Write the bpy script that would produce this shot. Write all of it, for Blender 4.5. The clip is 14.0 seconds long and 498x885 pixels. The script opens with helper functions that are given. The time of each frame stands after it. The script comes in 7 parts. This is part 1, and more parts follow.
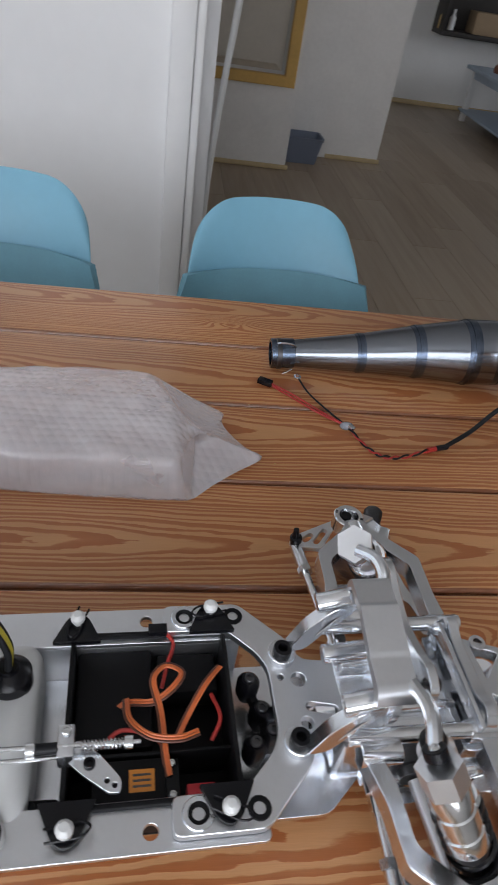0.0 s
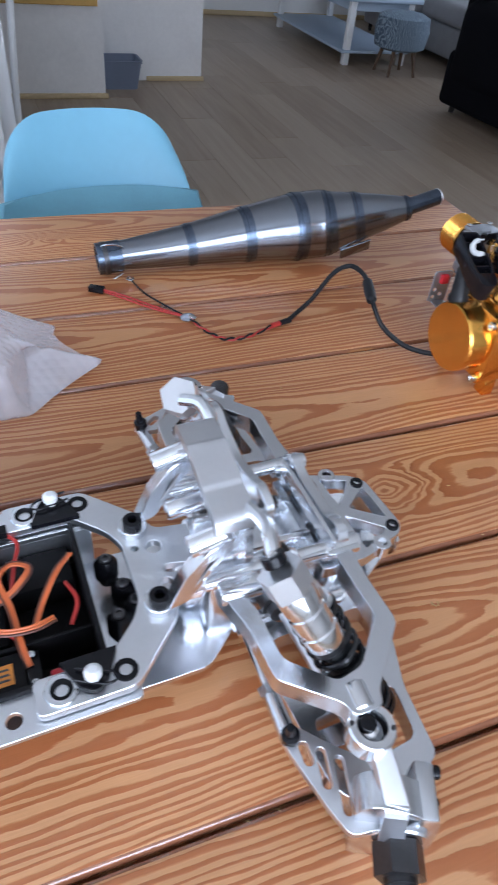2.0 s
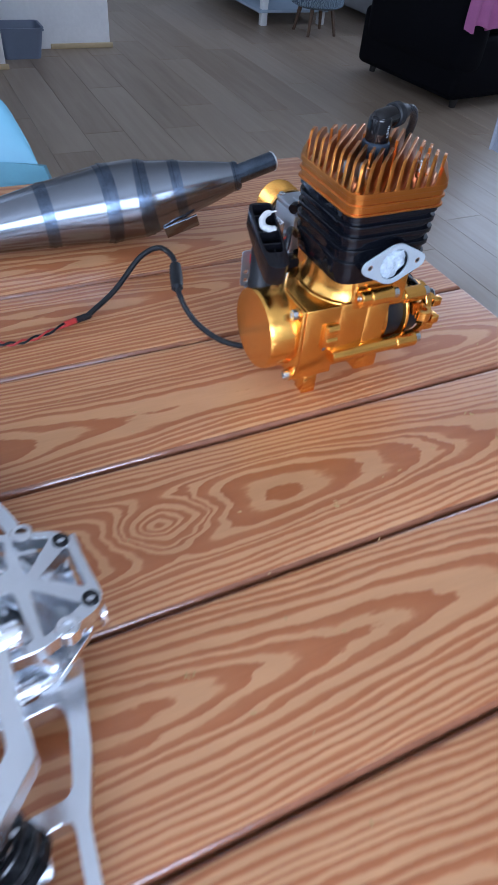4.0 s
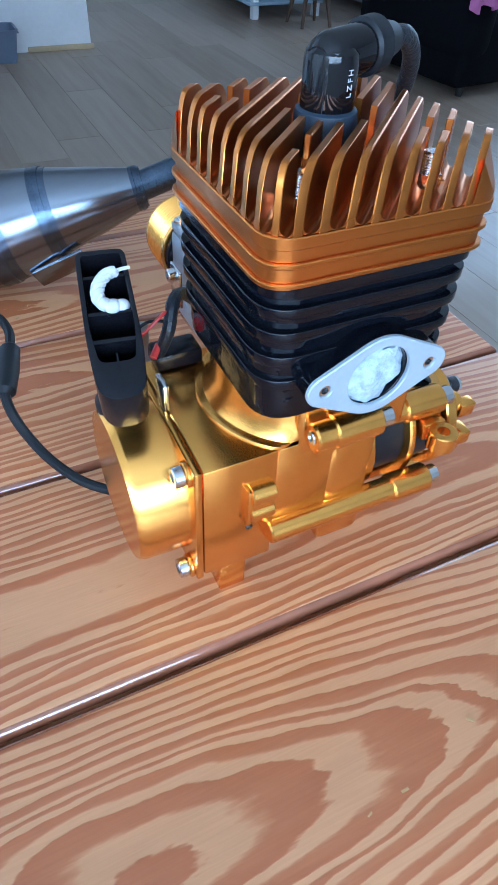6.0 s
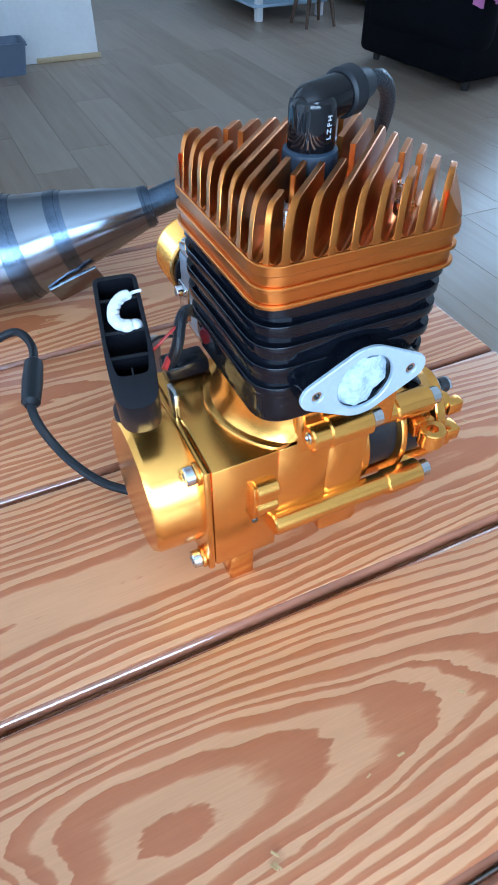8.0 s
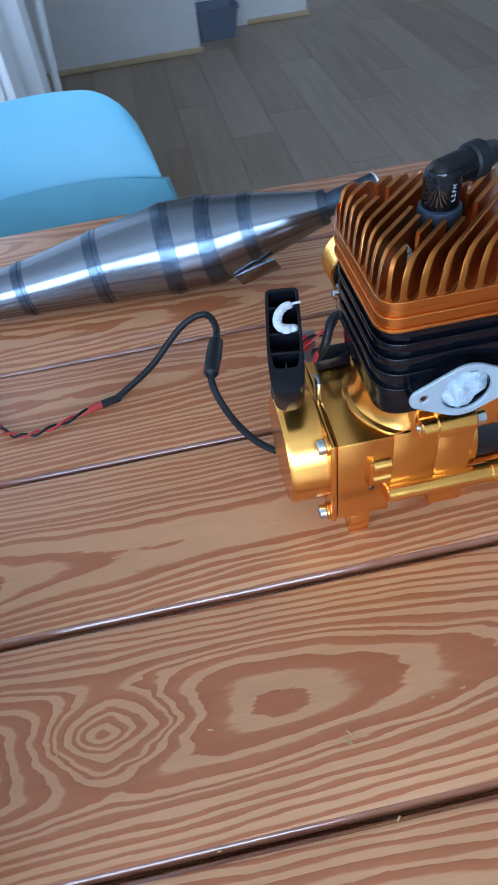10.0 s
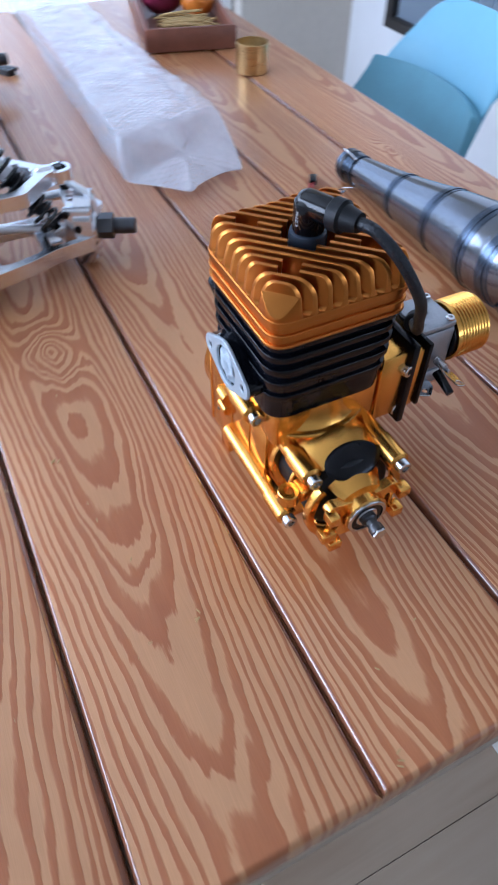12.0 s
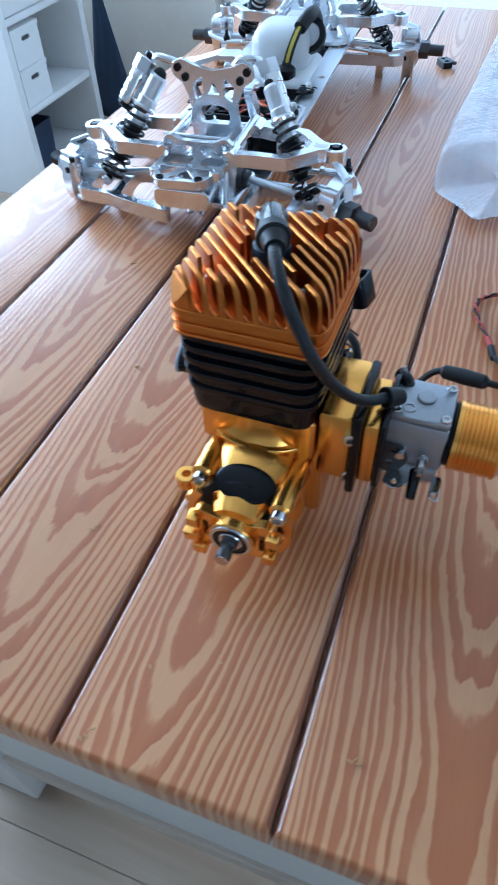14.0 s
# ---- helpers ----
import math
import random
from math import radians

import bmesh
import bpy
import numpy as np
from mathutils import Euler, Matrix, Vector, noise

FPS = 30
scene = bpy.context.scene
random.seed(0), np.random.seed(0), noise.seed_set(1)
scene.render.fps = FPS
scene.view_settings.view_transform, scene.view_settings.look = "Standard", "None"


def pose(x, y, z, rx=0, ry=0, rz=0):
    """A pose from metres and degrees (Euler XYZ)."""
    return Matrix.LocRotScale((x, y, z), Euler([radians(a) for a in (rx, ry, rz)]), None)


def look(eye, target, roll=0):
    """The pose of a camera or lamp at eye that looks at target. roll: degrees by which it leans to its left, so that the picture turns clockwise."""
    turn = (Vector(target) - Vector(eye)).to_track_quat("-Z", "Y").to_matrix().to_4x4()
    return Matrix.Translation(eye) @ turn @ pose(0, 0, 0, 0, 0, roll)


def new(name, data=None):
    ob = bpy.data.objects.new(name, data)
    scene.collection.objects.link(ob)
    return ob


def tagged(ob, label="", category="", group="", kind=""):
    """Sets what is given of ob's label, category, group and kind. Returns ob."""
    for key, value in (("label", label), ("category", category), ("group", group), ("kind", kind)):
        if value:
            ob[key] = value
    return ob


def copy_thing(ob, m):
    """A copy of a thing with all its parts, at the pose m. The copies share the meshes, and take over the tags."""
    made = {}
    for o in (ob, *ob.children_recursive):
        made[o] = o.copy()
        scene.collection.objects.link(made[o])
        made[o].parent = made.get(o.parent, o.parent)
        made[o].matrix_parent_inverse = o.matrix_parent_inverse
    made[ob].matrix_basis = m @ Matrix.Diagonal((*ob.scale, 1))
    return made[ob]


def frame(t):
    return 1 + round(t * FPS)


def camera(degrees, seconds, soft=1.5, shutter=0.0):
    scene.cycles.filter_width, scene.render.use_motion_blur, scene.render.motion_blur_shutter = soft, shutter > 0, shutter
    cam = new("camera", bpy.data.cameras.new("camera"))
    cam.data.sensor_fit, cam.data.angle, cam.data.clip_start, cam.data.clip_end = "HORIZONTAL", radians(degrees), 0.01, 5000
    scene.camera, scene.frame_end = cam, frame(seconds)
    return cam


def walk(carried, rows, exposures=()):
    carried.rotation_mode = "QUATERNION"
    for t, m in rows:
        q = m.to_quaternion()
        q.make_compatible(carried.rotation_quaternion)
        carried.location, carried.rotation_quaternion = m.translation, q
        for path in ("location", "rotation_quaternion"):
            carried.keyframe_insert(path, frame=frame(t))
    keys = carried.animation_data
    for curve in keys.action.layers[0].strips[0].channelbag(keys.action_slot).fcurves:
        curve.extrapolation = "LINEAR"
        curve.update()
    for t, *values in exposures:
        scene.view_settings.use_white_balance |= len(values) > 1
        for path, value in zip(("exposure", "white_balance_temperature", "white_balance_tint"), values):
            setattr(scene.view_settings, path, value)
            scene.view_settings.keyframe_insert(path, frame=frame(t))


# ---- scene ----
cam = camera(42.7, 14.0, soft=1.35, shutter=0.4)
METRES, EYE, TILT, LEAN, TURN = 1.6, 1.15, -38.0, -9.0, 0.0
# exposure in stops, white balance
EXPO = [(0, -0.95, 6950, 18), (0.5, -0.10, 6950, 19), (1, 0.18, 6850, 17), (1.5, -0.14, 6350, 18), (3, -0.28, 5550, 18), (4.2, -0.10, 5350, 18), (6.5, 0.3, 4650, 5), (7.5, 0.42, 4750, 5), (8.5, 0.35, 4750, 5), (11, -0.45, 5400, 18), (11.5, -0.22, 5600, 22), (12, -0.14, 5400, 18), (12.5, 0.0, 4950, 10), (13.5, 0.08, 4900, 5), (14, -0.08, 4900, 5)]
PATH = [
    (0, (0.258, 0.203, 1.181), (0.567, 1.731, -0.072), 10.0),
    (0.5, (0.229, 0.202, 1.179), (0.636, 1.723, -0.055), 7.1),
    (1, (0.234, 0.208, 1.166), (0.683, 1.691, -0.099), 5.8),
    (1.5, (0.256, 0.194, 1.147), (0.786, 1.602, -0.171), 7.4),
    (2, (0.304, 0.171, 1.134), (0.915, 1.517, -0.212), 6.7),
    (2.5, (0.334, 0.163, 1.14), (1.013, 1.498, -0.186), 7.0),
    (3, (0.341, 0.16, 1.129), (1.029, 1.454, -0.232), 7.4),
    (3.5, (0.383, 0.153, 1.126), (1.153, 1.399, -0.235), 7.8),
    (4, (0.485, 0.201, 1.108), (1.185, 1.452, -0.286), 6.1),
    (4.2, (0.521, 0.231, 1.099), (1.22, 1.486, -0.293), 6.8),
    (6.3, (0.667, 0.412, 1.01), (1.33, 1.693, -0.376), 2.8),
    (6.5, (0.667, 0.409, 1.014), (1.334, 1.705, -0.356), 2.9),
    (7, (0.67, 0.406, 1.017), (1.346, 1.707, -0.343), 2.9),
    (7.5, (0.669, 0.403, 1.017), (1.336, 1.697, -0.355), 2.2),
    (8, (0.661, 0.388, 1.033), (1.279, 1.681, -0.362), 0.3),
    (8.5, (0.643, 0.368, 1.06), (1.172, 1.676, -0.357), -1.6),
    (8.7, (0.627, 0.362, 1.07), (1.116, 1.67, -0.361), -1.8),
    (10.8, (0.768, 0.326, 1.103), (0.39, 1.652, -0.345), -4.7),
    (11, (0.824, 0.346, 1.106), (0.293, 1.563, -0.39), -2.6),
    (11.5, (0.919, 0.391, 1.112), (-0.04, 1.322, -0.376), -1.1),
    (12, (1.04, 0.43, 1.123), (-0.145, 1.033, -0.371), 0.8),
    (12.5, (1.064, 0.493, 1.119), (-0.203, 0.756, -0.405), 0.9),
    (13, (1.063, 0.601, 1.119), (-0.211, 0.561, -0.423), -3.8),
    (13.5, (1.09, 0.666, 1.129), (-0.154, 0.117, -0.338), -9.5),
    (14, (1.062, 0.688, 1.125), (-0.178, 0.191, -0.364), -2.4),
]
walk(cam, [(t, look(eye, target, roll)) for t, eye, target, roll in PATH], exposures=EXPO)

# ---------------------------------------------------------------- light
world = bpy.data.worlds.new("sky")
world.use_nodes = True
scene.world = world
_n = world.node_tree.nodes
_sky = _n.new("ShaderNodeTexSky")
_sky.sky_type, _sky.sun_disc = "NISHITA", False
_sky.sun_elevation, _sky.sun_rotation = radians(38), radians(200)
world.node_tree.links.new(_sky.outputs[0], _n["Background"].inputs[0])
_n["Background"].inputs[1].default_value = 0.12


def window_light(name, m, sx, sy, watts, color):
    lamp = bpy.data.lights.new(name, "AREA")
    lamp.shape, lamp.size, lamp.size_y, lamp.energy, lamp.color = "RECTANGLE", sx, sy, watts, color
    ob = new(name, lamp)
    ob.matrix_world = m
    return ob


# daylight entering by the openings of the south, west and east walls
window_light("window_light", look((-0.1, -1.86, 1.55), (0.2, 1.0, 0.7)), 2.6, 1.3, 98, (0.80, 0.91, 1.0))
window_light("window_light", look((-1.42, -1.10, 1.75), (0.6, 0.1, 0.75)), 1.2, 1.1, 24, (0.80, 0.91, 1.0))
window_light("window_light", look((-1.62, 0.63, 1.12), (0.6, 0.63, 0.95)), 1.96, 1.95, 22, (0.80, 0.91, 1.0))
window_light("window_light", look((5.26, 4.2, 1.5), (2.0, 4.4, 0.4)), 2.6, 1.5, 56, (0.78, 0.90, 1.0))

# ---------------------------------------------------------------- materials


def nodes_of(name):
    m = bpy.data.materials.new(name)
    m.use_nodes = True
    return m, m.node_tree, m.node_tree.nodes["Principled BSDF"]


def link(nt, a, b):
    nt.links.new(a, b)


def mathn(nt, op, a, b=None, c=None):
    n = nt.nodes.new("ShaderNodeMath")
    n.operation = op
    for i, v in enumerate((a, b, c)):
        if v is None:
            continue
        if isinstance(v, (int, float)):
            n.inputs[i].default_value = v
        else:
            link(nt, v, n.inputs[i])
    return n.outputs[0]


def noise_n(nt, vec, scale, detail=3.0, rough=0.55, distort=0.0):
    n = nt.nodes.new("ShaderNodeTexNoise")
    n.inputs["Scale"].default_value, n.inputs["Detail"].default_value = scale, detail
    n.inputs["Roughness"].default_value, n.inputs["Distortion"].default_value = rough, distort
    if vec is not None:
        link(nt, vec, n.inputs["Vector"])
    return n.outputs["Fac"]


def ramp_n(nt, fac, stops):
    n = nt.nodes.new("ShaderNodeValToRGB")
    r = n.color_ramp
    while len(r.elements) < len(stops):
        r.elements.new(0.5)
    for e, (p, c) in zip(r.elements, stops):
        e.position, e.color = p, (c if len(c) == 4 else (*c, 1))
    link(nt, fac, n.inputs[0])
    return n.outputs[0]


def coords(nt, kind="Object", scale=(1, 1, 1)):
    tc = nt.nodes.new("ShaderNodeTexCoord")
    mp = nt.nodes.new("ShaderNodeMapping")
    mp.inputs["Scale"].default_value = scale
    link(nt, tc.outputs[kind], mp.inputs["Vector"])
    return mp.outputs[0]


def bump_n(nt, bsdf, height, strength, dist=0.001):
    b = nt.nodes.new("ShaderNodeBump")
    b.inputs["Strength"].default_value, b.inputs["Distance"].default_value = strength, dist
    link(nt, height, b.inputs["Height"])
    link(nt, b.outputs[0], bsdf.inputs["Normal"])


def surface(name, color, rough=0.5, metal=0.0, vary=0.12, scale=30.0, bump=0.15, stretch=(1, 1, 1), rvary=0.12, dist=0.0008, coat=0.0, spec=0.5, bscale=None):
    """A plain surface: two scales of colour variation, uneven gloss and fine relief."""
    m, nt, b = nodes_of(name)
    v = coords(nt, "Object", stretch)
    big, small = noise_n(nt, v, scale, 4), noise_n(nt, v, scale * 9, 3)
    mix = mathn(nt, "ADD", mathn(nt, "MULTIPLY", big, 0.6), mathn(nt, "MULTIPLY", small, 0.4))
    lo = tuple(c * (1 - vary) for c in color)
    hi = tuple(min(1, c * (1 + vary)) for c in color)
    link(nt, ramp_n(nt, mix, ((0.3, lo), (0.7, hi))), b.inputs["Base Color"])
    r = nt.nodes.new("ShaderNodeMapRange")
    r.inputs[3].default_value, r.inputs[4].default_value = max(0.02, rough - rvary), min(1, rough + rvary)
    link(nt, mix, r.inputs[0])
    link(nt, r.outputs[0], b.inputs["Roughness"])
    b.inputs["Metallic"].default_value = metal
    b.inputs["Coat Weight"].default_value = coat
    b.inputs["Specular IOR Level"].default_value = spec
    if bump:
        bump_n(nt, b, noise_n(nt, v, bscale or scale * 6, 3), bump, dist)
    return m


def table_wood():
    """Varnished softwood boards: growth rings cut lengthwise, with pale early and red-brown late wood.

    Each board's own colour slots carry the place of its pith: sideways, depth at mid length, fall along the board."""
    m, nt, b = nodes_of("table_wood")
    tc = nt.nodes.new("ShaderNodeTexCoord")
    info = nt.nodes.new("ShaderNodeObjectInfo")
    geo = nt.nodes.new("ShaderNodeNewGeometry")
    sep = nt.nodes.new("ShaderNodeSeparateXYZ")
    link(nt, tc.outputs["Object"], sep.inputs[0])
    x, y = sep.outputs[0], sep.outputs[1]
    slot3 = nt.nodes.new("ShaderNodeSeparateColor")
    link(nt, info.outputs["Color"], slot3.inputs[0])
    rnd = mathn(nt, "MULTIPLY", info.outputs["Random"], 37.0)
    gsep = nt.nodes.new("ShaderNodeSeparateXYZ")
    link(nt, geo.outputs["Position"], gsep.inputs[0])

    def stretched(sx, sy, scale=1.0, detail=4, rough=0.55):
        mp = nt.nodes.new("ShaderNodeMapping")
        mp.inputs["Scale"].default_value = (sx, sy, 3)
        link(nt, geo.outputs["Position"], mp.inputs["Vector"])
        return noise_n(nt, mp.outputs[0], scale, detail, rough)

    def along(scale, off):
        cx = nt.nodes.new("ShaderNodeCombineXYZ")
        link(nt, mathn(nt, "ADD", mathn(nt, "MULTIPLY", x, scale), mathn(nt, "ADD", rnd, off)), cx.inputs[0])
        link(nt, rnd, cx.inputs[1])
        return mathn(nt, "SUBTRACT", noise_n(nt, cx.outputs[0], 1.0, 2, 0.45), 0.5)

    def centred(n, amp):
        return mathn(nt, "MULTIPLY", mathn(nt, "SUBTRACT", n, 0.5), amp)
    side = mathn(nt, "MULTIPLY", mathn(nt, "SUBTRACT", slot3.outputs[0], 0.5), 0.2)
    depth = mathn(nt, "MULTIPLY", mathn(nt, "SUBTRACT", slot3.outputs[1], 0.5), 0.2)
    fall = mathn(nt, "MULTIPLY", mathn(nt, "SUBTRACT", slot3.outputs[2], 0.5), 0.4)
    dy = mathn(nt, "ADD", mathn(nt, "ADD", y, side), mathn(nt, "MULTIPLY", along(1.6, 3.1), 0.035))
    dz = mathn(nt, "ADD", mathn(nt, "ADD", depth, mathn(nt, "MULTIPLY", x, fall)), mathn(nt, "MULTIPLY", along(2.3, 11.7), 0.024))
    r = mathn(nt, "SQRT", mathn(nt, "ADD", mathn(nt, "MULTIPLY", dy, dy), mathn(nt, "MULTIPLY", dz, dz)))
    # uneven outline of the knots
    kwx = mathn(nt, "ADD", gsep.outputs[0], centred(stretched(26, 44, 1.0, 2, 0.5), 0.018))
    kwy = mathn(nt, "ADD", gsep.outputs[1], centred(stretched(20, 52, 1.0, 2, 0.5), 0.009))
    for kx, ky, amp, sx, sy in KNOTS:
        ax = mathn(nt, "POWER", mathn(nt, "MULTIPLY", mathn(nt, "ABSOLUTE", mathn(nt, "SUBTRACT", kwx, kx)), 1 / sx), 1.5)
        ay = mathn(nt, "POWER", mathn(nt, "MULTIPLY", mathn(nt, "ABSOLUTE", mathn(nt, "SUBTRACT", kwy, ky)), 1 / sy), 1.7)
        r = mathn(nt, "ADD", r, mathn(nt, "MULTIPLY", mathn(nt, "EXPONENT", mathn(nt, "MULTIPLY", mathn(nt, "ADD", ax, ay), -1.0)), amp))
    # wide waves, ragged edges of a few millimetres
    r = mathn(nt, "ADD", r, centred(stretched(4.5, 20, 1.0, 3, 0.5), 0.011))
    r = mathn(nt, "ADD", r, centred(stretched(18, 70, 1.0, 4, 0.55), 0.0040))
    cr = nt.nodes.new("ShaderNodeCombineXYZ")
    link(nt, mathn(nt, "MULTIPLY", r, 70.0), cr.inputs[0])
    link(nt, rnd, cr.inputs[1])
    r = mathn(nt, "ADD", r, centred(noise_n(nt, cr.outputs[0], 1.0, 2, 0.5), 0.010))
    turns = mathn(nt, "MULTIPLY", r, 1 / RING)
    ring = mathn(nt, "FRACT", turns)
    white = nt.nodes.new("ShaderNodeTexWhiteNoise")
    white.noise_dimensions = "1D"
    link(nt, mathn(nt, "ADD", mathn(nt, "FLOOR", turns), rnd), white.inputs["W"])
    fibre = stretched(11, 850, 1.0, 3, 0.65)
    ringf = mathn(nt, "ADD", ring, centred(fibre, 0.055))
    start = mathn(nt, "ADD", mathn(nt, "MULTIPLY", white.outputs["Value"], 0.34), 0.30)

    def step(v, lo, hi):
        n = nt.nodes.new("ShaderNodeMapRange")
        n.interpolation_type = "SMOOTHSTEP"
        for socket, val in ((n.inputs[0], v), (n.inputs[1], lo), (n.inputs[2], hi)):
            if isinstance(val, (int, float)):
                socket.default_value = val
            else:
                link(nt, val, socket)
        return n.outputs[0]
    late = mathn(nt, "MULTIPLY", step(ringf, mathn(nt, "SUBTRACT", start, 0.07), mathn(nt, "ADD", start, 0.09)), mathn(nt, "SUBTRACT", 1.0, step(ringf, 0.93, 0.99)))
    late = mathn(nt, "MULTIPLY", late, mathn(nt, "ADD", mathn(nt, "MULTIPLY", ring, 0.35), 0.70))
    col = ramp_n(nt, late, ((0.0, WOOD_PALE), (0.35, WOOD_MID), (1.0, WOOD_LATE)))
    tone = nt.nodes.new("ShaderNodeMix")
    tone.data_type, tone.blend_type = "RGBA", "MULTIPLY"
    tone.inputs["Factor"].default_value = 1.0
    blot = stretched(2.4, 13, 1.0, 4, 0.6)
    pores = stretched(40, 1500, 1.0, 2, 0.6)
    shade = mathn(nt, "ADD", mathn(nt, "MULTIPLY", blot, 0.75), mathn(nt, "MULTIPLY", pores, 0.25))
    link(nt, col, tone.inputs[6])
    link(nt, ramp_n(nt, shade, ((0.32, (0.80, 0.77, 0.74)), (0.68, (1.10, 1.09, 1.08)))), tone.inputs[7])
    link(nt, tone.outputs[2], b.inputs["Base Color"])
    rr = nt.nodes.new("ShaderNodeMapRange")
    rr.inputs[3].default_value, rr.inputs[4].default_value = 0.24, 0.42
    b.inputs["Coat Weight"].default_value, b.inputs["Coat Roughness"].default_value = 0.38, 0.11
    link(nt, mathn(nt, "ADD", mathn(nt, "MULTIPLY", blot, 0.6), mathn(nt, "MULTIPLY", fibre, 0.4)), rr.inputs[0])
    link(nt, rr.outputs[0], b.inputs["Roughness"])
    b.inputs["Specular IOR Level"].default_value = 0.42
    # the hard late wood stands a little proud under the varnish
    h = mathn(nt, "ADD", mathn(nt, "MULTIPLY", late, 0.7), mathn(nt, "MULTIPLY", fibre, 0.5))
    h = mathn(nt, "ADD", h, mathn(nt, "MULTIPLY", stretched(9, 30, 1.0, 3, 0.5), 1.6))
    bump_n(nt, b, h, 0.22, 0.0006)
    link(nt, b.inputs["Normal"].links[0].from_socket, b.inputs["Coat Normal"])
    return m


def floor_wood():
    m, nt, b = nodes_of("floor_wood")
    info = nt.nodes.new("ShaderNodeObjectInfo")
    v = coords(nt, "Object", (26, 1.6, 4))
    add = nt.nodes.new("ShaderNodeVectorMath")
    link(nt, v, add.inputs[0])
    link(nt, mathn(nt, "MULTIPLY", info.outputs["Random"], 40.0), add.inputs[1])
    grain = noise_n(nt, add.outputs[0], 1.0, 5, 0.6, 0.6)
    f = mathn(nt, "ADD", mathn(nt, "MULTIPLY", grain, 0.7), mathn(nt, "MULTIPLY", info.outputs["Random"], 0.3))
    link(nt, ramp_n(nt, f, ((0.25, (0.25, 0.180, 0.120)), (0.5, (0.32, 0.245, 0.175)), (0.75, (0.37, 0.295, 0.22)))), b.inputs["Base Color"])
    b.inputs["Roughness"].default_value = 0.36
    b.inputs["Specular IOR Level"].default_value = 0.4
    bump_n(nt, b, grain, 0.08, 0.0005)
    return m


def bubble_film():
    m, nt, b = nodes_of("bubble_film")
    v = coords(nt)
    sx = nt.nodes.new("ShaderNodeSeparateXYZ")
    link(nt, v, sx.inputs[0])

    def dome(shift):
        """Distance to the nearest bubble of one of two interleaved grids."""
        fx = mathn(nt, "SUBTRACT", mathn(nt, "FRACT", mathn(nt, "ADD", mathn(nt, "MULTIPLY", sx.outputs[0], 1 / 0.0098), shift)), 0.5)
        fy = mathn(nt, "MULTIPLY", mathn(nt, "SUBTRACT", mathn(nt, "FRACT", mathn(nt, "ADD", mathn(nt, "MULTIPLY", sx.outputs[1], 1 / 0.0170), shift)), 0.5), 1.732)
        return mathn(nt, "ADD", mathn(nt, "MULTIPLY", fx, fx), mathn(nt, "MULTIPLY", fy, fy))
    d2 = mathn(nt, "MINIMUM", dome(0.0), dome(0.5))
    h = mathn(nt, "MAXIMUM", 0.0, mathn(nt, "SUBTRACT", 1.0, mathn(nt, "MULTIPLY", d2, 5.6)))
    h = mathn(nt, "ADD", mathn(nt, "MULTIPLY", h, 0.9), mathn(nt, "MULTIPLY", noise_n(nt, v, 42, 6, 0.7, 0.9), 1.5))
    b.inputs["Base Color"].default_value = (0.84, 0.86, 0.91, 1)
    b.inputs["Roughness"].default_value = 0.05
    b.inputs["Specular IOR Level"].default_value = 1.0
    b.inputs["Coat Weight"].default_value, b.inputs["Coat Roughness"].default_value = 1.0, 0.06
    bump_n(nt, b, h, 0.48, 0.0020)
    tr = nt.nodes.new("ShaderNodeBsdfTransparent")
    tr.inputs[0].default_value = (0.97, 0.96, 0.97, 1)
    mix = nt.nodes.new("ShaderNodeMixShader")
    fac = ramp_n(nt, noise_n(nt, v, 14, 4), ((0.3, (0.30, 0.30, 0.30)), (0.75, (0.50, 0.50, 0.50))))
    link(nt, fac, mix.inputs[0])
    link(nt, tr.outputs[0], mix.inputs[1])
    link(nt, b.outputs[0], mix.inputs[2])
    link(nt, mix.outputs[0], nt.nodes["Material Output"].inputs[0])
    return m


def zigzag_cloth():
    m, nt, b = nodes_of("zigzag_cloth")
    v = coords(nt, "Object", (13, 13, 13))
    w = nt.nodes.new("ShaderNodeTexWave")
    w.inputs["Scale"].default_value, w.inputs["Distortion"].default_value, w.inputs["Detail"].default_value = 2.2, 9, 1
    link(nt, v, w.inputs["Vector"])
    link(nt, ramp_n(nt, w.outputs["Fac"], ((0.40, (0.07, 0.10, 0.14)), (0.62, (0.22, 0.28, 0.33)))), b.inputs["Base Color"])
    b.inputs["Roughness"].default_value = 0.9
    return m


# width of a growth ring, colours of early and late wood
RING = 0.0039
WOOD_PALE, WOOD_MID, WOOD_LATE = (0.60, 0.308, 0.142), (0.52, 0.228, 0.094), (0.42, 0.142, 0.050)
# knots: place on the top, height of the ring field's bump, spread along and across the board
KNOTS = ((0.572, 0.470, 0.030, 0.040, 0.021), (0.300, 0.205, 0.02, 0.03, 0.014), (0.06, 0.72, 0.02, 0.03, 0.014), (0.36, 0.985, 0.02, 0.035, 0.014), (0.520, 0.185, 0.012, 0.045, 0.016))
WOOD = table_wood()
FLOOR = floor_wood()
PALE_WOOD = surface("pale_wood", (0.50, 0.42, 0.33), 0.6, vary=0.14, scale=4, stretch=(14, 1.5, 14), bump=0.12)
YELLOW_WOOD = surface("yellow_wood", (0.62, 0.37, 0.10), 0.5, vary=0.12, scale=5)
TAN_WOOD = surface("tan_wood", (0.56, 0.43, 0.25), 0.55, vary=0.1, scale=5)
RED_WOOD = surface("red_wood", (0.20, 0.075, 0.045), 0.45, vary=0.2, scale=8, stretch=(1, 8, 8))
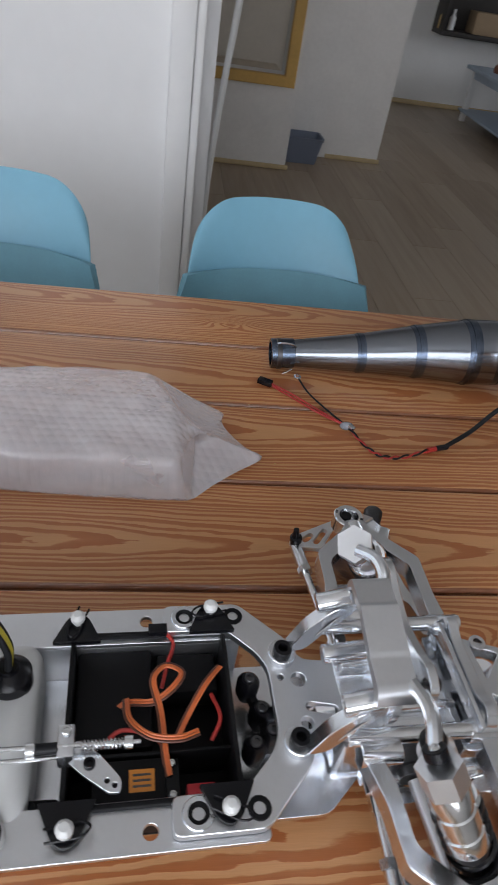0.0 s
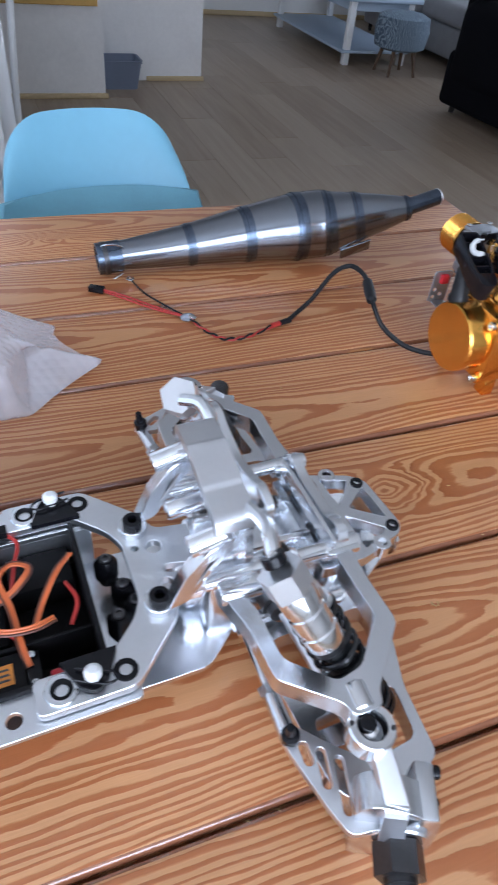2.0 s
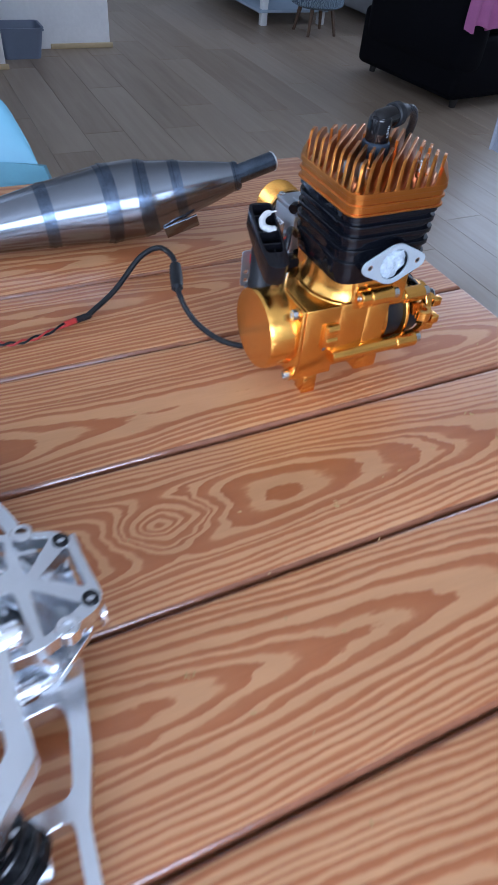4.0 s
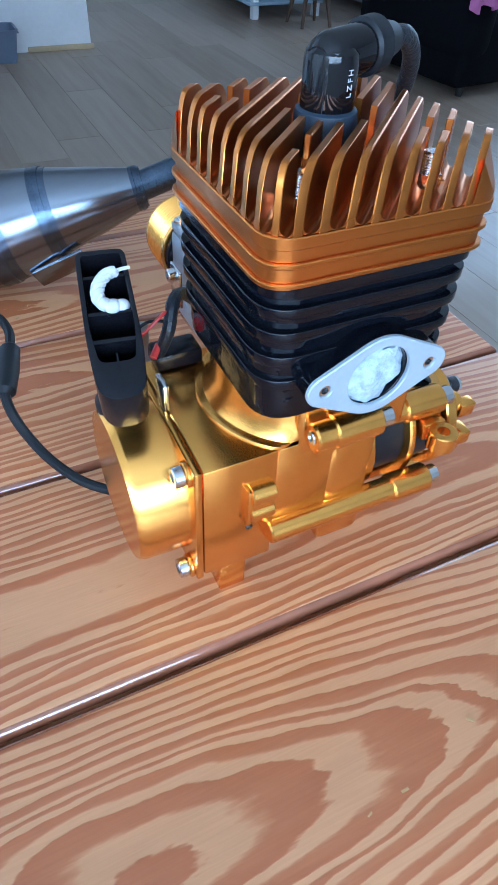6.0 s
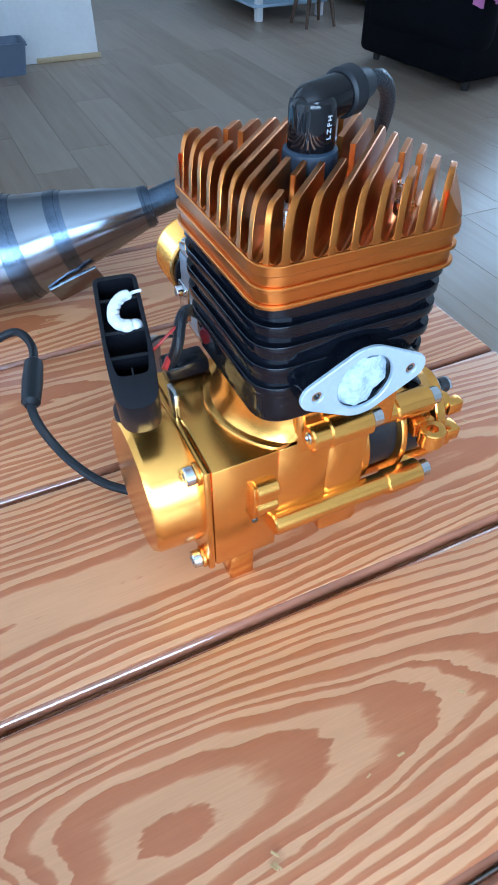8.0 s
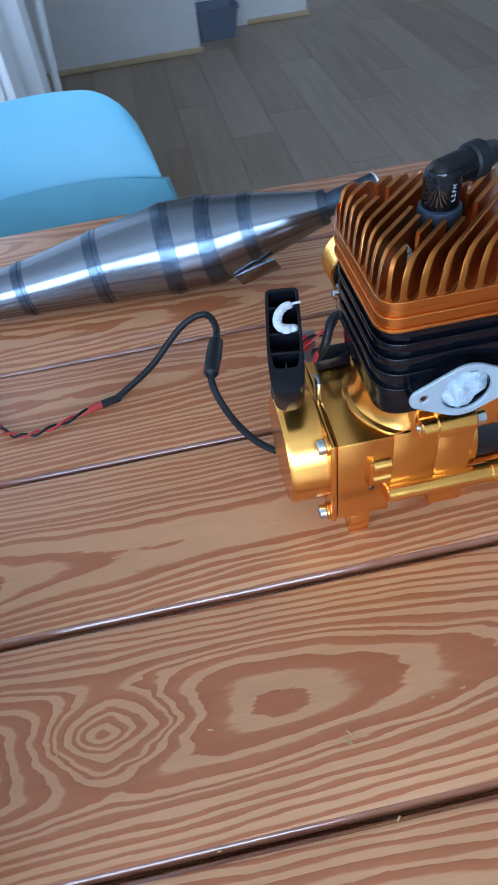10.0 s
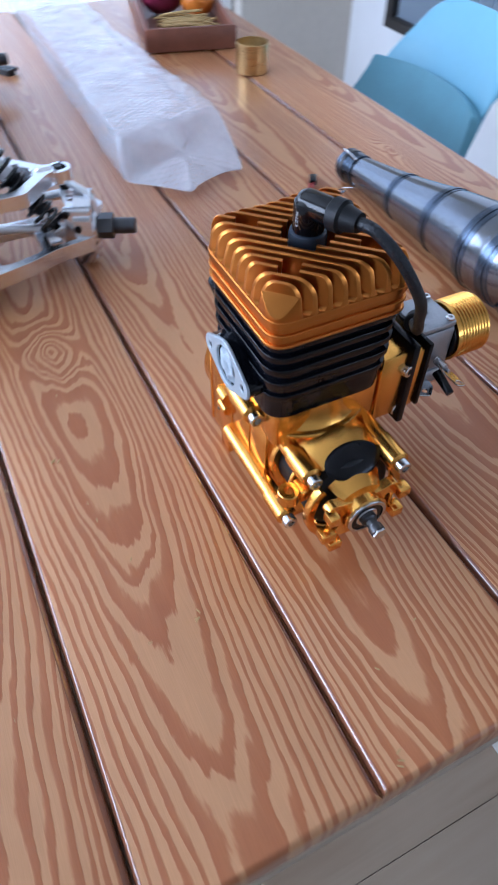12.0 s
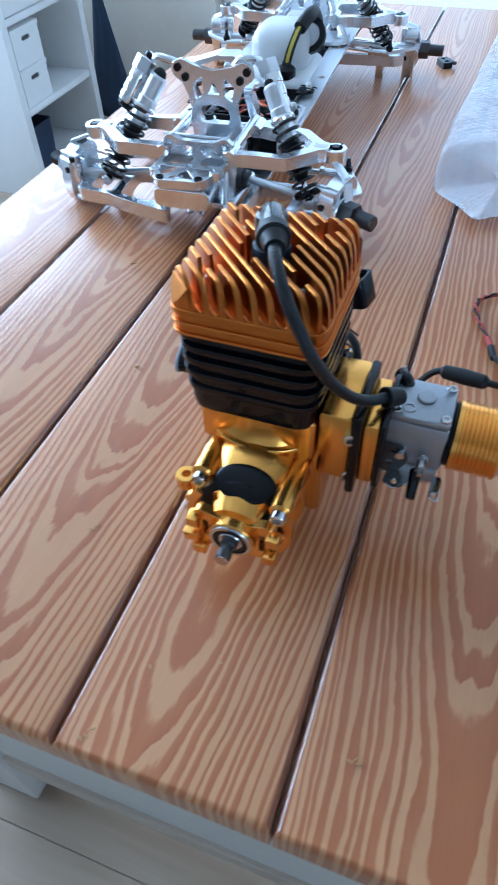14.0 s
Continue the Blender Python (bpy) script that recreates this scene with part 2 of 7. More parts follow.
VARNISH = surface("pooled_varnish", (0.26, 0.10, 0.05), 0.10, vary=0.35, scale=30, bump=0.10, rvary=0.06, coat=1.0, spec=0.8, stretch=(0.2, 1, 1))
WHITEWASH = surface("whitewashed_wood", (0.66, 0.64, 0.60), 0.6, vary=0.06, scale=4, stretch=(8, 1.5, 8), bump=0.1)
PLASTER = surface("plaster", (0.83, 0.815, 0.795), 0.85, vary=0.06, scale=5, bump=0.3, dist=0.004)
WHITE_PAINT = surface("white_paint", (0.80, 0.80, 0.79), 0.45, vary=0.03, scale=3, bump=0.05)
WHITE_DOOR = surface("white_door", (0.84, 0.85, 0.86), 0.32, vary=0.025, scale=2, bump=0.05)
BEIGE_WALL = surface("beige_wall", (0.60, 0.55, 0.48), 0.85, vary=0.06, scale=4, bump=0.3, dist=0.004)
CHAIR_BLUE = surface("chair_blue", (0.20, 0.47, 0.62), 0.42, vary=0.04, scale=6, bump=0.12, bscale=900, dist=0.0004)
CHAIR_LEG = surface("chair_leg", (0.10, 0.055, 0.03), 0.5, vary=0.15, scale=12)
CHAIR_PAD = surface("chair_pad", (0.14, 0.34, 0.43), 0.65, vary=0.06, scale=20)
ALU = surface("aluminium", (0.80, 0.83, 0.87), 0.25, 1.0, vary=0.03, scale=22, bump=0.01, rvary=0.03, stretch=(1, 3, 1))
ALU_BRIGHT = surface("bright_aluminium", (0.86, 0.88, 0.91), 0.15, 1.0, vary=0.03, scale=30, bump=0.03, rvary=0.05)
ALU_SATIN = surface("satin_aluminium", (0.76, 0.78, 0.81), 0.34, 1.0, vary=0.03, scale=40, bump=0.03, rvary=0.03)
STEEL = surface("pipe_steel", (0.24, 0.26, 0.295), 0.19, 1.0, vary=0.05, scale=9, bump=0.015, stretch=(1, 5, 5), rvary=0.05)
WELD = surface("weld_steel", (0.11, 0.14, 0.19), 0.24, 1.0, vary=0.4, scale=60, bump=0.25, rvary=0.1)
ZINC = surface("zinc_screw", (0.70, 0.71, 0.72), 0.22, 1.0, vary=0.06, scale=80)
DARK_STEEL = surface("dark_steel", (0.10, 0.10, 0.105), 0.38, 1.0, vary=0.12, scale=60)
GOLD = surface("gold_anodised", (0.90, 0.46, 0.095), 0.24, 1.0, vary=0.04, scale=25, bump=0.015, rvary=0.05)
COPPER = surface("orange_anodised", (0.64, 0.235, 0.045), 0.30, 1.0, vary=0.04, scale=25, bump=0.0, rvary=0.03)
GLOSS_BLACK = surface("gloss_black_paint", (0.0025, 0.0030, 0.0050), 0.07, vary=0.2, scale=40, bump=0.30, bscale=110, dist=0.0008, rvary=0.02, spec=0.36)
GLOSS_PLASTIC = surface("gloss_black_plastic", (0.004, 0.004, 0.005), 0.07, vary=0.1, scale=30, bump=0.02, rvary=0.02, spec=0.45)
MATT_BLACK = surface("matt_black_plastic", (0.005, 0.005, 0.006), 0.55, vary=0.2, scale=30, bump=0.1, rvary=0.08, spec=0.2)
BLACK = surface("black_plastic", (0.006, 0.006, 0.008), 0.25, spec=0.28, vary=0.15, scale=30, bump=0.12, rvary=0.08)
BRAID = surface("black_braid", (0.006, 0.008, 0.012), 0.42, vary=0.4, scale=260, bump=0.9, bscale=700, dist=0.0008)
RUBBER = surface("black_rubber", (0.008, 0.009, 0.011), 0.45, spec=0.3, vary=0.15, scale=40, bump=0.1)
BLUE_RUBBER = surface("dark_blue_rubber", (0.014, 0.024, 0.040), 0.55, vary=0.1, scale=40)
SPRING = surface("black_spring", (0.010, 0.010, 0.012), 0.25, vary=0.1, scale=60, coat=0.3)
WHITE_PLASTIC = surface("white_plastic", (0.68, 0.69, 0.69), 0.35, vary=0.03, scale=10, bump=0.05)
CARB_GREY = surface("cast_zinc", (0.38, 0.40, 0.43), 0.40, 0.8, vary=0.12, scale=60, bump=0.3, bscale=500)
ORANGE_WIRE = surface("orange_wire", (0.64, 0.15, 0.045), 0.4, vary=0.1, scale=60)
RED_WIRE = surface("red_wire", (0.42, 0.032, 0.026), 0.4, vary=0.1, scale=60)
BROWN_WIRE = surface("brown_wire", (0.12, 0.04, 0.025), 0.45, vary=0.1, scale=60)
RED_PLASTIC = surface("red_plastic", (0.55, 0.02, 0.03), 0.3, vary=0.06, scale=30)
YELLOW_TUBE = surface("yellow_tube", (0.62, 0.50, 0.06), 0.3, vary=0.08, scale=40)
LABEL_ORANGE = surface("orange_label", (0.62, 0.22, 0.03), 0.4, vary=0.1, scale=40)
TISSUE = surface("tissue", (0.38, 0.44, 0.49), 0.8, vary=0.4, scale=60, bump=0.6, dist=0.002)
GASKET = surface("machined_flange", (0.37, 0.42, 0.455), 0.5, 0.3, vary=0.08, scale=60)
ROPE = surface("white_rope", (0.55, 0.56, 0.56), 0.85, vary=0.12, scale=200, bump=0.6, bscale=700)
CLEAR_SHRINK = surface("clear_shrink", (0.26, 0.28, 0.32), 0.07, vary=0.3, scale=200, bump=0.4)
BRASS = surface("brushed_brass", (0.62, 0.44, 0.20), 0.3, 1.0, vary=0.1, scale=30, bump=0.08, stretch=(1, 1, 10))
GREY_BIN = surface("grey_blue_plastic", (0.17, 0.20, 0.27), 0.5, vary=0.05, scale=10)
GREY_PAINT = surface("grey_blue_paint", (0.38, 0.46, 0.55), 0.5, vary=0.06, scale=6)
SOFA_GREY = surface("grey_upholstery", (0.30, 0.30, 0.31), 0.9, vary=0.1, scale=12, bump=0.4, bscale=300)
BLACK_CLOTH = surface("black_upholstery", (0.004, 0.004, 0.006), 0.85, spec=0.1, vary=0.2, scale=12, bump=0.4, bscale=200)
GREY_CLOTH = surface("grey_cloth", (0.34, 0.36, 0.42), 0.9, vary=0.1, scale=14, bump=0.4)
PINK_CLOTH = surface("pink_cloth", (0.50, 0.16, 0.36), 0.9, vary=0.1, scale=14, bump=0.4)
NAVY_CLOTH = surface("navy_cloth", (0.020, 0.034, 0.070), 0.85, vary=0.15, scale=10, bump=0.4)
FRUIT_RED = surface("maroon_fruit", (0.20, 0.02, 0.05), 0.35, vary=0.3, scale=18)
FRUIT_ORANGE = surface("orange_fruit", (0.70, 0.20, 0.02), 0.4, vary=0.2, scale=18)
STRAW = surface("straw", (0.45, 0.30, 0.12), 0.75, vary=0.25, scale=40)
DARK_SHELF = surface("dark_wood", (0.022, 0.018, 0.016), 0.5, vary=0.2, scale=10)
CARDBOARD = surface("cardboard", (0.30, 0.21, 0.13), 0.85, vary=0.12, scale=10)
WHITE_PRINT = surface("white_print", (0.42, 0.43, 0.44), 0.5, vary=0.05, scale=60)
FILM = bubble_film()
ZIGZAG = zigzag_cloth()
GLASS, _gt, _gb = nodes_of("window_glass")
_gb.inputs["Transmission Weight"].default_value, _gb.inputs["Roughness"].default_value = 1.0, 0.0
_gb.inputs["IOR"].default_value = 1.45

# ---------------------------------------------------------------- building helpers


def thing(name, m, label, category, group="", kind=""):
    e = new(name)
    e.empty_display_size = 0.02
    e.matrix_world = m
    return tagged(e, label, category, group, kind)


def finish(bm, sharp=0.6):
    bmesh.ops.recalc_face_normals(bm, faces=bm.faces)
    for f in bm.faces:
        f.smooth = True
    for e in bm.edges:
        if len(e.link_faces) == 2:
            e.smooth = e.calc_face_angle(0) < sharp


def part(name, bm, material, parent, label="", sharp=0.6):
    finish(bm, sharp)
    me = bpy.data.meshes.new(name)
    bm.to_mesh(me)
    bm.free()
    me.materials.append(material)
    ob = new(name, me)
    ob.parent = parent
    return tagged(ob, label)


def solid(name, bm, material, label="", category="", group="", kind="", sharp=0.6, m=None):
    ob = part(name, bm, material, None, label, sharp)
    if m is not None:
        ob.matrix_world = m
    return tagged(ob, label, category, group, kind)


def box(x0, x1, y0, y1, z0, z1, bevel=0.0, seg=2, bm=None, m=None):
    own = bmesh.new()
    bmesh.ops.create_cube(own, size=1.0)
    bmesh.ops.transform(own, verts=own.verts, matrix=Matrix.LocRotScale(((x0 + x1) / 2, (y0 + y1) / 2, (z0 + z1) / 2), None, (abs(x1 - x0), abs(y1 - y0), abs(z1 - z0))))
    if bevel:
        bmesh.ops.bevel(own, geom=own.edges, offset=bevel, segments=seg, affect="EDGES", profile=0.5)
    return merge(own, bm, m)


def merge(own, bm=None, m=None):
    if m is not None:
        bmesh.ops.transform(own, verts=own.verts, matrix=m)
    if bm is None:
        return own
    me = bpy.data.meshes.new("tmp")
    own.to_mesh(me)
    own.free()
    bm.from_mesh(me)
    bpy.data.meshes.remove(me)
    return bm


def axis_frame(p0, p1):
    d = Vector(p1) - Vector(p0)
    return Matrix.Translation(p0) @ d.to_track_quat("Z", "Y").to_matrix().to_4x4(), d.length


def lathe(p0, p1, profile, seg=28, bm=None):
    """Turned body round the line p0-p1; profile: (share or metres along, radius), metres when above 1."""
    m, ln = axis_frame(p0, p1)
    own = bmesh.new()
    rings = []
    for h, r in profile:
        rings.append([own.verts.new((r * math.cos(2 * math.pi * i / seg), r * math.sin(2 * math.pi * i / seg), h * ln)) for i in range(seg)])
    for a, b in zip(rings, rings[1:]):
        for i in range(seg):
            own.faces.new((a[i], a[(i + 1) % seg], b[(i + 1) % seg], b[i]))
    own.faces.new(rings[0][::-1])
    own.faces.new(rings[-1])
    return merge(own, bm, m)


def rod(p0, p1, r, r1=None, seg=16, bevel=0.0, bm=None):
    r1 = r if r1 is None else r1
    ln = (Vector(p1) - Vector(p0)).length
    e = min(0.45, bevel / ln) if bevel else 0
    prof = ((0, r - bevel), (e, r), (1 - e, r1), (1, r1 - bevel)) if bevel else ((0, r), (1, r1))
    return lathe(p0, p1, prof, seg, bm)


def hexrod(p0, p1, r, bm=None):
    return rod(p0, p1, r, seg=6, bm=bm)


def ring_pipe(p0, p1, ro, ri, seg=28, bm=None, bevel=0.0005):
    """A tube with a bore."""
    m, ln = axis_frame(p0, p1)
    own = bmesh.new()
    prof = ((ri, 0), (ro - bevel, 0), (ro, bevel), (ro, ln - bevel), (ro - bevel, ln), (ri, ln))
    rings = [[own.verts.new((r * math.cos(2 * math.pi * i / seg), r * math.sin(2 * math.pi * i / seg), h)) for i in range(seg)] for r, h in prof]
    for a, b in zip(rings, rings[1:] + rings[:1]):
        for i in range(seg):
            own.faces.new((a[i], a[(i + 1) % seg], b[(i + 1) % seg], b[i]))
    return merge(own, bm, m)


def spline(pts, n=8):
    """Catmull-Rom through the points."""
    p = [Vector(q) for q in pts]
    p = [2 * p[0] - p[1]] + p + [2 * p[-1] - p[-2]]
    out = []
    for i in range(1, len(p) - 2):
        a, b, c, d = p[i - 1:i + 3]
        for k in range(n):
            t = k / n
            out.append(0.5 * ((2 * b) + (c - a) * t + (2 * a - 5 * b + 4 * c - d) * t * t + (3 * b - a - 3 * c + d) * t ** 3))
    out.append(p[-2])
    return out


def hose(pts, r, seg=10, n=8, bm=None, radii=None):
    """A round tube along a smooth line."""
    line = spline(pts, n) if n > 1 else [Vector(q) for q in pts]
    own = bmesh.new()
    up, rings = None, []
    for i, p in enumerate(line):
        d = (line[min(i + 1, len(line) - 1)] - line[max(i - 1, 0)]).normalized()
        if up is None:
            up = d.orthogonal().normalized()
        up = (up - d * up.dot(d)).normalized()
        side = d.cross(up)
        rr = radii(i / (len(line) - 1)) if radii else r
        rings.append([own.verts.new(p + rr * (math.cos(2 * math.pi * k / seg) * up + math.sin(2 * math.pi * k / seg) * side)) for k in range(seg)])
    for a, b in zip(rings, rings[1:]):
        for k in range(seg):
            own.faces.new((a[k], a[(k + 1) % seg], b[(k + 1) % seg], b[k]))
    own.faces.new(rings[0][::-1])
    own.faces.new(rings[-1])
    return merge(own, bm)


def coil(p0, p1, r, turns, wire, seg=7, bm=None, r1=None):
    m, ln = axis_frame(p0, p1)
    r1 = r if r1 is None else r1
    k = int(turns * 18)
    pts = [m @ Vector(((r + (r1 - r) * i / k) * math.cos(2 * math.pi * turns * i / k), (r + (r1 - r) * i / k) * math.sin(2 * math.pi * turns * i / k), ln * i / k)) for i in range(k + 1)]
    return hose(pts, wire, seg, 1, bm)


def rounded(pts, radius, n=5):
    """Outline with its corners rounded; radius: one for all or one each."""
    out, k = [], len(pts)
    rad = radius if isinstance(radius, (list, tuple)) else [radius] * k
    for i in range(k):
        a, b, c = Vector(pts[i - 1]), Vector(pts[i]), Vector(pts[(i + 1) % k])
        u, v = (a - b), (c - b)
        r = min(rad[i], u.length * 0.48, v.length * 0.48)
        if r <= 0:
            out.append(tuple(b))
            continue
        p, q = b + u.normalized() * r, b + v.normalized() * r
        for j in range(n + 1):
            t = j / n
            out.append(tuple((1 - t) ** 2 * p + 2 * t * (1 - t) * b + t * t * q))
    return out


def circle(x, y, r, n=16):
    return [(x + r * math.cos(2 * math.pi * i / n), y + r * math.sin(2 * math.pi * i / n)) for i in range(n)]


def slot(x0, y0, x1, y1, r, n=6):
    a = math.atan2(y1 - y0, x1 - x0)
    out = [(x1 + r * math.cos(a - math.pi / 2 + math.pi * i / n), y1 + r * math.sin(a - math.pi / 2 + math.pi * i / n)) for i in range(n + 1)]
    return out + [(x0 + r * math.cos(a + math.pi / 2 + math.pi * i / n), y0 + r * math.sin(a + math.pi / 2 + math.pi * i / n)) for i in range(n + 1)]


def plate(outline, holes, z0, z1, m=None, bm=None, bevel=0.0006, seg=1):
    """A flat plate with holes, lying in x-y between z0 and z1, its rims chamfered."""
    own = bmesh.new()
    loops = [list(outline)] + [list(h) for h in holes]
    edges, vl = [], []
    for lp in loops:
        vs = [own.verts.new((x, y, z1)) for x, y in lp]
        vl.append(vs)
        edges += [own.edges.new((vs[i], vs[(i + 1) % len(vs)])) for i in range(len(vs))]
    bmesh.ops.triangle_fill(own, edges=edges, use_beauty=True, use_dissolve=False, normal=(0, 0, 1))
    tris = [[v for v in f.verts] for f in own.faces]
    low = {v: own.verts.new((v.co.x, v.co.y, z0)) for vs in vl for v in vs}
    for t in tris:
        own.faces.new([low[v] for v in reversed(t)])
    for vs in vl:
        for i in range(len(vs)):
            a, b = vs[i], vs[(i + 1) % len(vs)]
            own.faces.new((a, b, low[b], low[a]))
    if bevel:
        bmesh.ops.recalc_face_normals(own, faces=own.faces)
        rim = [e for e in own.edges if len(e.link_faces) == 2 and e.calc_face_angle(0) > 1.2 and abs(e.verts[0].co.z - e.verts[1].co.z) < 1e-6]
        bmesh.ops.bevel(own, geom=rim, offset=bevel, segments=seg, affect="EDGES", clamp_overlap=True, profile=0.5)
    return merge(own, bm, m)


XZ = Matrix(((1, 0, 0, 0), (0, 0, 1, 0), (0, 1, 0, 0), (0, 0, 0, 1)))      # plate's x, y, z -> x, z, y
YZ = Matrix(((0, 0, 1, 0), (1, 0, 0, 0), (0, 1, 0, 0), (0, 0, 0, 1)))      # plate's x, y, z -> y, z, x


def ball(p, r, sx=1, sy=1, sz=1, u=16, v=10, bm=None):
    own = bmesh.new()
    bmesh.ops.create_uvsphere(own, u_segments=u, v_segments=v, radius=r)
    return merge(own, bm, Matrix.Translation(p) @ Matrix.Diagonal((sx, sy, sz, 1)))


def screw(p, d, r, h, parent, material, name="screw", head="hex", label=""):
    """A socket-head screw on p that points along d: turned head with a hexagonal recess."""
    p, d = Vector(p), Vector(d).normalized()
    bm = ring_pipe(p, p + d * h, r, r * 0.52, 14)
    lathe(p, p + d * h * 0.5, ((0, r * 0.54), (1, r * 0.54)), 6, bm)
    return part(name, bm, material, parent, label)


# ---------------------------------------------------------------- the room
T = 0.75          # height of the table top
H = 2.6


def rect(x0, x1, y0, y1):
    return [(x0, y0), (x1, y0), (x1, y1), (x0, y1)]


def wall(name, outline, holes, a, b, flip, material):
    return solid(name, plate(outline, holes, a, b, flip, bevel=0), material, kind="structure", label=name.replace("_", " "))


solid("floor", box(-1.6, 5.5, -2.1, 7.3, -0.12, -0.012), DARK_SHELF, "grey-brown laminate boards laid lengthwise", kind="structure")
solid("ceiling", box(-1.6, 5.5, -2.1, 7.3, H, H + 0.1), WHITE_PAINT, "plain white ceiling", kind="structure")
wall("wall_south", rect(-1.6, 5.5, 0, H), [rect(-1.4, 1.2, 0.9, 2.2)], -2.05, -1.9, XZ, WHITE_PAINT)
wall("wall_west", rect(-2.05, 2.46, 0, H), [rect(-1.7, -0.50, 1.2, 2.3), rect(-0.38, 1.64, 0.06, 2.12)], -1.6, -1.45, YZ, BEIGE_WALL)
wall("wall_north", rect(-1.6, 0.325, 0, H), [], 2.13, 2.30, XZ, WHITE_DOOR)
solid("wall_return", box(-1.6, 0.395, 2.30, 2.45, 0, H), WHITE_DOOR, "white wall end", kind="structure")
wall("wall_alcove", rect(-1.6, 1.025, 0, H), [rect(0.10, 0.941, 0.52, 1.7)], 4.41, 4.56, XZ, PLASTER)
wall("wall_column", rect(1.025, 1.735, 0, H), [], 4.80, 7.14, XZ, PLASTER)
wall("wall_back", rect(1.735, 5.5, 0, H), [], 7.14, 7.28, XZ, WHITE_PAINT)
wall("wall_east", rect(-2.05, 7.2, 0, H), [rect(2.9, 5.5, 0.75, 2.25)], 5.3, 5.45, YZ, WHITE_PAINT)
solid("wall_hall", box(-1.75, -1.6, 2.46, 4.6, 0, H), PLASTER, "plain wall", kind="structure")


def window(name, m, w, h):
    """A casement in an opening w by h, lying in x-z round its middle."""
    win = thing(name, m, "white casement window letting in daylight", "window", kind="structure")
    bm = plate(rect(-w / 2, w / 2, -h / 2, h / 2), [rect(-w / 2 + 0.06, -0.025, -h / 2 + 0.06, h / 2 - 0.06), rect(0.025, w / 2 - 0.06, -h / 2 + 0.06, h / 2 - 0.06)], -0.03, 0.03, XZ, bevel=0.004)
    part("window_frame", bm, WHITE_PAINT, win)
    part("window_sill", box(-w / 2 - 0.04, w / 2 + 0.04, -0.05, 0.16, -h / 2 - 0.035, -h / 2 - 0.003, 0.006), WHITE_PAINT, win)
    for s in (-1, 1):
        x0, x1 = sorted((s * 0.025, s * (w / 2 - 0.06)))
        g = part("pane", box(x0, x1, -0.004, 0.004, -h / 2 + 0.06, h / 2 - 0.06), GLASS, win)
        g.visible_shadow = False


window("window_1", pose(-0.1, -1.99, 1.55), 2.58, 1.28)
window("window_2", pose(-1.54, -1.10, 1.75, 0, 0, -90), 1.18, 1.08)
window("window_5", pose(-1.54, 0.63, 1.09, 0, 0, -90), 2.00, 2.04)
window("window_3", pose(5.39, 4.2, 1.5, 0, 0, 90), 2.58, 1.48)

# door casing at the end of the white wall, with its stepped edge
bm = box(0.262, 0.326, 2.105, 2.129, 0, 2.2, 0.006)
box(0.327, 0.350, 2.115, 2.299, 0, 2.2, 0.004, bm=bm)
solid("door_casing", bm, WHITE_DOOR, "white painted casing at the wall's end", kind="structure")
bm = hose([(0.520, 2.47, 2.3), (0.490, 2.47, 1.4), (0.458, 2.47, 1.0), (0.434, 2.47, 0.76), (0.413, 2.47, 0.48), (0.405, 2.48, 0.03)], 0.011, 10)
solid("white_pole", bm, WHITE_PLASTIC, "thick white pole leaning beside the door casing", "pole")

# dark panel heater on the white wall, with a paler grille
heater = thing("wall_heater", pose(-0.79, 2.129, 0.40), "dark wall heater with a pale grille behind the chairs", "heater")
part("heater_frame", plate(rect(-0.36, 0.36, 0, 0.33), [rect(-0.325, 0.325, 0.035, 0.295)], -0.060, -0.012, XZ, bevel=0.004), DARK_SHELF, heater)
part("heater_back", box(-0.34, 0.34, -0.020, -0.001, 0.02, 0.31), GREY_BIN, heater)
grille_bar = box(-0.003, 0.003, -0.034, -0.022, 0.0355, 0.2945)
bar_mesh = part("grille_bar", grille_bar, GREY_PAINT, heater, "pale grille bar")
bar_mesh.location.x = -0.312
for k in range(1, 40):
    gb = new("grille_bar", bar_mesh.data)
    gb.parent = heater
    gb.location.x = -0.312 + 0.016 * k

# yellow frame round the alcove's opening
fr = thing("window_4", pose(0, 0, 0), "opening in a plastered wall with a yellow wooden frame", "window frame", kind="structure")
part("window_frame", plate(rect(0.04, 1.003, 0.464, 1.76), [rect(0.101, 0.940, 0.521, 1.70)], 4.385, 4.44, XZ, bevel=0.004), YELLOW_WOOD, fr)
part("window_sill", box(0.101, 0.940, 4.441, 4.80, 0.49, 0.519, 0.004), PALE_WOOD, fr)
part("backing", box(0.0, 1.0, 4.80, 4.84, 0.45, 1.8), BEIGE_WALL, fr)
for a, b_, y in ((-1.6, 1.04, 4.395), (1.36, 1.75, 4.785)):
    solid("baseboard", box(a, b_, y, y + 0.014, 0, 0.028, 0.004), TAN_WOOD, "low strip of pale yellow wood", kind="structure")
solid("baseboard", box(1.74, 5.3, 7.12, 7.139, 0, 0.04, 0.004), TAN_WOOD, "low strip of pale yellow wood", kind="structure")

